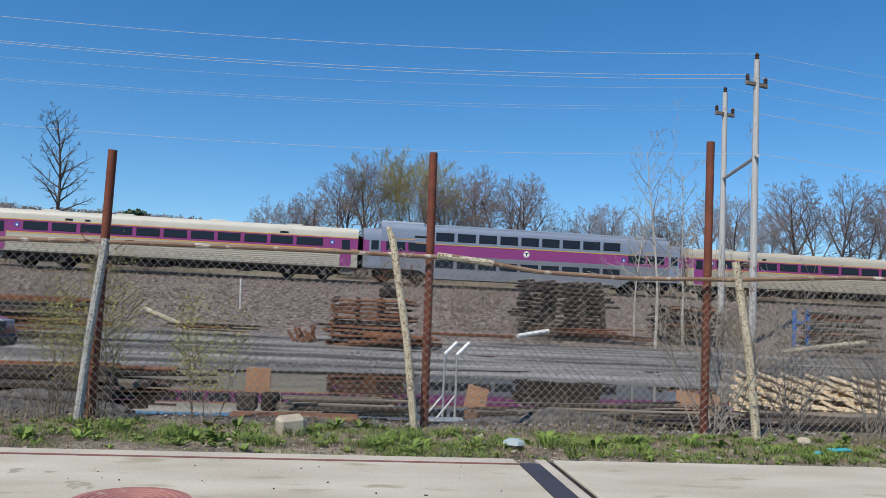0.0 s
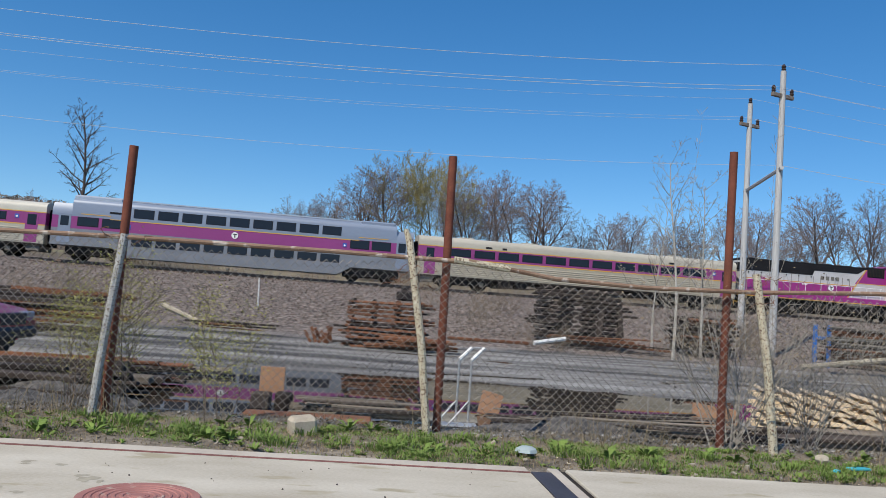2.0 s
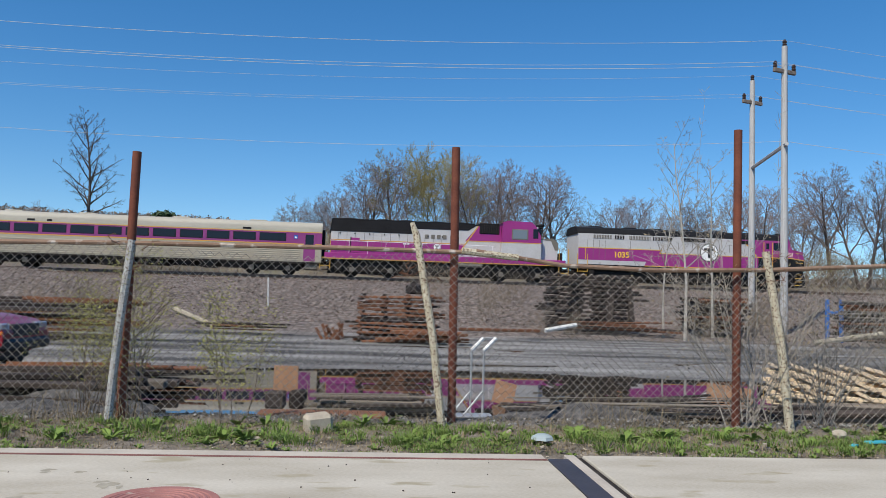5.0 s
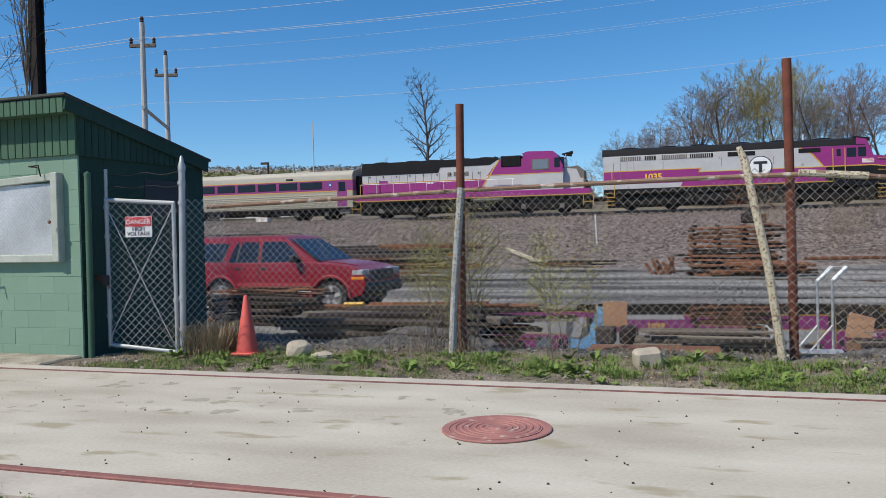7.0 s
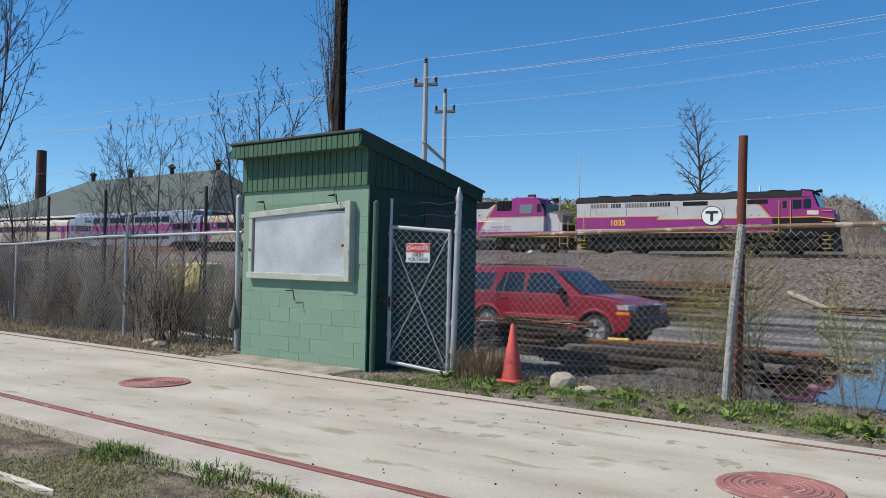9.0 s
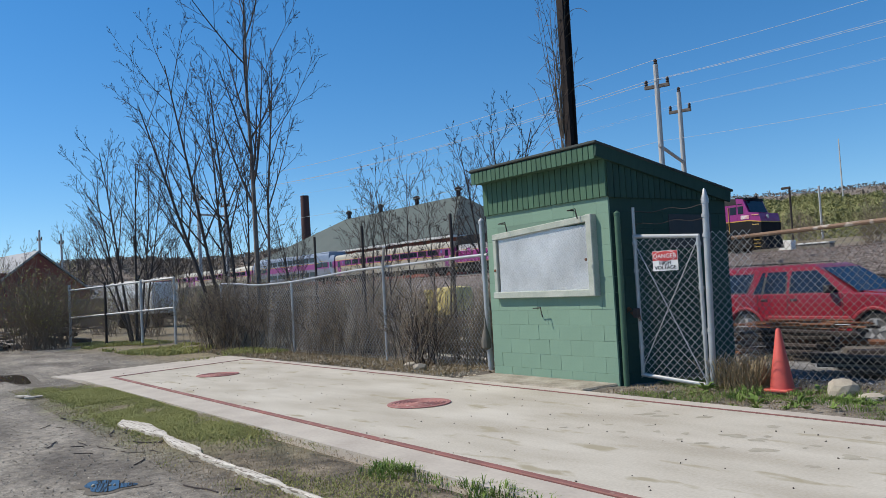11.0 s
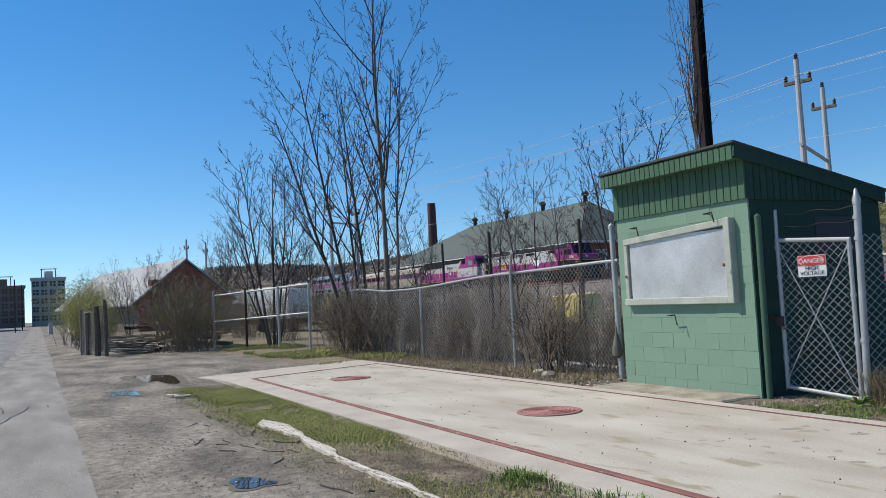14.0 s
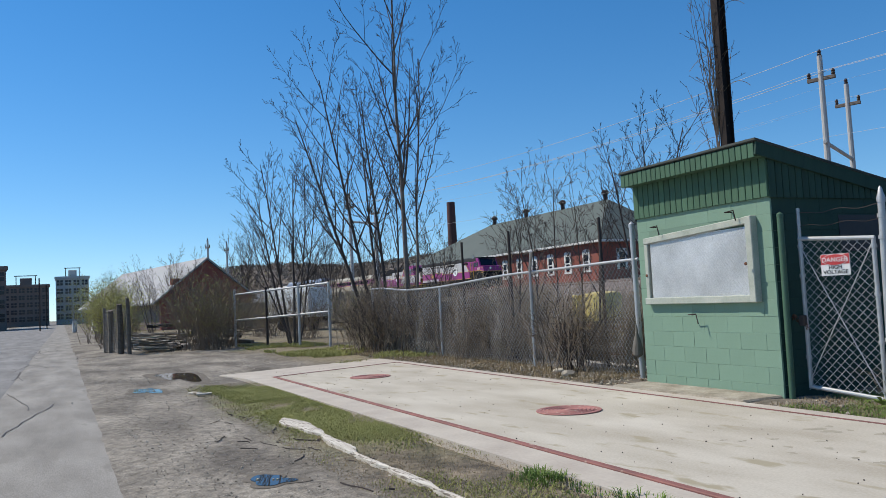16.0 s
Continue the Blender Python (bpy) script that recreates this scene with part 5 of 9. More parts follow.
def build_bilevel():
    L, hw = 25.5, 1.54
    c = thing("bilevel_railway_coach", "grey two-level railway coach with purple stripe", "railway coach", group="cars of the train")
    x0, x1 = 0.2, L + 0.2
    m0, m1 = 5.4, 20.2
    side = [(x0, 1.0), (m0 - 1.0, 1.0), (m0, 0.42), (m1, 0.42), (m1 + 1.0, 1.0), (x1, 1.0), (x1, 3.0), (x0, 3.0)]
    low = part("lower_body", Shape().prism([(x, z) for x, z in side[:6]] + [(x1, 2.0), (x0, 2.0)], -hw, hw), BL_LOW, c)
    part("mid_body", Shape().box(x0, x1, -hw + 0.001, hw - 0.001, 2.0, 3.25), PURPLE, c, "purple stripe")
    prof = [(-hw, 3.05)] + arc_roof(hw, 3.95, 4.5) + [(hw, 3.05)]
    up = part("upper_body", Shape().section(prof[::-1], [x0 + 1.3, x1 - 1.3]), BL_GREY, c)
    part("roof_end", Shape().section([(-hw, 3.05), (-hw, 3.5), (-1.3, 3.95), (1.3, 3.95), (hw, 3.5), (hw, 3.05)][::-1], [x0, x0 + 1.3]), BL_GREY, c)
    part("roof_end", Shape().section([(-hw, 3.05), (-hw, 3.5), (-1.3, 3.95), (1.3, 3.95), (hw, 3.5), (hw, 3.05)][::-1], [x1 - 1.3, x1]), BL_GREY, c)
    for k in range(9):
        a = -1.0 + 0.25 * k
        part("roof_rib", Shape().box(x0 + 4.5, x1 - 3.0, a - 0.04, a + 0.04, 4.44, 4.53), BL_ROOF, up, smooth=0)
    part("roof_pod", Shape().box(x0 + 1.3, x0 + 4.6, -1.35, 1.35, 4.15, 4.60, 0.12), BL_ROOF, up)
    part("roof_pod", Shape().box(x1 - 4.0, x1 - 1.4, -1.35, 1.35, 4.15, 4.55, 0.12), BL_GREY, up)
    ed = Shape()
    ed.box(x0 + 1.4, x1 - 1.4, -1.46, -1.38, 4.08, 4.16)
    part("gutter", ed, BL_ROOF, up, smooth=0)
    # stripe borders: grey fills above the stripe's ends, yellow lines along it
    band(c, "end_panel", m0 - 1.3, m1 + 1.4, 3.02, 3.25, hw, BL_GREY)
    band(c, "lower_panel", x0, x1, 1.98, 2.18, hw, BL_LOW, 0.006)
    band(c, "yellow_line", m0 - 1.35, m1 + 1.45, 2.98, 3.04, hw, YELLOW, 0.014)
    band(c, "yellow_line", x0 + 1.9, m0 - 1.3, 3.22, 3.27, hw, YELLOW, 0.014)
    band(c, "yellow_line", m1 + 1.4, x1 - 1.9, 3.22, 3.27, hw, YELLOW, 0.014)
    xs = [m0 + 0.92 + 1.66 * i for i in range(9)]
    window_row(c, xs, 1.32, 3.28, 3.86, hw)
    window_row(c, xs, 1.32, 1.28, 1.80, hw)
    window_row(c, [x0 + 2.4, x0 + 4.05], 1.35, 2.42, 3.0, hw)
    window_row(c, [x1 - 2.4, x1 - 4.0], 1.35, 2.42, 3.0, hw)
    for x in (x0 + 0.85, x1 - 0.85):
        for s in (-1, 1):
            d = part("door", Shape().box(x - 0.42, x + 0.42, s * hw - 0.015, s * hw + 0.015, 1.15, 3.2, 0.01), BL_GREY, c)
            part("door_window", Shape().box(x - 0.28, x + 0.28, s * hw - 0.024, s * hw + 0.024, 2.35, 3.05, 0.02), TRAIN_GLASS, d)
    part("vent", Shape().box(x0 + 3.8, x0 + 4.9, -hw - 0.015, -hw, 3.42, 3.56), LOCO_BLACK, c)
    access_badge(c, x0 + 5.15, hw + 0.01, 2.6)
    access_badge(c, x1 - 5.1, hw + 0.01, 2.6)
    t_logo(c, 12.7, hw + 0.005, 2.62, 0.24)
    truck(c, 3.2)
    truck(c, L - 2.8)
    for x in (x0 - 0.2, x1):
        part("vestibule_bellows", Shape().box(x, x + 0.22, -0.75, 0.75, 1.0, 3.3, 0.03), LOCO_BLACK, c)
    return c


def rail_set(parent, pts, material, r=0.025):
    part("handrail", Shape().tube(pts, r, 5, False), material, parent)


def build_hood_loco():
    """Road-switcher: long hood, cab near one end, short nose."""
    c = thing("hood_locomotive", "older purple and grey diesel locomotive with black hood top", "locomotive", group="cars of the train")
    L, w, dk = 18.2, 1.02, 1.72
    part("frame", Shape().box(0.3, L - 0.4, -1.52, 1.52, 1.30, dk, 0.03), LOCO_PURPLE, c, "purple frame sill")
    part("frame_line", Shape().box(0.3, L - 0.4, -1.53, 1.53, 1.27, 1.33), YELLOW, c, "orange line along the sill", smooth=0)
    hood = part("hood", Shape().box(0.7, 13.0, -w, w, dk, 4.12, 0.05), LOCO_GREY, c)
    part("hood_stripe", Shape().prism([(0.72, dk + 0.01), (9.7, dk + 0.01), (10.35, 2.72), (0.72, 2.72)], -w - 0.010, w + 0.010), LOCO_PURPLE, hood, "purple stripe")
    part("hood_chevron", Shape().prism([(10.35, 2.95), (13.0, 2.95), (13.0, 4.13), (11.3, 4.13)], -w - 0.012, w + 0.012), LOCO_PURPLE, hood, "purple slanting end of the hood")
    part("thin_line", Shape().box(0.72, 10.3, -w - 0.016, w + 0.016, 2.70, 2.75), YELLOW, hood, smooth=0)
    part("chevron_line", Shape().prism([(9.7, dk + 0.02), (9.8, dk + 0.02), (11.35, 4.13), (11.25, 4.13)], -w - 0.018, w + 0.018), YELLOW, hood, smooth=0)
    part("hood_top", Shape().prism([(0.62, 3.34), (6.7, 3.34), (6.85, 3.74), (10.6, 3.76), (11.2, 4.16), (11.0, 4.32), (0.75, 4.30)], -w - 0.02, w + 0.02), LOCO_BLACK, c, "sooty black hood top")
    for x in (1.5, 4.0, 5.6, 7.9, 9.6):
        part("roof_fan", Shape().lathe([(0.66, 0), (0.66, 0.07), (0.52, 0.13), (0.1, 0.13)], 20), LOCO_BLACK, c, "", pose(x + 0.5, 0, 4.29))
    grille = part("radiator_grille", Shape().box(11.4, 12.9, -w - 0.06, w + 0.06, 3.55, 4.38, 0.05), LOCO_BLACK, c)
    sl = Shape()
    for i in range(11):
        sl.box(11.48 + 0.13 * i, 11.52 + 0.13 * i, -w - 0.085, -w - 0.05, 3.62, 4.3)
    part("louvre", sl, UNDER, grille, smooth=0)
    part("dark_door", Shape().box(2.15, 2.75, -w - 0.03, w + 0.03, 1.8, 2.9, 0.02), LOCO_PURPLE, hood, "purple hood door")
    part("door_gap", Shape().box(2.08, 2.15, -w - 0.03, w + 0.03, 1.8, 2.95), UNDER, hood, smooth=0)
    for i in range(15):
        part("door_seam", Shape().box(1.2 + 0.62 * i, 1.22 + 0.62 * i, -w - 0.022, -w, 1.78, 3.3), UNDER_LIGHT, hood, smooth=0)
    for i in range(9):
        part("hinge", Shape().box(1.3 + 1.05 * i, 1.38 + 1.05 * i, -w - 0.05, -w, 3.16, 3.26), UNDER, hood, smooth=0)
    for x in (7.55, 8.0, 8.42, 8.85):
        part("lettering_bar", Shape().box(x - 0.13, x + 0.13, -w - 0.03, -w, 3.04, 3.34), UNDER_LIGHT, hood, smooth=0)
    for x in (5.9, 6.02, 6.14, 6.26):
        part("lettering_bar", Shape().box(x - 0.04, x + 0.04, -w - 0.03, -w, 2.52, 2.62), LOGO_WHITE, hood, smooth=0)
    t_logo(c, 8.3, w + 0.02, 2.42, 0.23)
    cab = part("cab", Shape().prism([(12.98, 2.95), (15.9, 2.95), (15.9, 3.5), (15.5, 4.30), (15.2, 4.45), (13.1, 4.45)], -1.5, 1.5), LOCO_PURPLE, c, "purple cab")
    part("cab_low_panel", Shape().box(12.98, 15.92, -1.5, 1.5, dk, 2.95, 0.01), LOCO_GREY, cab, "grey lower cab side")
    part("cab_line", Shape().box(10.4, 16.0, -1.512, -1.49, 2.92, 2.97), YELLOW, cab, smooth=0)
    part("cab_roof", Shape().prism([(13.0, 4.44), (15.4, 4.40), (15.2, 4.56), (13.4, 4.60)], -1.42, 1.42), LOCO_PURPLE, cab)
    surround = part("window_surround", Shape().box(13.72, 14.95, -1.52, 1.52, 3.18, 3.98, 0.02), UNDER_LIGHT, cab)
    part("cab_window", Shape().box(13.80, 14.87, -1.53, 1.53, 3.25, 3.92, 0.02), CAB_GLASS, surround, "pale reflecting cab window")
    part("windscreen", Shape().box(15.60, 15.97, -1.25, 1.25, 3.3, 4.1, 0.04), TRAIN_GLASS, cab)
    part("side_window", Shape().box(15.30, 15.72, -1.515, 1.515, 3.3, 4.05, 0.03), TRAIN_GLASS, cab)
    nose = part("nose", Shape().prism([(15.9, dk), (17.3, dk), (17.3, 3.1), (16.9, 3.42), (15.9, 3.30)], -1.0, 1.0), LOCO_GREY, c, "grey short nose")
    part("nose_top", Shape().prism([(16.0, 3.31), (16.9, 3.43), (17.35, 3.08), (17.35, 2.5), (17.1, 2.5), (16.8, 3.2)], -1.02, 1.02), UNDER_LIGHT, nose)
    part("headlight", Shape().lathe([(0.18, 0), (0.18, 0.08)], 12, "y"), LAMP_GLASS, nose, "", pose(15.95, 0, 4.2, 0, 0, 90))
    horn = part("horn", Shape().tube([(15.7, 0, 4.4), (16.5, -0.1, 4.5)], [0.05, 0.12], 8), LOCO_BLACK, c)
    part("horn_bell", Shape().tube([(15.8, 0.2, 4.35), (16.4, 0.25, 4.32)], [0.05, 0.11], 8), LOCO_BLACK, horn)
    part("end_plate", Shape().box(17.45, 17.6, -1.3, 1.3, 1.3, 2.3, 0.03), UNDER, c)
    rail_set(c, [(0.7, -1.45, 2.62), (12.4, -1.45, 2.62)], LOGO_WHITE, 0.02)
    for x in (0.7, 2.0, 3.3, 4.6, 5.9, 7.2, 8.5, 9.8, 11.1, 12.3):
        rail_set(c, [(x, -1.45, dk), (x, -1.45, 2.62)], LOGO_WHITE, 0.016)
    for x in (0.3, 17.6):
        for k in range(4):
            part("step", Shape().box(x - 0.25, x + 0.35, -1.5, -1.2, 0.42 + 0.3 * k, 0.47 + 0.3 * k), YELLOW if k % 2 else UNDER, c)
        for dx in (-0.3, 0.4):
            rail_set(c, [(x + dx, -1.48, 0.45), (x + dx, -1.48, 2.6)], YELLOW, 0.024)
    part("fuel_tank", Shape().box(6.8, 11.2, -1.4, 1.4, 0.3, 1.1, 0.2), UNDER, c)
    part("air_reservoir", Shape().tube([(9.4, -1.38, 1.12), (11.6, -1.38, 1.12)], 0.17, 10), UNDER_LIGHT, c)
    part("under_beam", Shape().box(0.5, L - 0.5, -1.0, 1.0, 0.24, 1.3), UNDER, c)
    truck(c, 3.6, 2, 2.75, 0.51, True)
    truck(c, 14.4, 2, 2.75, 0.51, True)
    for x, x2 in ((5.8, 6.6), (11.4, 12.3), (16.6, 17.0), (1.0, 1.6)):
        part("air_tank", Shape().box(x, x2, -1.42, 1.42, 0.35, 1.25, 0.1), UNDER, c)
    for x in (0.0, L - 0.35):
        part("coupler", Shape().box(x - 0.25, x + 0.5, -0.2, 0.2, 0.75, 1.05, 0.05), UNDER, c)
    return c


def build_cowl_loco():
    """Full-width passenger locomotive with flat nose."""
    c = thing("cowl_locomotive", "silver and magenta diesel passenger locomotive with round emblem", "locomotive", group="cars of the train")
    L, w, sk = 18.2, 1.52, 1.52
    part("sill", Shape().box(0.3, L - 0.4, -w + 0.02, w - 0.02, 1.16, sk, 0.03), LOCO_BLACK, c)
    body = part("body", Shape().box(0.3, 16.0, -w, w, sk, 3.9, 0.01), LOCO_GREY, c)
    prof = [(-w, 3.88), (-w + 0.02, 4.0), (-w + 0.22, 4.34), (-0.8, 4.46), (0.8, 4.46), (w - 0.22, 4.34), (w - 0.02, 4.0), (w, 3.88)]
    part("roof", Shape().section(prof[::-1], [0.22, 16.5]), LOCO_BLACK, c, "sooty black roof")
    part("stripe", Shape().prism([(0.31, 1.86), (5.45, 1.86), (5.3, sk + 0.02), (14.2, sk + 0.02), (14.2, 2.52), (6.45, 2.52), (6.6, 2.78), (0.31, 2.78)], -w - 0.008, w + 0.008), LOCO_PURPLE, body, "magenta stepped stripe")
    part("yellow_line", Shape().box(0.31, 6.62, -w - 0.016, w + 0.016, 2.76, 2.82).prism([(6.42, 2.50), (6.50, 2.50), (6.66, 2.82), (6.58, 2.82)], -w - 0.016, w + 0.016)
         .box(6.44, 14.0, -w - 0.016, w + 0.016, 2.50, 2.56).box(5.3, 14.6, -w - 0.016, w + 0.016, sk - 0.02, sk + 0.04), YELLOW, body, smooth=0)
    part("tail_line", Shape().box(0.82, 0.87, -w - 0.016, w + 0.016, 1.9, 2.76), YELLOW, body, smooth=0)
    part("cab_slope_panel", Shape().prism([(12.7, 3.89), (13.4, 3.45), (14.1, 2.54), (16.0, 2.54), (16.0, 3.89)], -w - 0.009, w + 0.009), LOCO_PURPLE, body, "magenta cab side")
    part("chevron_line", Shape().prism([(12.6, 3.89), (12.72, 3.89), (13.45, 3.42), (14.15, 2.52), (14.03, 2.52), (13.36, 3.38)], -w - 0.013, w + 0.013), YELLOW, body, smooth=0)
    cab = part("cab", Shape().prism([(15.98, sk), (17.85, sk), (17.9, 2.4), (17.75, 3.08), (16.95, 3.2), (16.55, 4.28), (15.98, 4.40)], -w + 0.01, w - 0.01), LOCO_PURPLE, c, "magenta cab and flat nose")
    part("cab_base", Shape().prism([(14.2, sk), (17.88, sk), (17.9, 2.36), (16.9, 2.50), (14.2, 2.50)], -w - 0.010, w + 0.010), LOCO_BLACK, cab, "black lower cab side")
    part("cab_line", Shape().prism([(14.1, 2.50), (16.9, 2.50), (17.92, 2.34), (17.92, 2.41), (16.9, 2.57), (14.1, 2.57)], -w - 0.014, w + 0.014), YELLOW, cab, smooth=0)
    part("cab_roof", Shape().prism([(15.9, 4.30), (16.7, 4.20), (16.62, 4.40), (15.9, 4.50)], -w + 0.1, w - 0.1), LOCO_BLACK, cab)
    for x in (14.62, 15.32):
        part("door_rail", Shape().tube([(x, -w - 0.05, 1.6), (x, -w - 0.05, 3.75)], 0.03, 5), YELLOW, cab)
    part("door_window", Shape().box(14.78, 15.12, -w - 0.02, w + 0.02, 3.15, 3.72, 0.06), TRAIN_GLASS, cab)
    part("cab_window", Shape().box(15.42, 15.98, -w - 0.02, w + 0.02, 3.1, 3.74, 0.02), TRAIN_GLASS, cab)
    part("cab_window", Shape().box(16.06, 16.56, -w - 0.02, w + 0.02, 3.1, 3.78, 0.05), TRAIN_GLASS, cab)
    part("windscreen", Shape().add([(17.0, -1.3, 3.24), (17.0, 1.3, 3.24), (16.66, 1.3, 4.18), (16.66, -1.3, 4.18)], [(0, 1, 2, 3)]), TRAIN_GLASS, cab)
    flag = part("flag_patch", Shape().box(16.3, 16.98, -w - 0.018, w + 0.018, 2.68, 2.98), LOGO_WHITE, cab, "small pale flag patch")
    for k in range(4):
        part("flag_bar", Shape().box(16.3, 16.98, -w - 0.022, -w - 0.016, 2.70 + 0.075 * k, 2.73 + 0.075 * k), SIGN_RED, flag, smooth=0)
    part("headlight", Shape().lathe([(0.16, 0), (0.16, 0.06)], 12, "y"), LAMP_GLASS, cab, "", pose(17.86, -0.4, 2.8, 0, 0, 90))
    for z in (2.2, 2.95):
        part("grab_iron", Shape().tube([(17.2, -w - 0.03, z), (17.75, -w - 0.03, z - 0.03)], 0.025, 5), YELLOW, cab)
    part("horn", Shape().tube([(16.6, -0.2, 4.4), (17.0, -0.2, 4.42)], [0.06, 0.14], 8), LOCO_BLACK, c)
    part("exhaust_stack", Shape().tube([(13.1, 0, 4.4), (13.1, 0, 4.95)], 0.06, 6), LOGO_WHITE, c)
    part("pilot", Shape().prism([(17.2, 0.25), (18.1, 0.25), (17.9, sk), (17.2, sk)], -1.4, 1.4), LOCO_BLACK, c)
    t_logo(c, 10.3, w + 0.01, 2.74, 0.72)
    lettering("number", "1035", 0.60, NUMBER_YELLOW, body, pose(3.55, -w - 0.03, 2.30, 90, 0, 0), "yellow fleet number", 0.018)
    for x, ww, dark in ((1.4, 1.4, 0), (3.0, 0.75, 1), (4.1, 1.65, 0), (5.9, 1.5, 1), (8.3, 1.7, 2), (12.6, 1.3, 2)):
        g = part("air_grille", Shape().box(x, x + ww, -w - 0.02, w + 0.02, 3.52, 3.82, 0.01), (UNDER_LIGHT, UNDER, LOCO_BLACK)[dark], body)
        gl = Shape()
        k = 0.0
        while k < ww - 0.06:
            gl.box(x + k, x + k + 0.03, -w - 0.03, -w - 0.01, 3.52, 3.82)
            k += 0.12
        part("louvre", gl, LOCO_GREY if dark < 2 else UNDER, g, smooth=0)
    for x in (2.0, 4.6, 6.6, 9.2, 11.6, 14.2):
        part("roof_fan", Shape().lathe([(0.64, 0), (0.64, 0.09), (0.5, 0.14), (0.1, 0.14)], 20), LOCO_BLACK, c, "", pose(x, 0, 4.44))
    for x in (0.95, 1.4, 1.85, 2.3, 4.2, 7.9, 11.1, 11.9):
        part("panel_seam", Shape().box(x, x + 0.025, -w - 0.012, -w, 2.84 if x > 5 else 1.9, 3.4), UNDER_LIGHT, body, smooth=0)
    part("fuel_tank", Shape().box(6.2, 10.8, -1.4, 1.4, 0.3, 1.12, 0.2), UNDER, c)
    part("under_beam", Shape().box(0.5, L - 1, -1.0, 1.0, 0.24, 1.2), UNDER, c)
    truck(c, 3.4, 2, 2.75, 0.51)
    truck(c, 14.0, 2, 2.75, 0.51)
    for x, x2 in ((5.6, 6.2), (10.8, 12.0), (15.9, 17.1), (1.1, 1.6)):
        part("air_tank", Shape().box(x, x2, -1.42, 1.42, 0.35, 1.15, 0.1), UNDER, c)
    for k in range(4):
        part("step", Shape().box(0.4, 1.0, -1.5, -1.2, 0.38 + 0.28 * k, 0.43 + 0.28 * k), YELLOW, c)
        part("step", Shape().box(17.2, 17.7, -1.5, -1.3, 0.38 + 0.28 * k, 0.43 + 0.28 * k), YELLOW, c)
    for x in (0.25, 1.0):
        rail_set(c, [(x, -1.53, 0.9), (x, -1.53, 2.3)], YELLOW, 0.022)
    part("coupler", Shape().box(-0.35, 0.4, -0.2, 0.2, 0.75, 1.05, 0.05), UNDER, c)
    return c


def build_train():
    cars = []
    cars.append((build_bilevel(), 0.0))
    cars.append((build_coach("railway_coach", "darker tan railway coach with purple window band", ROOF_DARKER, CREAM_DARKER), 25.9))
    coach = build_coach("railway_coach", "cream railway coach with purple window band and yellow lines", ROOF_CREAM, CREAM)
    cars.append((coach, -25.9))
    cars.append((copy_thing(coach, Matrix()), -51.8))
    cars.append((copy_thing(coach, Matrix()), -77.7))
    cars.append((build_hood_loco(), 51.5))
    cars.append((build_cowl_loco(), 70.75))
    for i, k in ((5, 1.045), (6, 1.065)):
        cars[i][0].scale = (k, 1, 1)
    return cars


# ---- trees and shrubs ----
def grow(shape, rnd, p, d, length, r, level, kids, up=0.04, bend=0.10, angle=(28, 52), ratio=(0.45, 0.72), min_r=0.005, first=None, tips=None, thick=0.55):
    """A tapering branch that carries side branches along its length, down to fine twigs."""
    n = 6 if level >= 3 else 4 if level == 2 else 2
    pts, rad, dirs = [p.copy()], [r], [d.copy()]
    for i in range(n):
        d = (d + Vector((rnd.gauss(0, bend), rnd.gauss(0, bend), rnd.gauss(0, bend) + up))).normalized()
        p = p + d * (length / n)
        pts.append(p.copy())
        dirs.append(d.copy())
        rad.append(max(min_r, r * (1 - 0.8 * (i + 1) / n)))
    (first or shape).tube(pts, rad, 7 if first else 5 if level >= 3 else 3, False)
    if tips is not None and level <= 1:
        tips += pts[1:]
    if level <= 0:
        return
    k = kids[level]
    spin = rnd.uniform(0, 6.28)
    for j in range(k):
        u = 0.22 + 0.76 * (j + rnd.random()) / k
        if first:
            u = 0.34 + 0.64 * (j + rnd.random()) / k
        f = u * n
        i = min(n - 1, int(f))
        q = pts[i].lerp(pts[i + 1], f - i)
        ax = dirs[i]
        e = ax.orthogonal().normalized()
        w = ax.cross(e)
        spin += 2.4 + rnd.uniform(-0.5, 0.5)
        t = radians(rnd.uniform(*angle))
        nd = (ax * math.cos(t) + (e * math.cos(spin) + w * math.sin(spin)) * math.sin(t)).normalized()
        grow(shape, rnd, q, nd, length * rnd.uniform(*ratio) * (1.12 - 0.55 * u), max(min_r, rad[i] * thick), level - 1, kids, up, bend * 1.15, angle, ratio, min_r, None, tips, thick)


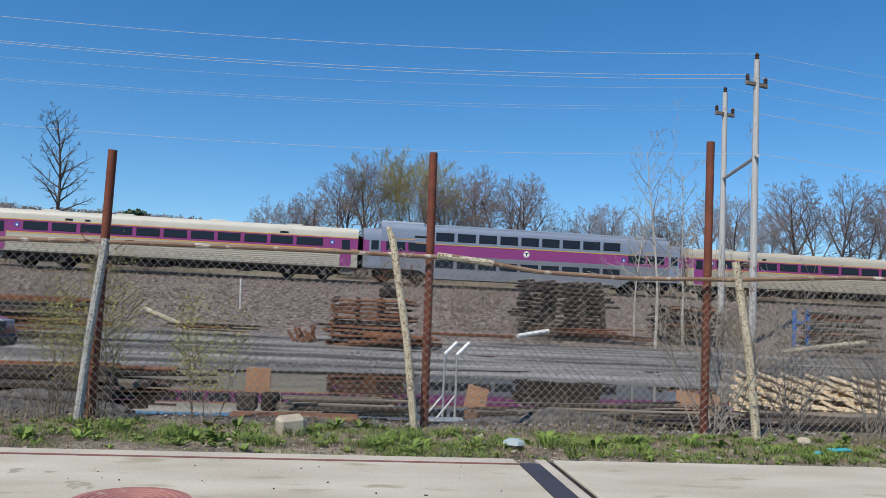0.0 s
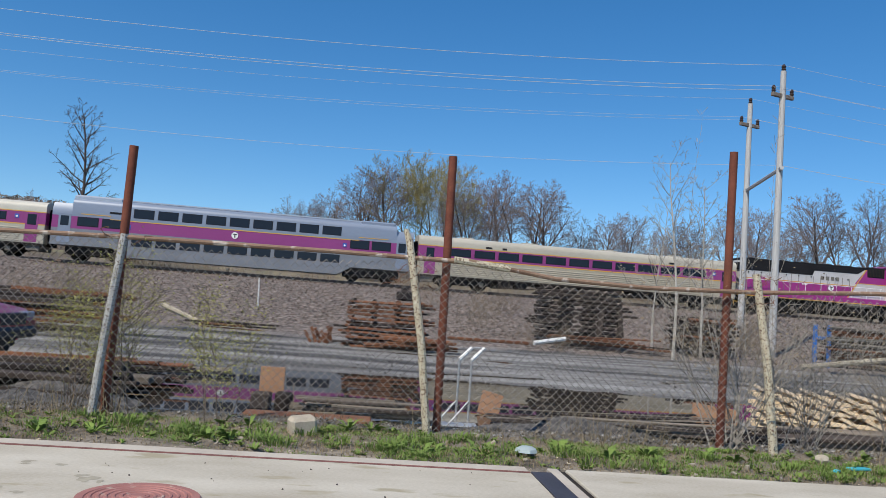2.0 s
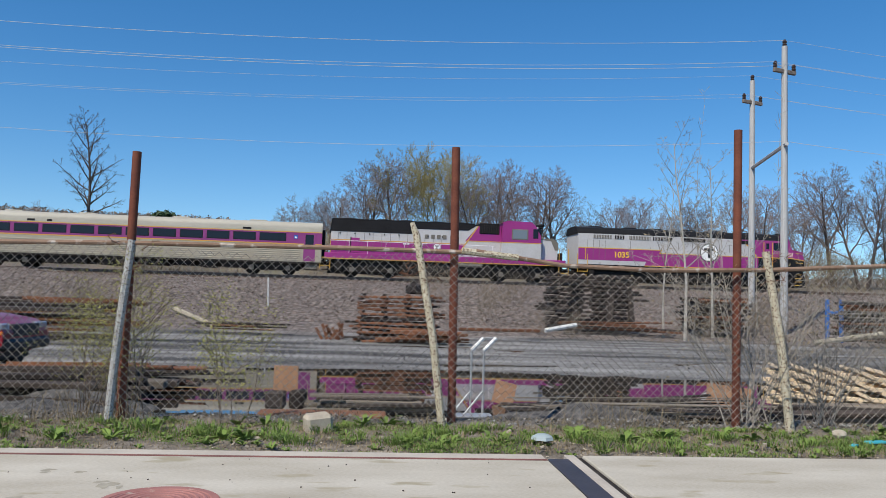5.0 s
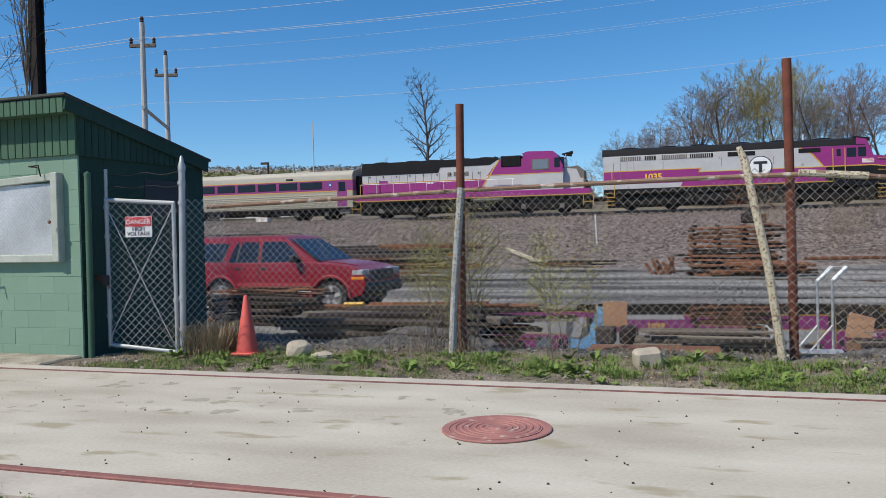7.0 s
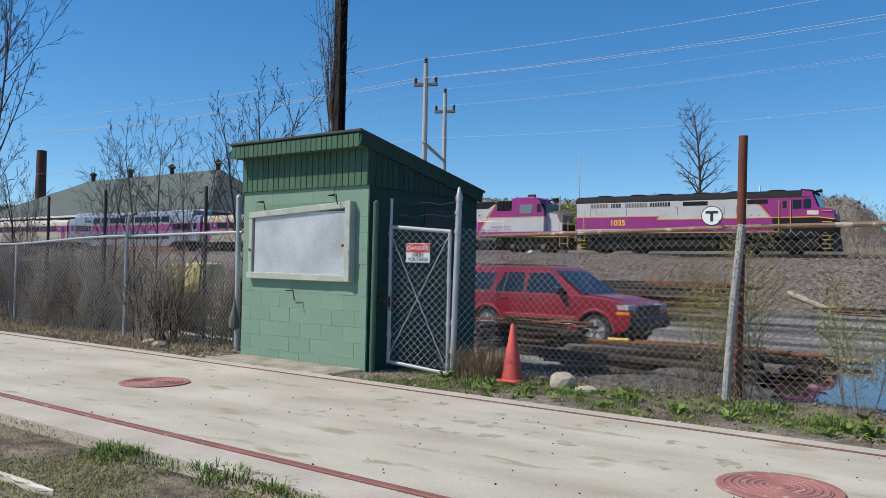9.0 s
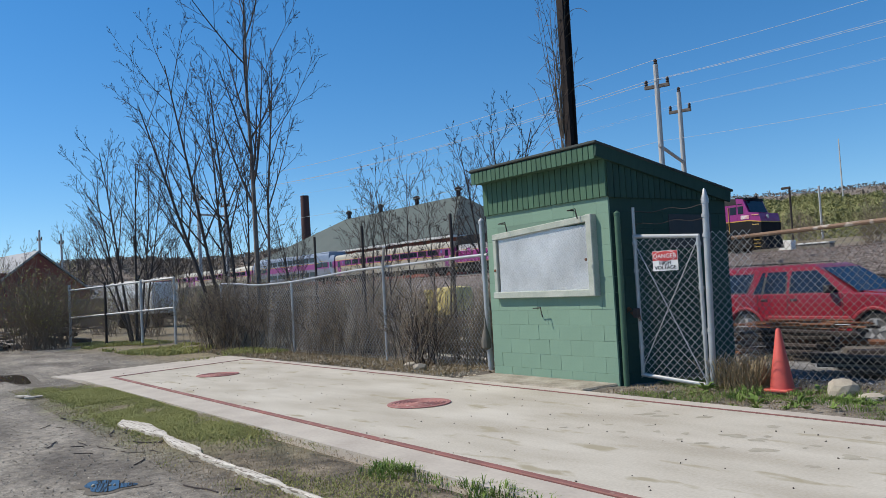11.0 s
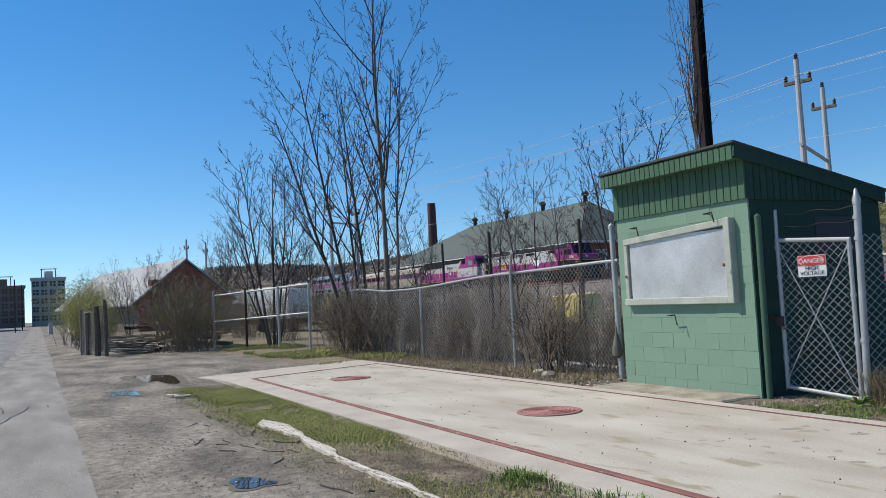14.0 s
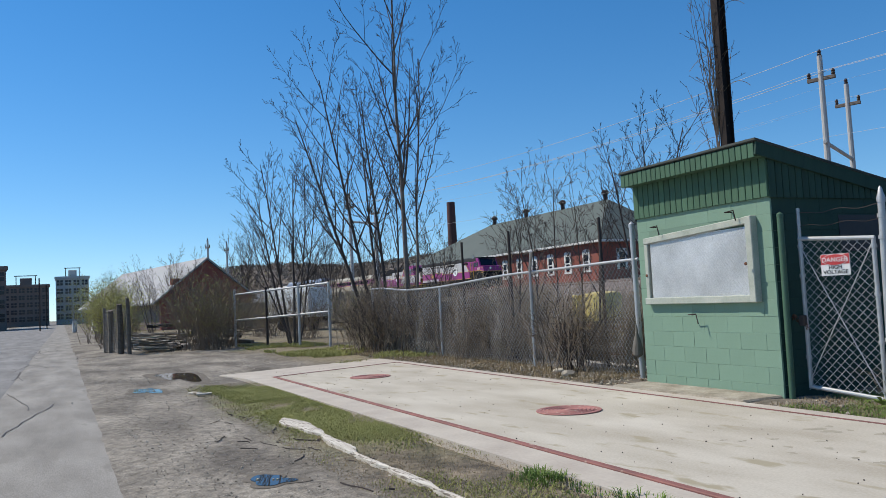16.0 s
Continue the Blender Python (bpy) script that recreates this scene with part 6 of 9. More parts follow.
def make_tree(label, seed, height, r=0.2, bark=BARK, twigs=TWIG, stems=1, kids=(0, 4, 5, 6, 9), up=0.05, angle=(30, 52), ratio=(0.45, 0.72), tilt=(0.06, 0.22), name="tree", group="", min_r=0.012, leans=None, thick=0.55):
    rnd = random.Random(seed)
    t = thing(name, label, "tree", group=group)
    trunk, crown = Shape(), Shape()
    for off, lat, depth, ht, sr in leans or ():
        # stems given one by one: foot along the fence, lean along it and across it, height, radius
        grow(crown, rnd, Vector((0.3 * off, 0.8 * off, -0.2)), Vector((0.36 * lat - 0.93 * depth, 0.93 * lat + 0.36 * depth, 1)).normalized(), ht, sr, 4, kids, up, 0.03, angle, ratio, min_r, trunk, None, thick)
    for s in range(0 if leans else stems):
        a = 6.28 * s / stems + rnd.uniform(-0.5, 0.5)
        lean = 0.03 if stems == 1 else rnd.uniform(*tilt)
        d = Vector((math.cos(a) * lean, math.sin(a) * lean, 1)).normalized()
        p = Vector((math.cos(a) * 0.2 * (stems > 1), math.sin(a) * 0.2 * (stems > 1), -0.2))
        grow(crown, rnd, p, d, height * (1 if s == 0 else rnd.uniform(0.75, 0.98)), r * (1 if s == 0 else rnd.uniform(0.7, 1)), 4, kids, up, 0.05, angle, ratio, min_r, trunk, None, thick)
    part("trunk", trunk, bark, t)
    part("crown", crown, twigs, t, smooth=0)
    return t


def place(t, p, turn=0.0, scale=1.0):
    t.matrix_basis = Matrix.Translation(p) @ pose(0, 0, 0, 0, 0, turn) @ Matrix.Diagonal((scale, scale, scale, 1))
    return t


def copy_at(t, p, turn, scale):
    c = copy_thing(t, Matrix())
    c.matrix_basis = Matrix.Translation(p) @ pose(0, 0, 0, 0, 0, turn) @ Matrix.Diagonal((scale, scale, scale, 1))
    return c


def build_far_trees():
    lab = "bare spring tree with fine brownish branches behind the tracks"
    g = "trees behind the tracks"
    kinds = [make_tree(lab, 11, 10, 0.25, kids=(0, 5, 6, 7, 12), up=0.03, ratio=(0.42, 0.62), angle=(28, 52), group=g, min_r=0.009, thick=0.66, bark=BARK_DARK),
             make_tree(lab, 12, 10, 0.20, stems=2, kids=(0, 5, 6, 7, 10), up=0.03, ratio=(0.42, 0.62), angle=(26, 50), tilt=(0.12, 0.3), group=g, min_r=0.009, thick=0.66, bark=BARK_DARK),
             make_tree(lab, 13, 10, 0.17, stems=3, kids=(0, 5, 6, 7, 9), up=0.03, ratio=(0.42, 0.62), angle=(26, 50), tilt=(0.15, 0.4), group=g, min_r=0.009, thick=0.66, bark=BARK_DARK),
             make_tree("bare tree with a yellow-green haze of opening buds", 14, 10, 0.13, twigs=TWIG_YELLOW, stems=2, kids=(0, 5, 5, 6, 10), up=0.07, angle=(24, 46), group=g, min_r=0.012)]
    # bearing, distance, height, kind
    rows = [(2.6, 84, 10.5, 0), (0.6, 86, 14.6, 1), (-1.2, 82, 15.0, 0), (-3.0, 85, 15.8, 3), (-4.8, 84, 15.2, 3), (-6.0, 88, 15.0, 1), (-7.6, 83, 14.6, 2), (-9.4, 85, 15.2, 0), (-11.0, 84, 14.6, 1),
            (-12.6, 86, 14.2, 0), (-14.6, 98, 11.5, 2), (-16.4, 95, 12.2, 0), (-18.3, 96, 12.5, 1), (-20.2, 98, 12.2, 2), (-24.6, 92, 13.0, 0), (-26.6, 90, 12.8, 1), (-28.8, 94, 12.8, 2),
            (-30.6, 90, 14.8, 0), (-32.4, 88, 15.2, 1), (-34.2, 90, 14.5, 2), (-36.4, 92, 14.5, 0), (-38.8, 90, 15, 1), (3.9, 86, 11.0, 2), (5.6, 96, 11.5, 2), (-22.4, 96, 12.0, 1)]
    rnd = random.Random(1)
    used = set()
    for az, d, h, k in rows:
        p = polar(az, d)
        p.z = ground_z(p.x, p.y) - 0.6
        s = h / 10 * 0.70
        if k not in used:
            used.add(k)
            place(kinds[k], p, rnd.uniform(0, 360), s)
        else:
            copy_at(kinds[k], p, rnd.uniform(0, 360), s)
    p = polar(19.4, 78)
    p.z = ground_z(p.x, p.y)
    place(make_tree("solitary tall bare tree behind the tracks", 31, 12.8, 0.2, bark=BARK_DARK, twigs=BARK_DARK, kids=(0, 4, 5, 7, 26), up=0.03, angle=(34, 60), ratio=(0.24, 0.38), min_r=0.010), p, 40, 1.0)
    for az, d, h in ((22.0, 95, 7.5), (17.2, 88, 6.5), (15.6, 100, 7.5), (24, 120, 9), (47.5, 130, 13)):
        p = polar(az, d)
        p.z = ground_z(p.x, p.y) - 0.2
        copy_at(kinds[2], p, rnd.uniform(0, 360), h / 14)
    # small evergreen
    s = Shape()
    for k in range(420):
        a, z = rnd.uniform(0, 6.28), rnd.uniform(0.3, 2.6)
        r = 2.3 * (1 - (z / 3.2) ** 2) * math.sqrt(rnd.random())
        c = Vector((r * math.cos(a), r * math.sin(a), z))
        e = [c + Vector((rnd.uniform(-0.3, 0.3), rnd.uniform(-0.3, 0.3), rnd.uniform(-0.25, 0.3))) for _ in range(4)]
        s.add(e, [(0, 1, 2), (0, 2, 3), (1, 2, 3)])
    p = polar(14.6, 92)
    p.z = ground_z(p.x, p.y) + 3.2
    ev = thing("tree", "small round dark evergreen behind the tracks", "tree", Matrix.Translation(p))
    part("trunk", Shape().tube([(0, 0, -3.4), (0, 0, 1.2)], 0.15, 6), BARK, ev)
    part("crown", s, EVERGREEN, ev, smooth=0)
    # the birch clump on the bank
    b = make_tree("slender pale birch sapling on the bank", 41, 8.8, 0.07, bark=BARK_PALE, twigs=TWIG_PALE, stems=1, kids=(0, 3, 4, 5, 16), up=0.04, angle=(34, 60), ratio=(0.24, 0.42), group="birches on the bank", min_r=0.006)
    p = polar(-21.6, 36)
    place(b, Vector((p.x, p.y, ground_z(p.x, p.y))), 0, 1.0)
    for az, d, s_, q in ((-23.4, 38, 0.9, 70), (-20.2, 37, 0.75, 160)):
        p = polar(az, d)
        copy_at(b, Vector((p.x, p.y, ground_z(p.x, p.y))), q, s_)
    for k, (az, d, h) in enumerate(((-22.0, 30, 9.4), (-27.6, 31, 10.5))):
        p = polar(az, d)
        rnd2 = random.Random(60 + k)
        t = thing("sapling", "single whip-thin pale budding sapling", "sapling", Matrix.Translation(Vector((p.x, p.y, -0.3))), "pale saplings")
        sh = Shape()
        pts = [Vector((0.04 * i * (k == 0), 0, h * i / 10)) + Vector((0.12 * math.sin(i * 0.7 + k) + rnd2.uniform(-0.06, 0.06), 0, 0)) for i in range(11)]
        sh.tube(pts, [0.012 * (1 - 0.08 * i) for i in range(11)], 5, False)
        for i in range(40):
            q = pts[min(10, 3 + i // 6)] + Vector((0, 0, rnd2.uniform(0, h / 10)))
            e = q + Vector((rnd2.uniform(-0.25, 0.25), rnd2.uniform(-0.25, 0.25), rnd2.uniform(0.1, 0.4)))
            sh.tube([q, e], 0.006, 3, False)
        part("stem", sh, TWIG_PALE, t)


def build_near_trees():
    lab = "tall bare multi-stemmed tree beside the chain-link fence"
    rnd = random.Random(3)
    twiggy = dict(bark=BARK_DARK, twigs=BARK_DARK, up=0.075, angle=(24, 44), ratio=(0.26, 0.46), min_r=0.0045, group="trees by the fence", thick=0.6)
    t1 = make_tree(lab, 203, 9.0, 0.07, kids=(0, 3, 4, 6, 11), leans=((-0.25, -0.38, 0.1, 7.6, 0.07), (-0.1, -0.24, -0.1, 8.3, 0.066), (0.0, -0.13, 0.15, 7.4, 0.055), (0.2, -0.03, -0.15, 7.6, 0.06), (0.3, 0.10, 0.1, 6.0, 0.045)), **twiggy)
    place(t1, Vector((-22.3, 8.6, -0.05)), 0, 1.0)
    t5 = make_tree("tall straight bare tree at the chain-link fence", 231, 10.4, 0.085, kids=(0, 3, 4, 6, 13), leans=((0.0, 0.0, 0.0, 10.4, 0.085), (0.05, 0.10, -0.15, 8.2, 0.05)), **dict(twiggy, bark=BARK))
    place(t5, Vector((-20.15, 8.55, -0.05)), 0, 1.0)
    t2 = make_tree(lab, 209, 6.9, 0.055, kids=(0, 3, 4, 6, 11),
                   leans=((-0.15, -0.26, 0.1, 6.2, 0.055), (-0.1, -0.14, -0.2, 6.8, 0.055), (0.0, -0.03, 0.1, 6.6, 0.06), (0.1, 0.08, -0.1, 6.4, 0.05), (0.15, 0.18, 0.1, 5.6, 0.045), (0.0, -0.4, 0.0, 4.8, 0.04)), **twiggy)
    place(t2, Vector((-28.8, 7.6, -0.05)), 0, 1.0)
    t3 = make_tree("young bare tree with slender upright branches behind the fence", 215, 5.2, 0.04, bark=BARK_DARK, twigs=BARK_DARK, stems=1, kids=(0, 2, 3, 5, 12), up=0.05, angle=(24, 44), ratio=(0.30, 0.52), min_r=0.0045,
                   group="young trees by the fence")
    spots = [(-17.0, 10.6, 0.82), (-15.6, 10.2, 0.8), (-14.2, 10.4, 0.72), (-18.6, 10.8, 0.75), (-12.9, 10.8, 0.78), (-22.6, 10.5, 0.8), (-16.3, 11.4, 0.76), (-19.6, 11.6, 0.8)]
    for i, (x, y, s) in enumerate(spots):
        z = ground_z(x, y)
        if i == 0:
            place(t3, Vector((x, y, z)), 0, s)
        else:
            copy_at(t3, Vector((x, y, z)), 67 * i, s)
    t4 = make_tree("bare tree with many upright branches behind the shed", 222, 6.2, 0.06, bark=BARK_DARK, twigs=BARK_DARK, stems=3, kids=(0, 3, 4, 6, 10), up=0.06, angle=(20, 38), ratio=(0.28, 0.46), tilt=(0.05, 0.2), min_r=0.005)
    place(t4, Vector((-17.7, 14.8, -0.28)), 0, 1.0)
    # trees along the lane to the west
    for i, (az, d, h) in enumerate(((84.6, 62, 5.2), (87.0, 64, 4.4), (82.8, 58, 5.6), (72.5, 60, 6.0), (70.2, 70, 8.0), (66.5, 60, 6.5), (64.5, 66, 7.0), (78.5, 95, 9.0), (73.8, 75, 7.5))):
        p = polar(az, d)
        copy_at((t1, t3, t4, t2)[i % 4], Vector((p.x, p.y, ground_z(p.x, p.y) - 0.1)), 40 * i, h / (8.6, 5.4, 6.4, 6.0)[i % 4])


def shrub(label, seed, n, h, spread, stem_mat, bud_mat=None, buds=0, r=0.008, size=0.03, name="shrub", base=0.12, twig=0.0025):
    rnd = random.Random(seed)
    t = thing(name, label, "shrub")
    s, tips = Shape(), []
    for i in range(n):
        a = rnd.uniform(0, 6.28)
        d = Vector((math.cos(a) * spread * rnd.random(), math.sin(a) * spread * rnd.random(), 1)).normalized()
        p = Vector((rnd.gauss(0, base), rnd.gauss(0, base * 0.8), -0.05))
        grow(s, rnd, p, d, h * rnd.uniform(0.6, 1.0), r, 2, (0, 2, 6), 0.03, 0.08, (20, 50), (0.3, 0.55), twig, None, tips)
    part("brushwood", s, stem_mat, t, smooth=0)
    if buds and bud_mat:
        b = Shape()
        for k in range(buds):
            p = rnd.choice(tips) + Vector((rnd.gauss(0, 0.07), rnd.gauss(0, 0.07), rnd.gauss(-0.04, 0.10)))
            u = Vector((rnd.gauss(0, 1), rnd.gauss(0, 1), rnd.gauss(0, 1))).normalized()
            v = u.orthogonal().normalized()
            z = size * rnd.uniform(0.6, 1.3)
            b.add([p - u * z * 0.3, p + v * z * 0.45, p + u * z, p - v * z * 0.45], [(0, 1, 2, 3)])
        part("foliage", b, bud_mat, t, smooth=0)
    return t


UNDERGROWTH = mat("grey_straw_undergrowth", (0.36, 0.30, 0.22), (0.15, 0.12, 0.09), 0.9, scale=2.5, fine=15, bump=0, vary=0.35, spec=0.2)
BRUSH = mat("dark_dry_brush", (0.34, 0.275, 0.205), (0.11, 0.085, 0.065), 0.9, scale=2.5, fine=15, bump=0, vary=0.3, spec=0.2)


def build_shrubs():
    a = shrub("budding yellow-green shrub growing through the fence", 1, 8, 1.75, 0.42, STEM, BUD, 3000, 0.008, 0.015)
    place(a, Vector((-2.5, 8.75, 0)), 0, 1.0)
    copy_at(a, Vector((-2.95, 8.9, 0)), 120, 0.85)
    b = shrub("small budding yellow-green shrub", 2, 5, 1.2, 0.3, STEM, BUD, 2200, 0.006, 0.016)
    place(b, Vector((-1.52, 8.7, 0)), 0, 1.05)
    c = shrub("leafless spreading shrub with pale buds growing in the fence", 3, 20, 2.3, 0.75, TWIG_PALE, STRAW, 1500, 0.010, 0.02)
    place(c, Vector((4.25, 8.7, 0)), 0, 1.0)
    copy_at(c, Vector((5.1, 8.9, 0)), 200, 0.8)
    copy_at(c, Vector((6.5, 9.2, 0)), 90, 0.7)
    d = shrub("dense tangle of dry brown brush along the fence", 4, 22, 1.75, 0.7, BRUSH, STRAW, 160, 0.010, 0.03, base=0.45, twig=0.0032)
    first = True
    rnd = random.Random(6)
    for x, y, s in ((-10.9, 8.3, 0.8), (-11.6, 7.75, 0.85), (-12.9, 8.45, 0.65), (-14.8, 8.3, 0.8), (-16.2, 8.35, 0.9), (-17.6, 8.3, 1.0), (-18.9, 8.3, 1.0), (-20.2, 8.2, 1.05), (-21.4, 8.0, 1.05),
                    (-14.4, 9.3, 0.8), (-16.8, 9.4, 0.7), (-22.3, 8.6, 1.0), (-20.8, 7.5, 1.0)):
        if first:
            place(d, Vector((x, y, 0)), 0, s)
            first = False
        else:
            copy_at(d, Vector((x, y, 0)), rnd.uniform(0, 360), s)
    u = shrub("grey twiggy undergrowth behind the fence", 8, 46, 1.5, 0.8, UNDERGROWTH, STRAW, 500, 0.008, 0.03, base=0.5, twig=0.0032)
    rnd = random.Random(61)
    first = True
    for k in range(34):
        x = -10.4 - 12.4 * ((k * 0.618) % 1)
        y = (8.45, 8.9, 9.6, 10.4)[k % 4] + rnd.uniform(-0.15, 0.2)
        if k % 4 > 1 and x > -13.5:
            continue
        q = Vector((x, y, land_z(x, y)))
        if first:
            place(u, q, 0, 0.8)
            first = False
        else:
            copy_at(u, q, rnd.uniform(0, 360), rnd.uniform(0.5, 0.95))
    for k in range(24):
        az, d_ = rnd.choice((rnd.uniform(56, 72), rnd.uniform(47, 51))), rnd.uniform(24, 48)
        q = polar(az, d_)
        copy_at(u, Vector((q.x, q.y, land_z(q.x, q.y))), rnd.uniform(0, 360), rnd.uniform(0.9, 1.7))
    th = shrub("dark leafless thicket with stiff stems at the fence", 9, 18, 1.7, 0.6, BARK_DARK, None, 0, 0.013, 0.03, base=0.25, twig=0.0045)
    place(th, Vector((-11.6, 7.85, 0)), 0, 0.8)
    for x, y, z in ((-12.3, 8.3, 0.75), (-14.6, 8.35, 0.7), (-19.3, 8.2, 0.95), (-20.4, 7.85, 1.0), (-21.3, 7.9, 1.05), (-22.0, 8.3, 1.0), (-16.6, 8.4, 0.75)):
        copy_at(th, Vector((x, y, land_z(x, y))), 97 * x, z)
    e = shrub("large leafless bush with olive and brown shoots", 5, 62, 2.6, 0.95, STEM, BUD, 1300, 0.012, 0.032, base=0.4, twig=0.004)
    place(e, Vector((-30.0, 4.3, 0)), 0, 1.05)
    copy_at(e, Vector((-31.4, 5.3, 0)), 100, 1.2)
    copy_at(e, Vector((-29.4, 4.9, 0)), 210, 0.8)
    rnd = random.Random(26)
    for k in range(26):
        x, y = rnd.uniform(-46, -23.5), rnd.uniform(8.5, 17)
        copy_at(d if k % 2 else e, Vector((x, y, ground_z(x, y))), rnd.uniform(0, 360), rnd.uniform(0.55, 0.95))
    f = shrub("yellow-green budding bush along the lane", 6, 40, 2.3, 0.5, STEM, BUD, 4200, 0.012, 0.036, base=0.35)
    place(f, Vector((-38.5, 1.9, 0)), 0, 1.0)
    for i, (x, y, s) in enumerate(((-42, 2.2, 1.1), (-46, 2.0, 1.3), (-50, 2.4, 1.5), (-56, 2.6, 1.7), (-35.4, 2.4, 0.8))):
        copy_at(f, Vector((x, y, 0)), 70 * i, s)
    # taller brush behind the tracks
    rnd = random.Random(19)
    for k in range(70):
        az, d_ = rnd.uniform(-44, 44), rnd.uniform(68, 84)
        p = polar(az, d_ / max(0.75, math.cos(radians(az))))
        copy_at(d if k % 3 else e, Vector((p.x, p.y, ground_z(p.x, p.y) - 0.1)), rnd.uniform(0, 360), rnd.uniform(1.6, 2.8) * (1 if k % 3 else 0.7))
    # dry brush on the railway bank
    rnd = random.Random(9)
    for k in range(46):
        az, d_ = rnd.uniform(-40, 40), rnd.uniform(33, 50)
        if -8 < az < 14 and rnd.random() < 0.75:
            continue
        p = polar(az, d_)
        copy_at(d, Vector((p.x, p.y, ground_z(p.x, p.y))), rnd.uniform(0, 360), rnd.uniform(0.6, 1.1))


def blades(rnd, region, count, h, w, density=None):
    s = Shape()
    vs, fs = [], []
    x0, x1, y0, y1 = region
    made = 0
    while made < count:
        x, y = rnd.uniform(x0, x1), rnd.uniform(y0, y1)
        if density and rnd.random() > density(x, y):
            continue
        made += 1
        a = rnd.uniform(0, 6.28)
        dx, dy = math.cos(a), math.sin(a)
        hh = h * rnd.uniform(0.4, 1.2)
        z = max(ground_z(x, y), -0.06) - 0.002
        ln = rnd.uniform(0.3, 1.6) * hh
        k = len(vs)
        mx, my = x + dx * ln * 0.4, y + dy * ln * 0.4
        vs += [(x - dy * w, y + dx * w, z), (x + dy * w, y - dx * w, z), (mx + dy * w * 0.8, my - dx * w * 0.8, z + hh * 0.75), (mx - dy * w * 0.8, my + dx * w * 0.8, z + hh * 0.75), (x + dx * ln, y + dy * ln, z + hh * 0.8)]
        fs += [(k, k + 1, k + 2, k + 3), (k + 3, k + 2, k + 4)]
    return s.add(vs, fs)


def clumpy(scale, cut, soft, seed, fall=None):
    def f(x, y):
        a, c = x * scale * 2.2, y * scale * 2.6
        v = 0.5 + 0.17 * (math.sin(a + 0.6 * c + seed) + math.sin(0.7 * a - 1.3 * c + 2 * seed) + 0.7 * math.sin(2.3 * a + 1.9 * c + seed * 3))
        v = smoothstep(cut, cut + soft, v)
        return v * (fall(x, y) if fall else 1)
    return f


def tufts(rnd, region, count, h, w):
    """Loose tufts of blades that lean outwards."""
    s = Shape()
    vs, fs = [], []
    x0, x1, y0, y1 = region
    for _ in range(count):
        cx, cy = rnd.uniform(x0, x1), rnd.uniform(y0, y1)
        if noise.noise(Vector((cx * 0.8, 3.0, 1.0))) < -0.25:
            continue
        r = rnd.uniform(0.05, 0.16)
        th = h * rnd.uniform(0.5, 1.7)
        for _ in range(int(60 * r / 0.1)):
            a = rnd.uniform(0, 6.28)
            q = r * math.sqrt(rnd.random())
            x, y = cx + q * 1.4 * math.cos(a), cy + q * math.sin(a)
            b = a + rnd.uniform(-0.8, 0.8)
            dx, dy = math.cos(b), math.sin(b)
            hh = th * rnd.uniform(0.4, 1.1)
            ln = hh * rnd.uniform(0.4, 1.5)
            z = max(ground_z(x, y), -0.06) - 0.002
            k = len(vs)
            mx, my = x + dx * ln * 0.4, y + dy * ln * 0.4
            vs += [(x - dy * w, y + dx * w, z), (x + dy * w, y - dx * w, z), (mx + dy * w * 0.8, my - dx * w * 0.8, z + hh * 0.8), (mx - dy * w * 0.8, my + dx * w * 0.8, z + hh * 0.8), (x + dx * ln, y + dy * ln, z + hh * 0.85)]
            fs += [(k, k + 1, k + 2, k + 3), (k + 3, k + 2, k + 4)]
    return s.add(vs, fs)


def weeds(rnd, region, count, size):
    """Low rosettes of broad leaves."""
    vs, fs = [], []
    x0, x1, y0, y1 = region
    for _ in range(count):
        cx, cy = rnd.uniform(x0, x1), rnd.uniform(y0, y1)
        z = land_z(cx, cy)
        for i in range(rnd.randint(7, 13)):
            a, ln = rnd.uniform(0, 6.28), size * rnd.uniform(0.5, 1.2)
            up, w = rnd.uniform(0.25, 0.9), 0.16 * size
            dx, dy = math.cos(a), math.sin(a)
            k = len(vs)
            vs += [(cx, cy, z), (cx + dx * ln * 0.5 - dy * w, cy + dy * ln * 0.5 + dx * w, z + ln * up * 0.7), (cx + dx * ln, cy + dy * ln, z + ln * up * 0.8), (cx + dx * ln * 0.5 + dy * w, cy + dy * ln * 0.5 - dx * w, z + ln * up * 0.7)]
            fs.append((k, k + 1, k + 2, k + 3))
    return Shape().add(vs, fs)


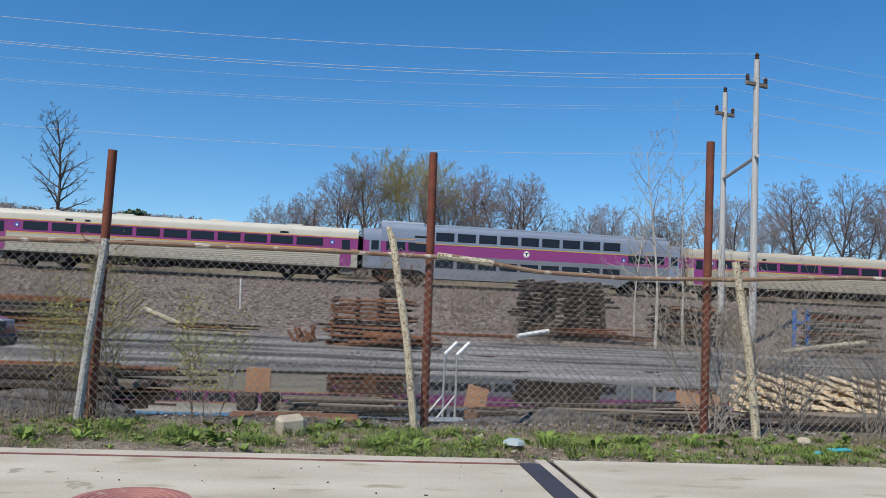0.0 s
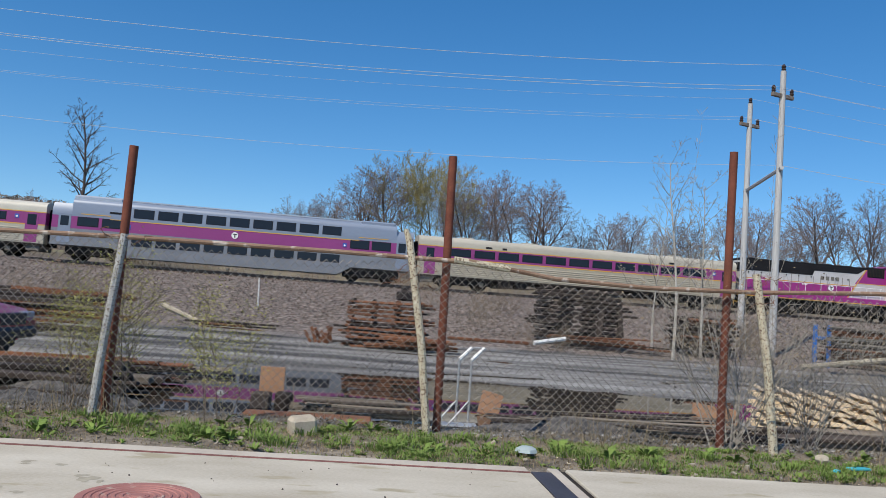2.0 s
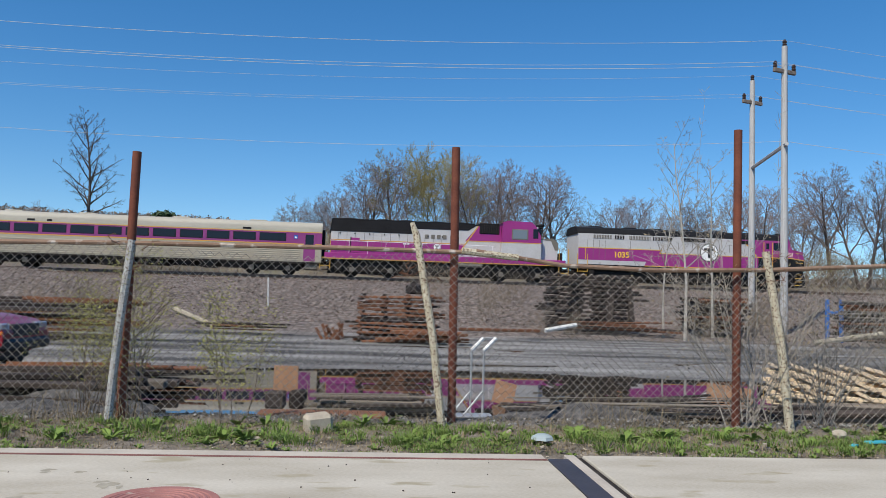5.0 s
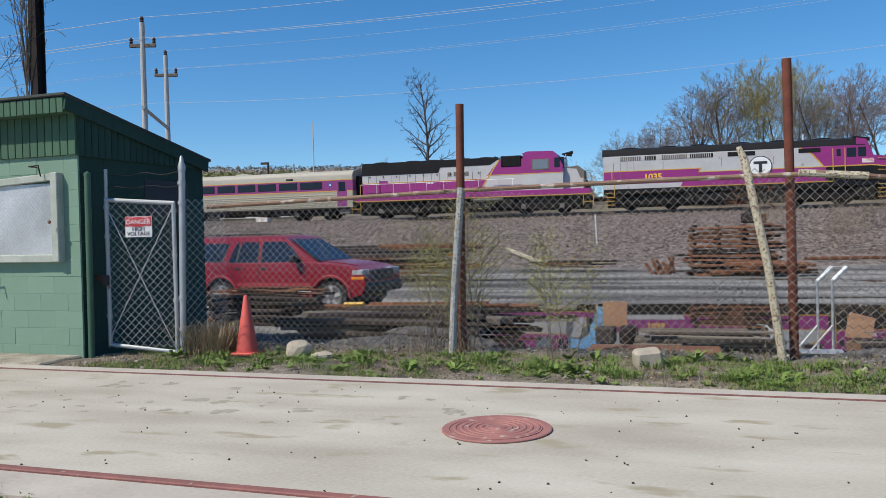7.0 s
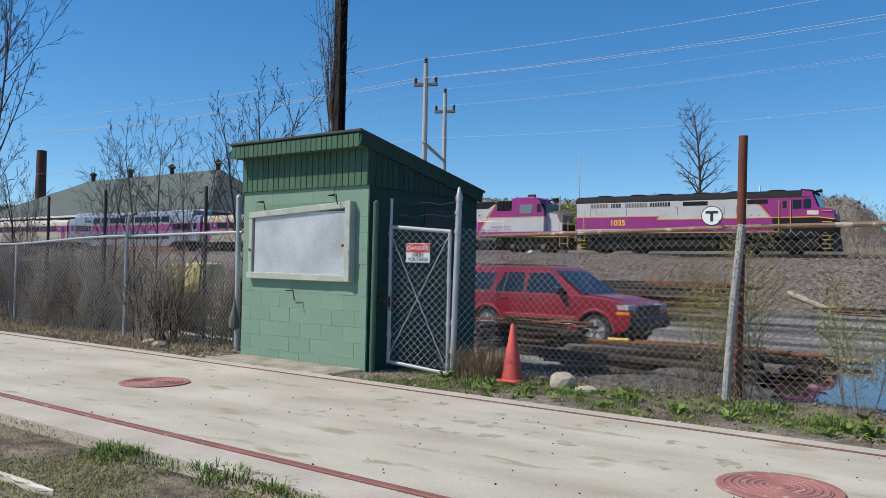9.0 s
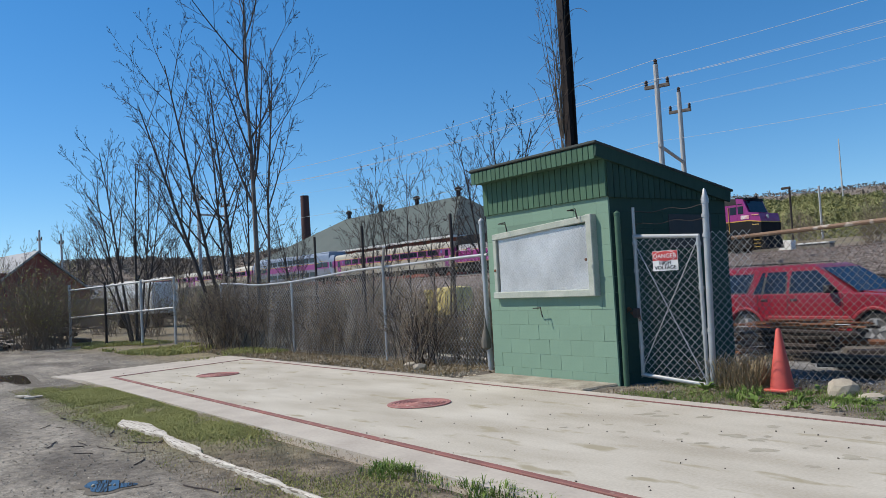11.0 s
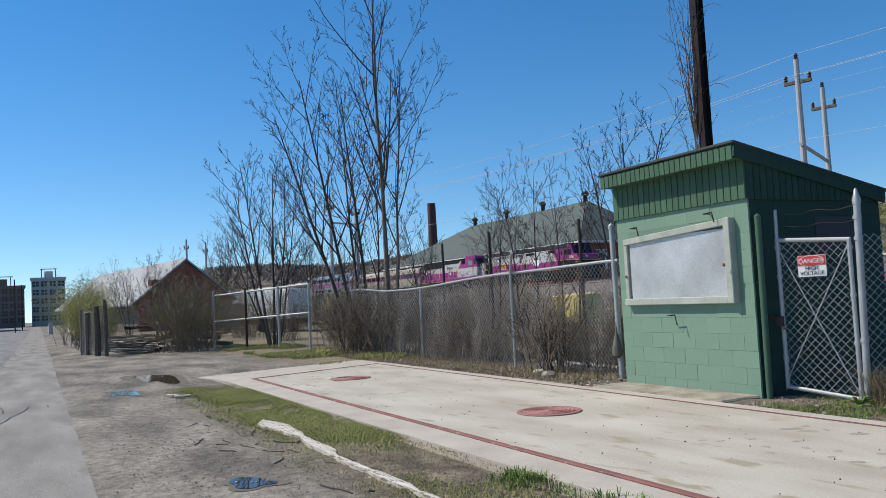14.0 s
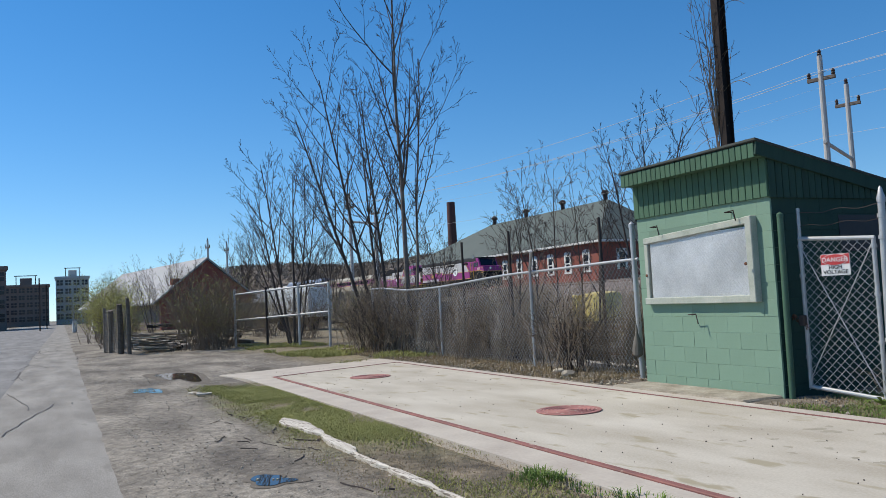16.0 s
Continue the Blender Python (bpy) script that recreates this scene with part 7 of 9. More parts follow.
def build_grass():
    rnd = random.Random(12)
    solid("weeds", weeds(random.Random(77), (-6.0, 9.5, 6.95, 8.4), 420, 0.075), GRASS, "low broad-leaved green weeds along the fence", "weeds", kind="stuff", smooth=0)
    solid("weeds", weeds(random.Random(78), (-6.0, 9.5, 7.2, 8.5), 40, 0.16), GRASS, "taller leafy green weeds at the fence foot", "weeds", kind="stuff", smooth=0)
    solid("grass", tufts(rnd, (-5.4, 9.5, 7.1, 8.3), 180, 0.06, 0.0045), GRASS, "fresh green grass tufts along the fence", "grass", kind="stuff", smooth=0)
    solid("grass", blades(rnd, (-6.6, 9.5, 6.9, 8.5), 27000, 0.024, 0.0035, clumpy(1.3, 0.46, 0.25, 3.3)), GRASS, "short green spring grass along the fence", "grass", kind="stuff", smooth=0)
    solid("dry_grass", blades(rnd, (-6.6, 9.5, 6.9, 9.0), 22000, 0.035, 0.003), STRAW, "dry straw and dead weeds along the fence", "grass", kind="stuff", smooth=0)
    solid("dry_grass", blades(rnd, (-6.0, 9.5, 8.1, 8.9), 420, 0.42, 0.0025, clumpy(0.9, 0.45, 0.3, 15.1)), STRAW, "tall dead weed stalks in the fence", "grass", kind="stuff", smooth=0)
    solid("dry_grass", blades(rnd, (-5.75, -5.2, 7.8, 8.5), 700, 0.4, 0.004), STRAW, "dry tuft beside the gate post", "grass", kind="stuff", smooth=0)
    tri = clumpy(0.9, 0.40, 0.30, 7.7, lambda x, y: smoothstep(1.9 + 0.02 * x, 2.5, y) * smoothstep(-15.2, -13.8, x))
    solid("grass", blades(rnd, (-15.2, 0.5, 1.9, 3.25), 26000, 0.02, 0.003, tri), VERGE_GRASS, "patchy green verge beside the scale pad", "grass", kind="stuff", smooth=0)
    solid("grass", blades(rnd, (-15.3, -6.5, 2.1, 3.15), 60000, 0.026, 0.004, clumpy(0.9, 0.30, 0.3, 4.4, lambda x, y: smoothstep(-6.5, -10.0, x) * smoothstep(-15.2, -14.0, x - 1.2 * (y - 2.6)) * smoothstep(2.1, 2.5, y))), VERGE_GRASS, "green verge at the end of the scale pad", "grass", kind="stuff", smooth=0)
    solid("grass", tufts(rnd, (-5.2, -2.6, 2.95, 3.25), 26, 0.05, 0.004), GRASS, "taller grass tufts on the verge", "grass", kind="stuff", smooth=0)
    solid("dry_grass", blades(rnd, (-15.2, 0.5, 1.9, 3.3), 22000, 0.016, 0.0025), STRAW, "dead grass on the verge", "grass", kind="stuff", smooth=0)
    solid("dry_grass", blades(rnd, (-23, -9.9, 6.95, 8.4), 16000, 0.05, 0.005), STRAW, "dry weeds and leaf litter along the fence", "grass", kind="stuff", smooth=0)
    solid("grass", blades(rnd, (-31, -17.6, 5.6, 8.2), 14000, 0.09, 0.008, clumpy(0.5, 0.42, 0.2, 2.2)), VERGE_GRASS, "rough grass by the fence corner", "grass", kind="stuff", smooth=0)
    # litter of pebbles, leaves and clods
    s = Shape()
    for k in range(2400):
        if k < 240:
            x, y = rnd.uniform(-6.5, 9), rnd.uniform(6.85, 9.4)
        elif k < 600 or k > 1600:
            x, y = rnd.uniform(-22, -9.6), rnd.uniform(6.95, 8.3)
        else:
            x, y = rnd.uniform(-18, 0), rnd.uniform(0.5, 3.2)
        z = max(-0.28, ground_z(x, y))
        r = 0.008 + 0.022 * rnd.random() ** 3 if k < 600 or k > 1600 else rnd.uniform(0.003, 0.008)
        s.at(pose(x, y, z + r * 0.3, rnd.uniform(0, 360), rnd.uniform(0, 360), 0)).box(-r, r, -r * 0.8, r * 0.8, -r * 0.5, r * 0.5, r * 0.3)
    s.at(Matrix())
    solid("pebbles", s, STONE, "scattered pebbles and pale litter", "pebbles", kind="stuff", smooth=0)
    s = Shape()
    for k in range(220):
        x, y = rnd.uniform(-17, 1.2), rnd.uniform(3.7, 6.5)
        r = rnd.uniform(0.003, 0.007)
        s.at(pose(x, y, SLAB_Z + r * 0.4, rnd.uniform(0, 360), rnd.uniform(0, 360), 0)).box(-r, r, -r * 0.8, r * 0.8, -r * 0.5, r * 0.5)
    s.at(Matrix())
    solid("pebbles", s, DARK_IRON, "small dark crumbs on the concrete", "pebbles", kind="stuff", smooth=0)


# ---- poles and wires ----
POLE_B, POLE_A, POLE_C, POLE_D = Vector((19.6, 37.15, 0)), Vector((20.9, 43.2, 0)), Vector((-29.2, 36.8, 0)), Vector((-32.5, 43.1, 0))
TOPS = {}


def utility_pole(key, base, top, r=0.17, arm=True):
    z = ground_z(base.x, base.y) - 0.5
    t = thing("utility_pole", "weathered grey timber utility pole with insulators", "utility pole", group="utility poles")
    part("pole", Shape().tube([(base.x, base.y, z), (base.x, base.y, top)], [r * 1.1, r * 0.8], 10), POLE_WOOD, t)
    part("insulator", Shape().lathe([(0.07, 0), (0.12, 0.08), (0.08, 0.14), (0.12, 0.22), (0.05, 0.34)], 8), INSULATOR, t, "", pose(base.x, base.y, top))
    if arm:
        part("crossarm", Shape().box(-0.72, 0.72, -0.08, 0.08, -0.1, 0.1, 0.02), BARK, t, "", pose(base.x, base.y, top - 1.25, 0, 0, 20))
        for s in (-0.62, 0.62):
            m = pose(base.x, base.y, top - 1.15, 0, 0, 20) @ pose(s, 0, 0)
            part("insulator", Shape().lathe([(0.07, 0), (0.11, 0.08), (0.08, 0.14), (0.11, 0.22), (0.05, 0.34)], 8), INSULATOR, t, "", m)
    TOPS[key] = [Vector((base.x, base.y, top + 0.3)), Vector((base.x - 0.58, base.y - 0.2, top - 0.85)), Vector((base.x + 0.58, base.y + 0.2, top - 0.85))]
    return t


def wire(a, b, sag, r=0.009, name="overhead_wire"):
    n = 24
    pts = []
    for i in range(n + 1):
        u = i / n
        p = a.lerp(b, u)
        p.z -= sag * 4 * u * (1 - u)
        pts.append(p)
    solid(name, Shape().tube(pts, r, 4, False), CABLE, "thin bright overhead wire", "wire", group="overhead wires")


def build_poles():
    utility_pole("B", POLE_B, 14.1)
    utility_pole("A", POLE_A, 14.1)
    utility_pole("C", POLE_C, 13.3)
    utility_pole("D", POLE_D, 13.1)
    for p, q, z in ((POLE_B, POLE_A, 9.2), (POLE_C, POLE_D, 8.6)):
        d = (q - p).normalized()
        solid("pole_brace", Shape().tube([p + Vector((0, 0, z)) - d * 0.4, q + Vector((0, 0, z - 0.1)) + d * 0.4], 0.1, 6), POLE_WOOD, "timber brace between two poles", "brace", group="pole braces")
    for az, d, top, key in ((71.0, 88, 13.2, "E"), (69.2, 91, 12.8, "F"), (80.85, 140, 13.4, "G"), (79.59, 145, 13.2, "H"), (84.6, 210, 13.0, "I"), (83.6, 214, 13.0, "J")):
        utility_pole(key, polar(az, d), top, 0.2)
    e, f = polar(71.0, 88), polar(69.2, 91)
    solid("pole_brace", Shape().tube([e + Vector((0, 0, 10.4)), f + Vector((0, 0, 10.4))], 0.12, 6), POLE_WOOD, "timber brace between two poles", "brace", group="pole braces")
    for k in range(3):
        wire(TOPS["C"][k], TOPS["B"][k], 0.85, 0.011)
        wire(TOPS["D"][k], TOPS["A"][k], 0.85, 0.006)
        wire(TOPS["C"][k], TOPS["E"][k], 1.0, 0.016)
        wire(TOPS["D"][k], TOPS["F"][k], 1.0, 0.005)
        wire(TOPS["B"][k], TOPS["B"][k] + Vector((55, 3, -0.5)), 1.1, 0.007)
        wire(TOPS["A"][k], TOPS["A"][k] + Vector((55, 3, -0.5)), 1.1, 0.007)
    b, c = POLE_B + Vector((0, 0, 9.4)), POLE_C + Vector((0, 0, 8.9))
    wire(c, b, 0.9, 0.009)
    wire(b, b + Vector((55, 3, -0.5)), 1.0, 0.012)
    wire(c, polar(71, 88, 9.0), 0.9, 0.012)
    # far radio mast and lamp posts over the trees
    p = polar(27.4, 330)
    solid("radio_mast", Shape().tube([p, p + Vector((0, 0, 48))], [0.45, 0.2], 4), POLE_WOOD, "thin distant radio mast", "mast")
    for az, d, h in ((28.75, 91.3, 9.6), (30.5, 92.8, 9.8)):
        p = polar(az, d)
        t = thing("street_lamp", "tall dark street lamp beyond the tracks", "street lamp", Matrix.Translation(p))
        part("pole", Shape().tube([(0, 0, 0), (0, 0, h)], 0.11, 6), DARK_IRON if az > 30 else POLE_WOOD, t)
        if az > 30:
            part("lamp_head", Shape().box(-0.9, 0.1, -0.15, 0.15, h - 0.1, h + 0.15, 0.04), DARK_IRON, t)
    # dark steel column with vines behind the shed
    t = thing("steel_column", "tall dark rusty steel beam column wrapped in vines", "column", pose(-10.16, 10.34, -0.3))
    s = Shape().box(-0.075, 0.075, -0.09, -0.076, 0, 6.85).box(-0.075, 0.075, 0.076, 0.09, 0, 6.85).box(-0.008, 0.008, -0.076, 0.076, 0, 6.85)
    part("beam", s, DARK_RUST, t, smooth=0)
    rnd = random.Random(17)
    v = Shape()
    for k in range(16):
        p = Vector((-0.10 + rnd.uniform(-0.05, 0.03), -0.10, rnd.uniform(2.5, 4.6)))
        grow(v, rnd, p, Vector((rnd.uniform(-0.15, 0.05), 0, 1)), rnd.uniform(1.8, 3.2), 0.010, 3, (0, 2, 4, 9), 0.03, 0.06, (25, 60), (0.08, 0.18), 0.0035)
    for k in range(6):
        p = Vector((0, 0, rnd.uniform(3.5, 6.5)))
        pts = [p]
        d = Vector((rnd.choice((-1, -0.8, 0.6)), 0, 0.4))
        for i in range(7):
            p = p + d * 0.14
            d = d + Vector((0, 0, -0.15))
            pts.append(p)
        v.tube(pts, 0.005, 3, False)
    part("vine", v, STEM, t, smooth=0)


DARK_RUST = mat("dark_rusty_steel", (0.035, 0.025, 0.022), (0.016, 0.013, 0.012), 0.8, scale=4, fine=40, bump=0.3, spec=0.2)


# ---- the parked car ----
def build_suv():
    t = thing("suv", "parked dark red four-door sport utility vehicle", "car", pose(-9.95, 15.85, -0.29, 0, 0, -3))
    # x forward, rear wheel at 0, front wheel at 2.72
    hw = 0.86

    def arch(cx, r=0.42, n=9):
        return [(cx + r * math.cos(math.pi - math.pi * i / n), 0.34 + r * math.sin(math.pi * i / n)) for i in range(n + 1)]
    low = [(-0.95, 0.42), (-0.42, 0.34)] + arch(0) + [(0.42, 0.34), (2.30, 0.34)] + arch(2.72) + [(3.14, 0.36), (3.40, 0.40), (3.50, 0.55), (3.50, 0.76), (3.42, 0.90), (3.26, 0.97), (2.9, 1.03), (2.2, 1.09), (-0.93, 1.08), (-1.0, 0.8)]
    s = Shape()
    s.prism(low, -hw, hw)
    me = s.mesh("body", CAR_RED, 30)
    bm = bmesh.new()
    bm.from_mesh(me)
    edges = [e for e in bm.edges if abs(abs(e.verts[0].co.y) - hw) < 1e-4 and abs(e.verts[0].co.y - e.verts[1].co.y) < 1e-4 and min(e.verts[0].co.z, e.verts[1].co.z) > 0.75]
    bmesh.ops.bevel(bm, geom=edges, offset=0.07, segments=3, profile=0.6, affect="EDGES", clamp_overlap=True)
    bm.to_mesh(me)
    bm.free()
    me.set_sharp_from_angle(angle=radians(35))
    body = part("body", me, CAR_RED, t)
    part("hood_bulge", Shape().prism([(2.2, 1.05), (3.3, 0.93), (3.2, 1.0), (2.9, 1.055), (2.2, 1.115)], -0.6, 0.6), CAR_RED, body)
    # cabin with sloping pillars
    roofw = hw - 0.16
    v = [(-0.95, -hw + 0.02, 1.06), (2.40, -hw + 0.02, 1.06), (2.40, hw - 0.02, 1.06), (-0.95, hw - 0.02, 1.06),
         (-0.78, -roofw, 1.58), (1.60, -roofw, 1.58), (1.60, roofw, 1.58), (-0.78, roofw, 1.56),
         (-0.66, -roofw + 0.1, 1.65), (1.42, -roofw + 0.1, 1.65), (1.42, roofw - 0.1, 1.65), (-0.66, roofw - 0.1, 1.65)]
    f = [(0, 1, 5, 4), (1, 2, 6, 5), (2, 3, 7, 6), (3, 0, 4, 7), (4, 5, 9, 8), (5, 6, 10, 9), (6, 7, 11, 10), (7, 4, 8, 11), (8, 9, 10, 11)]
    part("cabin", Shape().add(v, f), CAR_RED, t)

    def on_side(x, z, s, off=0.008):
        u = (z - 1.06) / 0.5
        y = (hw - 0.02) + (roofw - hw + 0.02) * u + off
        return (x, -s * y, z)

    def side_glass(pts, name="window"):
        for s_ in (1, -1):
            q = [on_side(x, z, s_) for x, z in pts]
            fr = [on_side(x, z, s_, 0.004) for x, z in [(px + (0.03 if px > sum(p[0] for p in pts) / len(pts) else -0.03), pz + (0.025 if pz > 1.3 else -0.025)) for px, pz in pts]]
            idx = tuple(range(len(q))) if s_ == 1 else tuple(reversed(range(len(q))))
            w = part(name, Shape().add(q, [idx]), DARK_GLASS, t)
            part("window_trim", Shape().add(fr, [idx]), BLACK_PLASTIC, w)
    side_glass([(1.04, 1.10), (2.06, 1.10), (1.58, 1.52), (1.04, 1.52)])
    side_glass([(0.44, 1.10), (0.93, 1.10), (0.93, 1.52), (0.50, 1.52)])
    side_glass([(0.20, 1.10), (0.38, 1.10), (0.44, 1.52), (0.38, 1.52)])
    side_glass([(-0.88, 1.12), (0.02, 1.12), (0.18, 1.50), (-0.74, 1.50)])
    ws = Shape().add([(2.39, -0.74, 1.09), (2.39, 0.74, 1.09), (1.64, 0.62, 1.555), (1.64, -0.62, 1.555)], [(0, 1, 2, 3)])
    for i in range(len(ws.v)):
        ws.v[i] = (ws.v[i][0] + 0.012, ws.v[i][1], ws.v[i][2] + 0.012)
    part("windscreen", ws, DARK_GLASS, t)
    for s_ in (-1, 1):
        part("roof_rail", Shape().tube([(-0.6, s_ * 0.6, 1.63), (-0.5, s_ * 0.6, 1.69), (1.15, s_ * 0.6, 1.69), (1.22, s_ * 0.6, 1.63)], 0.014, 6), BLACK_PLASTIC, t)
        part("mirror", Shape().box(1.86, 1.99, s_ * (hw + 0.1) - 0.09, s_ * (hw + 0.1) + 0.09, 1.08, 1.24, 0.03), BLACK_PLASTIC, t)
        part("side_moulding", Shape().box(0.45, 2.28, s_ * hw - 0.02, s_ * hw + 0.02, 0.56, 0.64, 0.01), CAR_RED_LOW, t)
        part("rocker_line", Shape().box(0.45, 2.28, s_ * hw - 0.008, s_ * hw + 0.012, 0.47, 0.50), LOGO_WHITE, t)
        for x in (0.98, 2.13, 0.30):
            part("door_seam", Shape().box(x, x + 0.012, s_ * hw - 0.004, s_ * hw + 0.003, 0.45, 1.07), BLACK_PLASTIC, t)
        for x in (1.04, 0.38):
            part("door_handle", Shape().box(x, x + 0.16, s_ * hw - 0.01, s_ * hw + 0.025, 0.93, 0.98, 0.01), BLACK_PLASTIC, t)
        for cx in (0, 2.72):
            ring = [(cx + 0.45 * math.cos(a), s_ * (hw + 0.008), 0.34 + 0.45 * math.sin(a)) for a in [math.pi * i / 10 for i in range(11)]]
            part("arch_flare", Shape().tube(ring, 0.035, 6, False), CAR_RED_LOW, t)
            wh = part("wheel", Shape().lathe([(0.24, -0.11), (0.33, -0.11), (0.36, -0.08), (0.36, 0.08), (0.33, 0.11), (0.24, 0.11)], 28, "y"), TYRE, t, "", pose(cx, s_ * (hw - 0.13), 0.36, 0, 0, 0 if s_ < 0 else 180))
            part("rim", Shape().lathe([(0.245, 0.02), (0.245, 0.118), (0.22, 0.124), (0.20, 0.114), (0.08, 0.116), (0.06, 0.135), (0.01, 0.135)], 20, "y"), ALLOY_DULL, wh)
            for q in range(5):
                part("spoke", Shape().box(-0.04, 0.04, -0.128, -0.10, 0.05, 0.215, 0.008), ALLOY, wh, "", pose(0, 0, 0, 0, 72 * q, 0))
        part("headlight", Shape().box(3.26, 3.485, s_ * 0.62 - 0.2 * (s_ > 0) - 0.02, s_ * 0.62 + 0.22 * (s_ > 0) + 0.02, 0.80, 0.92, 0.02), LAMP_GLASS, t)
        part("headlight", Shape().box(3.20, 3.47, s_ * (hw - 0.12) - 0.125, s_ * (hw - 0.12) + 0.125, 0.80, 0.92, 0.02), LAMP_GLASS, t)
        part("indicator", Shape().box(3.18, 3.49, s_ * (hw - 0.12) - 0.128, s_ * (hw - 0.12) + 0.128, 0.70, 0.785, 0.02), AMBER, t)
        part("inner_arch", Shape().lathe([(0.41, -0.2), (0.41, 0.14)], 20, "y"), BLACK_PLASTIC, t, "", pose(2.72, s_ * (hw - 0.25), 0.35))
        part("inner_arch", Shape().lathe([(0.41, -0.2), (0.41, 0.14)], 20, "y"), BLACK_PLASTIC, t, "", pose(0, s_ * (hw - 0.25), 0.35))
        part("tail_light", Shape().box(-1.01, -0.9, s_ * (hw - 0.1) - 0.11, s_ * (hw - 0.1) + 0.11, 0.75, 1.0, 0.02), SIGN_RED, t)
    part("grille", Shape().box(3.4, 3.505, -0.5, 0.5, 0.66, 0.9, 0.02), BLACK_PLASTIC, t)
    part("front_bumper", Shape().box(3.33, 3.58, -0.84, 0.84, 0.42, 0.64, 0.06), BLACK_PLASTIC, t)
    part("rear_bumper", Shape().box(-1.1, -0.9, -0.82, 0.82, 0.42, 0.62, 0.05), BLACK_PLASTIC, t)
    part("underbody", Shape().box(-0.8, 3.3, -0.6, 0.6, 0.24, 0.42, 0.05), BLACK_PLASTIC, t)


# ---- things in the yard ----
def build_cone():
    t = thing("traffic_cone", "faded orange plastic traffic cone standing by the fence", "traffic cone", pose(-4.98, 8.05, -0.02))
    part("base", Shape().box(-0.145, 0.145, -0.145, 0.145, 0, 0.03, 0.012), CONE_RED, t)
    part("cone", Shape().lathe([(0.128, 0.03), (0.125, 0.05), (0.026, 0.66), (0.018, 0.675)], 24), CONE_RED, t)


def beams(t, rnd, n, x0, x1, y0, y1, z0, z1, size, mats, lean=6, name="beam"):
    for k in range(n):
        ln = (x1 - x0) * rnd.uniform(0.45, 1.0)
        x = rnd.uniform(x0, x1 - ln)
        w, h = size * rnd.uniform(0.6, 1.3), size * rnd.uniform(0.5, 1.1)
        z = z0 + (z1 - z0) * (k / max(1, n - 1))
        part(name, Shape().box(0, ln, -w, w, 0, h, 0.01), rnd.choice(mats), t, "", pose(x, rnd.uniform(y0, y1), z, rnd.uniform(-8, 8), rnd.uniform(-1.5, 1.5), rnd.uniform(-lean, lean)))


def pile(label, seed, base, n, box, size, mats, lean=6, category="scrap pile", name="scrap_pile"):
    t = thing(name, label, category, Matrix.Translation(Vector(base)))
    beams(t, random.Random(seed), n, *box, size, mats, lean)
    return t


def crossed_stack(label, seed, base, w, d, layers, size, mats, gap=0.05, name="scrap_stack"):
    """Layers of bars laid alternately along and across."""
    rnd = random.Random(seed)
    t = thing(name, label, "stack", Matrix.Translation(Vector(base)))
    z = 0.0
    for k in range(layers):
        h = size
        if k % 2 == 0:
            for i in range(3):
                ln = w * rnd.uniform(0.62, 1.12)
                part("bar", Shape().box(-ln / 2, ln / 2, -size, size, 0, h, 0.01), rnd.choice(mats), t, "", pose(rnd.uniform(-0.12, 0.12) * w, -d / 2 + d * i / 2, z, rnd.uniform(-6, 6), rnd.uniform(-2.2, 2.2), rnd.uniform(-7, 7)))
        else:
            for i in range(4):
                part("bar", Shape().box(-size, size, -d / 2, d / 2, 0, h, 0.01), rnd.choice(mats), t, "", pose(-w * 0.42 + w * 0.28 * i + rnd.uniform(-0.1, 0.1), 0, z, 0, 0, rnd.uniform(-4, 4)))
        z += h + 0.004
    return t


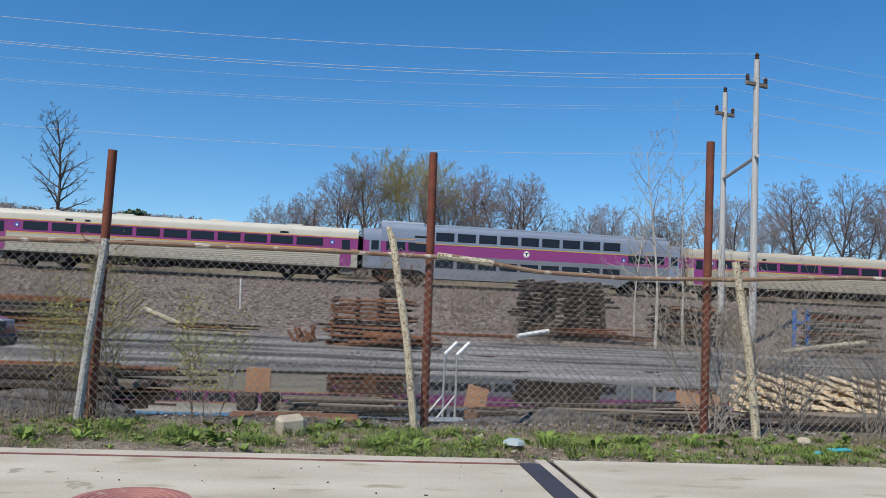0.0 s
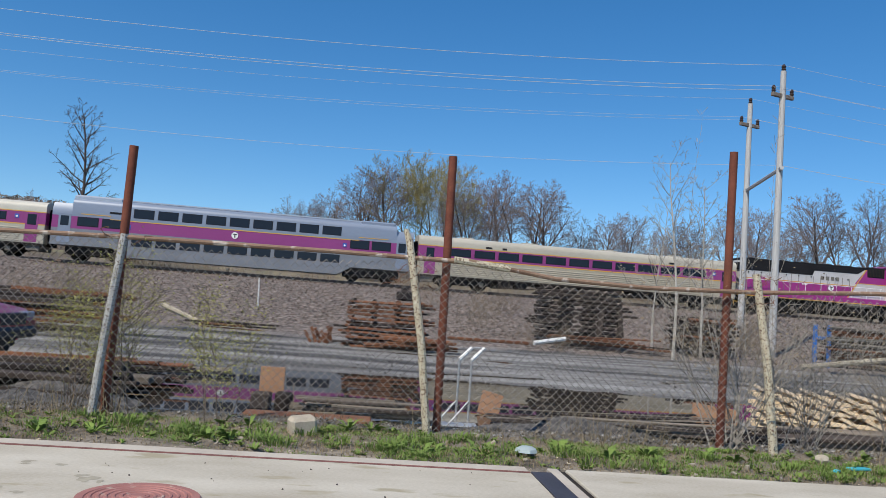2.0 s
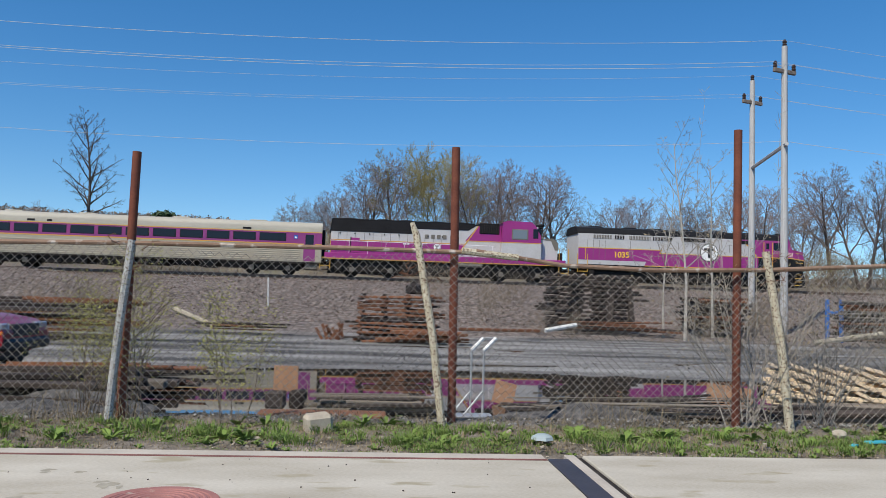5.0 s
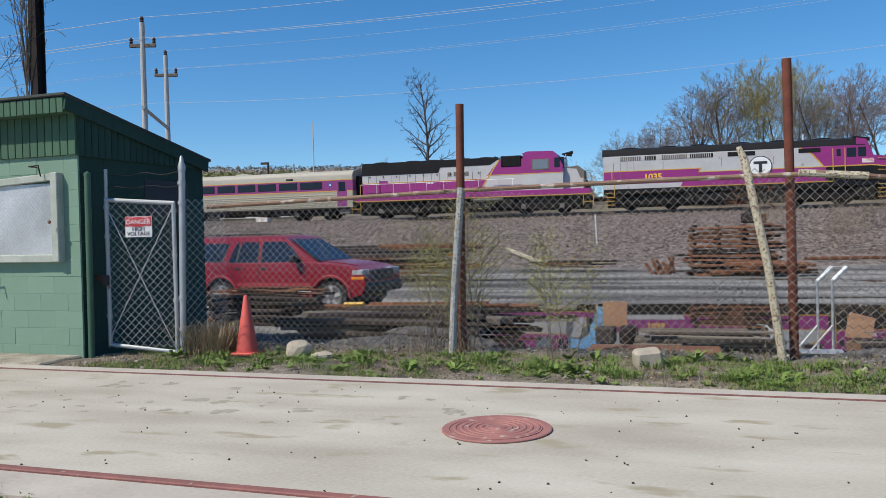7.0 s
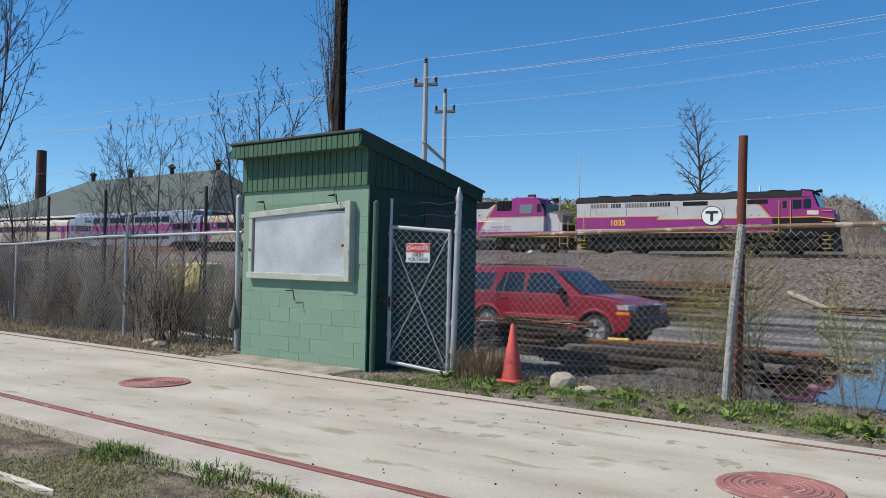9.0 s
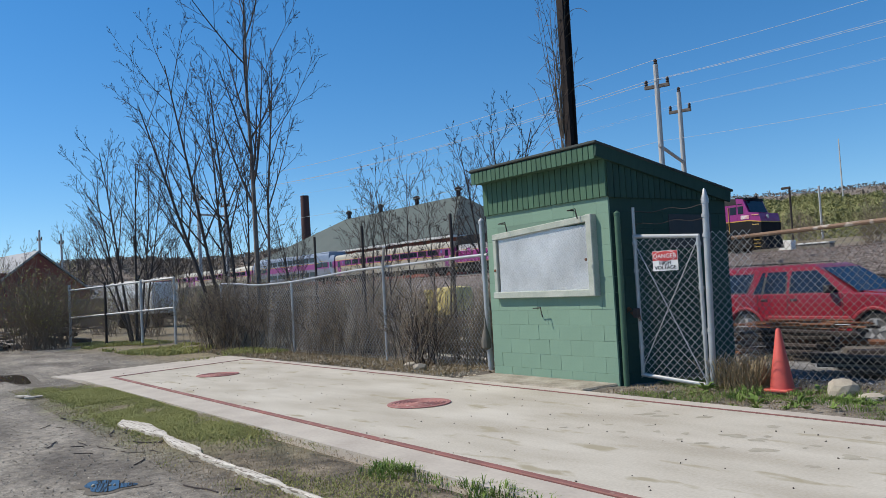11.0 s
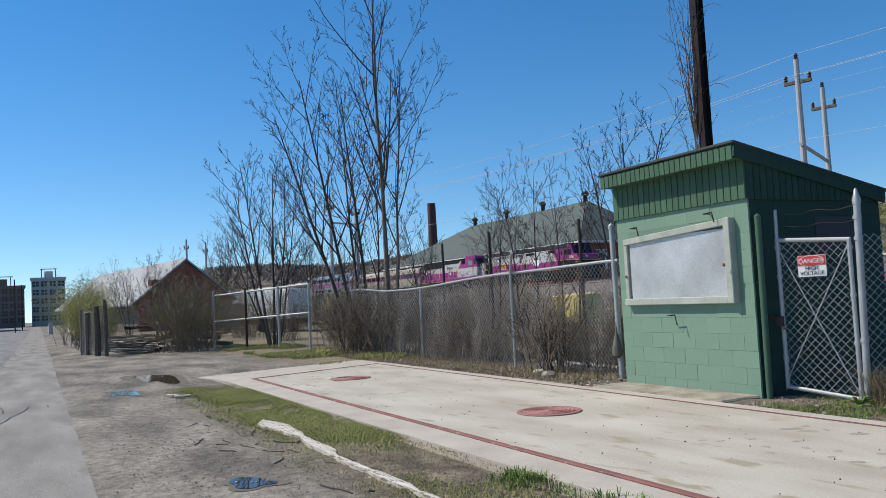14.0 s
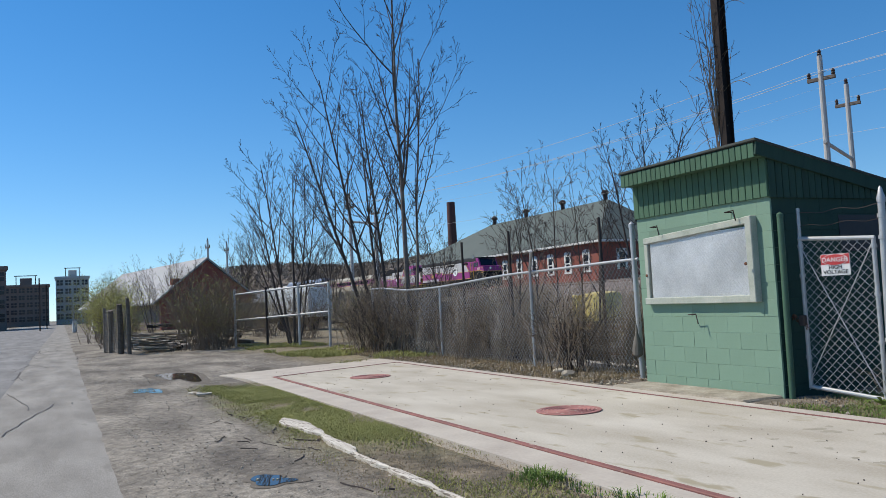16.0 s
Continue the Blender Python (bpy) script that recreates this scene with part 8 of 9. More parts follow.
def build_yard():
    Y = -0.27
    # stacks by the bank
    crossed_stack("stack of rusty steel beams laid crosswise", 1, (0.75, 28.4, -0.27), 2.9, 1.6, 22, 0.072, [RUST, RUST, DARK_IRON], name="beam_stack")
    t = pile("pile of low rusty plates beside the stack", 2, (1.1, 27.2, -0.25), 9, (-1.1, 2.2, -0.5, 0.6, 0.0, 0.35), 0.09, [RUST], 3)
    s = thing("scrap_drum", "dark tangled machine part standing on the stack", "machine part", pose(1.35, 28.2, 1.41))
    part("housing", Shape().lathe([(0.22, 0), (0.3, 0.06), (0.3, 0.3), (0.14, 0.38), (0.14, 0.45)], 9), DARK_IRON, s)
    part("flange", Shape().box(0.25, 0.5, -0.1, 0.1, 0.0, 0.3, 0.03), RUST, s)
    t = thing("scrap_bundle", "fan of short rusty angle irons leaning together", "scrap pile", pose(-1.45, 28.8, -0.25))
    rnd = random.Random(4)
    for k in range(9):
        part("angle_iron", Shape().box(-0.05, 0.05, -0.05, 0.05, 0, rnd.uniform(0.4, 0.62), 0.01), RUST, t, "", pose(-0.35 + 0.09 * k, rnd.uniform(-0.3, 0.3), 0, rnd.uniform(-35, 35), rnd.uniform(-45, 45), 0))
    crossed_stack("tall dark stack of old timber and iron frames", 5, (9.9, 37.0, 0.22), 4.0, 2.2, 24, 0.095, [DARK_IRON, DARK_WOOD, DARK_WOOD, DARK_WOOD, OLD_WOOD], name="timber_stack")
    pile("loose dark timbers against the stack", 15, (10.2, 35.2, 0.1), 9, (-2.2, 3.6, -0.4, 0.4, 0.0, 0.3), 0.10, [DARK_WOOD, RUST], 10)
    for k, (x, y) in enumerate(((10.6, 35.7), (9.0, 35.8), (11.7, 35.7))):
        solid("leaning_timber", Shape().box(-0.12, 0.12, -0.1, 0.1, 0, 2.5 - 0.3 * k, 0.02), DARK_WOOD, "dark timber leaning upright on the stack", "timber", pose(x, y, 0.1, -9, 6 - 5 * k, 0), "leaning timbers")
    crossed_stack("stack of dark iron frames on the bank", 7, (15.6, 36.0, 0.18), 2.8, 1.6, 16, 0.09, [DARK_IRON, RUST, DARK_WOOD], name="frame_stack")
    # blue rack with dark pipes
    t = thing("pipe_rack", "blue steel rack loaded with dark pipes", "rack", pose(19.0, 31.4, -0.05))
    for x in (-0.6, 0.0):
        part("upright", Shape().box(x - 0.07, x + 0.07, -0.07, 0.07, 0, 1.75, 0.02), BLUE_STEEL, t)
    part("crossbar", Shape().box(-0.6, 0.1, -0.05, 0.05, 1.15, 1.28, 0.02), BLUE_STEEL, t)
    rnd = random.Random(8)
    for k in range(26):
        part("pipe", Shape().tube([(-0.1 + rnd.uniform(-0.3, 0.3), rnd.uniform(-0.6, 0.6), 0.1 + k * 0.063), (2.9 + rnd.uniform(-0.4, 0.5), rnd.uniform(-0.6, 0.6), 0.1 + k * 0.063 + rnd.uniform(-0.08, 0.08))], 0.05, 6),
             rnd.choice((DARK_IRON, DARK_IRON, UNDER_LIGHT, RUST)), t)
    solid("white_pipe", Shape().tube([(16.8, 29.6, 0.0), (20.5, 29.8, 0.5)], 0.1, 8), OLD_PAINT_POLE, "pale pipe leaning across the rack foot", "pipe")
    solid("white_pipe", Shape().tube([(7.0, 32.6, 0.1), (8.4, 33.0, 0.35)], 0.09, 8), WHITE_TRIM, "white pipe lying on the yard", "pipe")
    solid("steel_channel", Shape().box(3.3, 6.6, 31.4, 31.55, 0.05, 0.17, 0.02), RUST, "rusty channel lying on the yard", "beam")
    # long rusty rails at the west side
    for k, (x, y, n, mt) in enumerate(((-11.6, 26.5, 12, [RUST, RUST, DARK_IRON]), (-14.5, 24.2, 10, [RUST, DARK_IRON]), (-9.6, 25.0, 13, [RUST, RUST, RUST, DARK_IRON]))):
        pile("long stack of rusty rails and beams", 30 + k, (x, y, -0.26), n, (-2.6, 2.8, -0.5, 0.6, 0.0, 1.15 if n > 5 else 0.2), 0.10, mt, 3, "beam stack", "rail_stack")
    solid("white_stake", Shape().tube([(-5.4, 41.5, 0.5), (-5.45, 41.5, 2.1)], 0.045, 6), WHITE_TRIM, "thin white marker stake on the bank", "stake")
    solid("log", Shape().tube([(-7.9, 32.5, 0.6), (-6.2, 31.8, 0.0)], 0.10, 7), OLD_PAINT_POLE, "pale dead branch lying at the bank foot", "log")
    pile("low broken brown timbers at the bank foot", 44, (-5.0, 31.5, -0.1), 6, (-1.8, 1.8, -0.6, 0.6, 0.0, 0.2), 0.07, [RUST, DARK_WOOD], 12)
    # just behind the fence
    t = thing("crate", "brown board box with a dark open front", "box", pose(-1.2, 11.35, Y))
    part("board", Shape().box(-0.17, 0.17, 0.16, 0.18, 0.2, 0.56, 0.006), PLY, t)
    part("body", Shape().box(-0.24, 0.02, -0.15, 0.15, 0, 0.22, 0.02), DARK_IRON, t)
    part("body", Shape().lathe([(0.12, 0), (0.13, 0.02), (0.13, 0.2), (0.1, 0.24)], 12), DARK_IRON, t, "", pose(0.2, 0, 0))
    pile("weathered grey planks lying behind the fence", 51, (0.0, 10.9, Y), 16, (-0.9, 1.0, -0.25, 0.3, 0.0, 0.22), 0.045, [OLD_WOOD, OLD_WOOD, DARK_WOOD], 7, "planks", "plank_pile")
    solid("rusty_plate", Shape().box(-1.4, 0.2, 10.1, 10.5, Y, Y + 0.1, 0.02), RUST, "rusty plate half buried behind the fence", "plate")
    pile("long grey-brown broken boards behind the fence", 52, (3.4, 11.0, Y), 54, (-1.7, 2.3, -0.6, 0.5, 0.0, 0.18), 0.028, [OLD_WOOD, DARK_WOOD, DARK_WOOD, DARK_WOOD, DARK_IRON], 22, "planks", "plank_pile")
    pile("pale long plank on dark boards", 53, (4.4, 10.4, Y), 14, (-1.6, 1.6, -0.25, 0.25, 0.0, 0.2), 0.04, [OLD_WOOD, DARK_WOOD], 7, "planks", "plank_pile")
    solid("brown_board", Shape().box(0, 0.34, 0, 0.015, 0, 0.36, 0.004), PLY, "brown board standing on edge", "board", pose(1.85, 12.4, Y, -18, 14, 0))
    solid("brown_board", Shape().box(0, 0.75, 0, 0.02, 0, 0.34, 0.004), PLY, "rust-brown board leaning behind the fence", "board", pose(5.35, 12.6, Y, -14, 6, -8))
    # hand truck with bright grips
    t = thing("hand_truck", "steel hand truck with two white-gripped upright handles", "hand truck", pose(1.42, 11.0, Y))
    for x in (-0.07, 0.1):
        part("upright", Shape().tube([(x, 0, 0), (x, 0, 0.87)], 0.016, 8), GALV, t)
        part("grip", Shape().tube([(x, 0, 0.87), (x + 0.17, 0.05, 1.04)], 0.026, 8), LOGO_WHITE, t, "white plastic grip")
        part("brace", Shape().tube([(x - 0.28, -0.2, 0.02), (x, 0, 0.32)], 0.014, 6), GALV, t)
    part("grip_bar", Shape().tube([(0.10, 0.05, 1.04), (0.27, 0.05, 1.04)], 0.012, 6), GALV, t)
    part("toe_plate", Shape().box(-0.3, 0.2, -0.35, 0.0, 0.0, 0.02, 0.005), GALV, t)
    # pale new lattice pallets
    t = thing("pallet_stack", "stack of pale new wood frames with notched slats", "pallets", pose(6.2, 11.9, Y, 0, 0, -18))
    rnd = random.Random(9)
    for lay in range(4):
        for side in range(3):
            part("runner", Shape().box(-0.1, 4.6, -0.05, 0.05, 0, 0.06, 0.005), NEW_WOOD, t, "", pose(0, 0.5 * side, 0.05 + lay * 0.155))
        for k in range(13):
            part("slat", Shape().box(-0.12, 0.12, -0.08, 1.12, 0, 0.05, 0.006), NEW_WOOD, t, "", pose(0.1 + 0.36 * k + rnd.uniform(-0.03, 0.03), 0, 0.115 + lay * 0.155, 0, 24, 0))
    pile("dark boards under the pale frames", 54, (7.6, 11.0, Y), 7, (-2.0, 2.2, -0.3, 0.3, 0, 0.12), 0.10, [DARK_WOOD, OLD_WOOD], 6, "planks", "plank_pile")
    # low heaps of dark gravel inside the fence
    for label, cx, cy, rx, ry, hh, seed in (("low heap of dark wet gravel behind the fence", -4.3, 10.5, 1.9, 0.7, 0.15, 3.3), ("low heap of dark gravel and chips behind the fence", 3.0, 10.45, 2.1, 0.75, 0.22, 8.1), ("grey gravel heap beside the dark timbers", -3.9, 11.3, 1.3, 0.7, 0.2, 5.7)):
        vs, fs = [], []
        n, k = 14, 48
        for i in range(n + 1):
            u = i / n
            for j in range(k):
                a = 2 * math.pi * j / k
                w = 1 + 0.25 * noise.noise(Vector((math.cos(a) * 1.3, math.sin(a) * 1.3, seed)))
                x, y = u * rx * w * math.cos(a), u * ry * w * math.sin(a)
                z = hh * (1 - u * u) ** 1.3 * (1 + 0.5 * noise.noise(Vector((x * 2, y * 3, seed)))) + 0.02 * noise.noise(Vector((x * 14, y * 14, seed))) - 0.05 * u
                vs.append((x, y, z))
        fs = [(i * k + j, (i + 1) * k + j, (i + 1) * k + (j + 1) % k, i * k + (j + 1) % k) for i in range(n) for j in range(k)]
        solid("gravel_heap", Shape().add(vs, fs), GRIT, label, "gravel heap", pose(cx, cy, Y), kind="stuff")
    # lumber by the car
    pile("stack of dark wet timbers behind the fence", 61, (-4.9, 12.2, Y), 22, (-1.9, 2.0, -0.9, 0.9, 0.0, 0.26), 0.10, [DARK_WOOD, DARK_WOOD, DARK_IRON, OLD_WOOD], 16, "timber stack", "timber_stack")
    pile("low dark planks with rusty pieces", 62, (-4.6, 14.0, Y), 22, (-2.4, 1.8, -0.9, 0.9, 0.0, 0.24), 0.07, [DARK_WOOD, RUST, DARK_WOOD], 6, "timber stack", "timber_stack")
    crossed_stack("crossed stack of rusty bars beside the car", 63, (-7.9, 13.3, Y), 2.2, 0.9, 9, 0.055, [DARK_IRON, DARK_WOOD, DARK_IRON, DARK_WOOD, RUST], name="bar_stack")
    pile("rusty bars laid on the stack", 64, (-7.9, 13.25, Y + 0.53), 12, (-1.2, 1.3, -0.4, 0.4, 0.0, 0.10), 0.03, [RUST, RUST, OLD_WOOD], 5, "bars", "bar_pile")
    solid("rusty_bar", Shape().tube([(-6.95, 13.02, 0.06), (-4.3, 13.0, 0.02)], 0.05, 6), RUST, "long rusty bar across the timber stack", "bar")
    solid("yellow_strap", Shape().tube([(-6.1, 13.0, 0.10), (-5.72, 13.0, 0.11)], 0.035, 8), YELLOW, "yellow painted bar end on the rusty bars", "bar")
    solid("log", Shape().tube([(-4.6, 15.0, -0.22), (-2.4, 15.7, -0.2)], 0.06, 8), OLD_WOOD, "pale long pole lying by the puddle", "log")
    # stones and litter on the verge
    def rock(label, p, r, seed, squash=0.7):
        rnd2 = random.Random(seed)
        bm = bmesh.new()
        bmesh.ops.create_icosphere(bm, subdivisions=2, radius=r)
        for v_ in bm.verts:
            v_.co *= 1 + 0.28 * noise.noise(v_.co * (2.2 / r) + Vector((seed, 0, 0)))
            v_.co.z *= squash
        me = bpy.data.meshes.new("rock")
        bm.to_mesh(me)
        bm.free()
        me.materials.append(STONE)
        tagged(new("rock", me), label, "rock").matrix_basis = pose(*p, 0, 0, seed * 40)
    t = solid("stone_block", Shape().box(-0.13, 0.13, -0.1, 0.1, 0, 0.2, 0.03), STONE, "squared pale stone block in the grass", "stone", pose(-0.50, 8.02, -0.06, 4, -5, 20))
    rock("rounded pale rock by the fence", (-4.28, 8.0, 0.05), 0.155, 2)
    rock("flat pale rock by the fence", (-3.95, 7.9, 0.0), 0.13, 3, 0.4)
    rock("small white stone on the verge", (4.75, 7.9, 0.03), 0.07, 5)
    rock("pale clod at the brush", (-10.9, 7.3, 0.03), 0.12, 6, 0.5)
    rock("pale clod at the brush", (-11.4, 7.45, 0.03), 0.1, 7, 0.5)
    bag = Shape().lathe([(0.11, 0.0), (0.10, 0.03), (0.06, 0.05), (0.02, 0.055)], 7)
    solid("plastic_bag", bag, PLASTIC_BAG, "crumpled clear plastic bag in the grass", "bag", pose(1.62, 7.55, 0.0, 0, 0, 20))
    solid("litter", Shape().box(-0.12, 0.12, -0.05, 0.05, 0, 0.02, 0.008), TEAL, "scrap of teal plastic on the ground", "litter", pose(4.95, 7.6, 0.0, 0, 0, 15))
    solid("litter", Shape().box(-0.05, 0.05, -0.03, 0.03, 0, 0.02, 0.008), TEAL, "small teal plastic scrap on the ground", "litter", pose(4.6, 7.4, 0.0, 0, 0, 45))
    for k, (x, y) in enumerate(((-13.6, 1.9), (-13.3, 2.0))):
        solid("litter", Shape().box(-0.12, 0.12, -0.05, 0.05, 0, 0.03, 0.01), WHITE_TIMBER, "pale broken wood scrap on the gravel", "litter", pose(x, y, 0, 0, 0, 30 + 50 * k))
    # behind the left fence
    t = thing("yellow_tank", "pale yellow upright steel tank behind the fence", "tank", pose(-20.5, 15.2, -0.3))
    part("shell", Shape().lathe([(0.55, 0), (0.58, 0.03), (0.58, 1.5), (0.54, 1.58), (0.2, 1.62)], 24), YELLOW_TANK, t)
    part("plate", Shape().box(-0.75, -0.45, -0.66, -0.4, 0.2, 1.55, 0.02), YELLOW_TANK, t)
    pile("heap of pale and rusty scrap behind the fence", 71, (-17.5, 12.6, -0.25), 18, (-3.5, 3.5, -1.2, 1.2, 0.0, 0.7), 0.08, [OLD_WOOD, RUST, UNDER_LIGHT, WHITE_TIMBER], 20)
    pile("heap of dark scrap behind the fence", 72, (-14.0, 13.5, -0.25), 14, (-2.5, 2.5, -1.2, 1.2, 0.0, 0.8), 0.10, [DARK_IRON, RUST, OLD_WOOD], 20)
    pile("heap of grey salvaged boards by the lane fence", 73, (-34.0, 5.2, 0.0), 22, (-2.0, 2.4, -1.2, 1.2, 0.0, 1.0), 0.12, [OLD_WOOD, UNDER_LIGHT, DARK_WOOD], 25)
    pile("low pile of pale boards and rusty iron close behind the fence", 76, (-12.4, 10.3, -0.22), 16, (-1.7, 1.7, -0.5, 0.5, 0.0, 0.4), 0.05, [WHITE_TIMBER, OLD_WOOD, RUST, OLD_WOOD], 16)
    pile("grey planks and scrap lying behind the brush", 77, (-15.6, 10.6, -0.25), 12, (-1.6, 1.6, -0.5, 0.5, 0.0, 0.7), 0.06, [OLD_WOOD, UNDER_LIGHT, DARK_WOOD], 12)
    heap = pile("heap of pale grey salvaged boards behind the timber posts", 75, (-31.6, 3.2, 0.0), 54, (-0.9, 0.9, -0.7, 0.7, 0.0, 0.62), 0.042, [OLD_WOOD, OLD_WOOD, WHITE_TIMBER, UNDER_LIGHT], 50)
    heap.matrix_basis = heap.matrix_basis @ pose(0, 0, 0, 0, 0, 70)
    t = thing("box_trailer", "white box trailer parked beyond the fence", "trailer", pose(*polar(74.9, 47.5, 0.0), 0, 0, 22))
    part("body", Shape().box(-2.1, 2.1, -0.85, 0.85, 0.75, 2.42, 0.04), SIGN_WHITE, t)
    part("chassis", Shape().box(-2.05, 2.05, -0.8, 0.8, 0.5, 0.74, 0.04), UNDER, t)
    for x in (-1.0, 1.0):
        for y in (-0.5, 0.4):
            part("wheel", Shape().lathe([(0.34, -0.1), (0.36, -0.06), (0.36, 0.06), (0.34, 0.1)], 16, "y"), TYRE, t, "", pose(x * 0.85, y, 0.36, 0, 0, 90))
    pile("low grey sheds and salvage beyond the fence", 74, (-33, 15, 0), 16, (-5, 5, -2, 2, 0, 1.4), 0.2, [OLD_WOOD, DARK_WOOD, UNDER_LIGHT], 20)
    for k, (az, d, w, h, mt) in enumerate(((71.2, 60, 5.0, 2.3, UNDER_LIGHT), (79.0, 55, 3.5, 1.8, UNDER_LIGHT))):
        p = polar(az, d)
        t = thing("container", "pale storage container standing in the lot", "container", pose(p.x, p.y, 0, 0, 0, 15))
        part("shell", Shape().box(-w / 2, w / 2, -1.2, 1.2, 0.1, h, 0.04), mt, t)
        rb = Shape()
        for i in range(int(w / 0.3)):
            rb.box(-w / 2 + 0.3 * i, -w / 2 + 0.3 * i + 0.12, -1.24, -1.19, 0.2, h - 0.1)
        part("ribs", rb, mt, t, smooth=0)


# ---- buildings ----
def build_brick_depot():
    t = thing("brick_building", "red brick depot with grey-green hipped roof and white trim", "building")
    x0, x1, y0, y1, zb, ze, zr = -158.0, -90.0, 67.0, 82.0, 1.0, 8.5, 15.2
    part("wall", Shape().box(x0, x1, y0, y1, zb, ze), BRICK, t)
    r = Shape()
    a, b = -134.0, -97.5
    o = 0.9
    ym = (y0 + y1) / 2
    r.add([(x0 - o, y0 - o, ze), (x1 + o, y0 - o, ze), (x1 + o, y1 + o, ze), (x0 - o, y1 + o, ze), (a, ym, zr), (b, ym, zr)],
          [(0, 1, 5, 4), (1, 2, 5), (2, 3, 4, 5), (3, 0, 4), (3, 2, 1, 0)])
    roof = part("roof", r, SLATE, t, smooth=0)
    part("eave_band", Shape().box(x0 - o, x1 + o, y0 - o - 0.05, y1 + o + 0.05, ze - 0.3, ze - 0.01), WHITE_TRIM, t)
    for i in range(4):
        x = b - 0.6 - 11.5 * i
        part("roof_ventilator", Shape().lathe([(0.35, 0), (0.35, 0.9), (0.6, 1.0), (0.6, 1.3), (0.2, 1.6)], 10), DARK_IRON, roof, "", pose(x, ym, zr - 0.1))
    for i in range(14):
        x = x1 - 3.4 - 4.6 * i
        w = part("window", Shape().box(x - 0.55, x + 0.55, y0 - 0.08, y0 + 0.1, 4.6, 6.8), TRAIN_GLASS, t)
        fr = Shape().box(x - 0.85, x - 0.5, y0 - 0.12, y0, 4.4, 6.9).box(x + 0.5, x + 0.85, y0 - 0.12, y0, 4.4, 6.9).box(x - 0.85, x + 0.85, y0 - 0.13, y0, 6.7, 7.1).box(x - 0.95, x + 0.95, y0 - 0.16, y0, 4.2, 4.45)
        fr.box(x - 0.5, x + 0.5, y0 - 0.11, y0, 5.6, 5.75)
        fr.prism([(x + 0.85 * math.cos(q), 7.1 + 0.35 * math.sin(q)) for q in [math.pi * j / 8 for j in range(9)]], y0 - 0.12, y0)
        part("window_frame", fr, WHITE_TRIM, w, smooth=0)
    for i in range(2):
        y = y0 + 3.5 + 6 * i
        w = part("window", Shape().box(x1 - 0.1, x1 + 0.08, y - 0.55, y + 0.55, 4.6, 6.8), TRAIN_GLASS, t)
        part("window_frame", Shape().box(x1, x1 + 0.12, y - 0.9, y - 0.5, 4.4, 7.2).box(x1, x1 + 0.12, y + 0.5, y + 0.9, 4.4, 7.2).box(x1, x1 + 0.12, y - 0.9, y + 0.9, 6.8, 7.3), WHITE_TRIM, w, smooth=0)
    p = polar(63.75, 186)
    solid("chimney", Shape().tube([p, p + Vector((0, 0, 24.0))], [1.25, 0.95], 16), DARK_BRICK, "tall dark brick factory chimney", "chimney")


DARK_BRICK = mat("sooty_brick", (0.115, 0.048, 0.042), (0.06, 0.032, 0.03), 0.9, scale=0.6, fine=5)


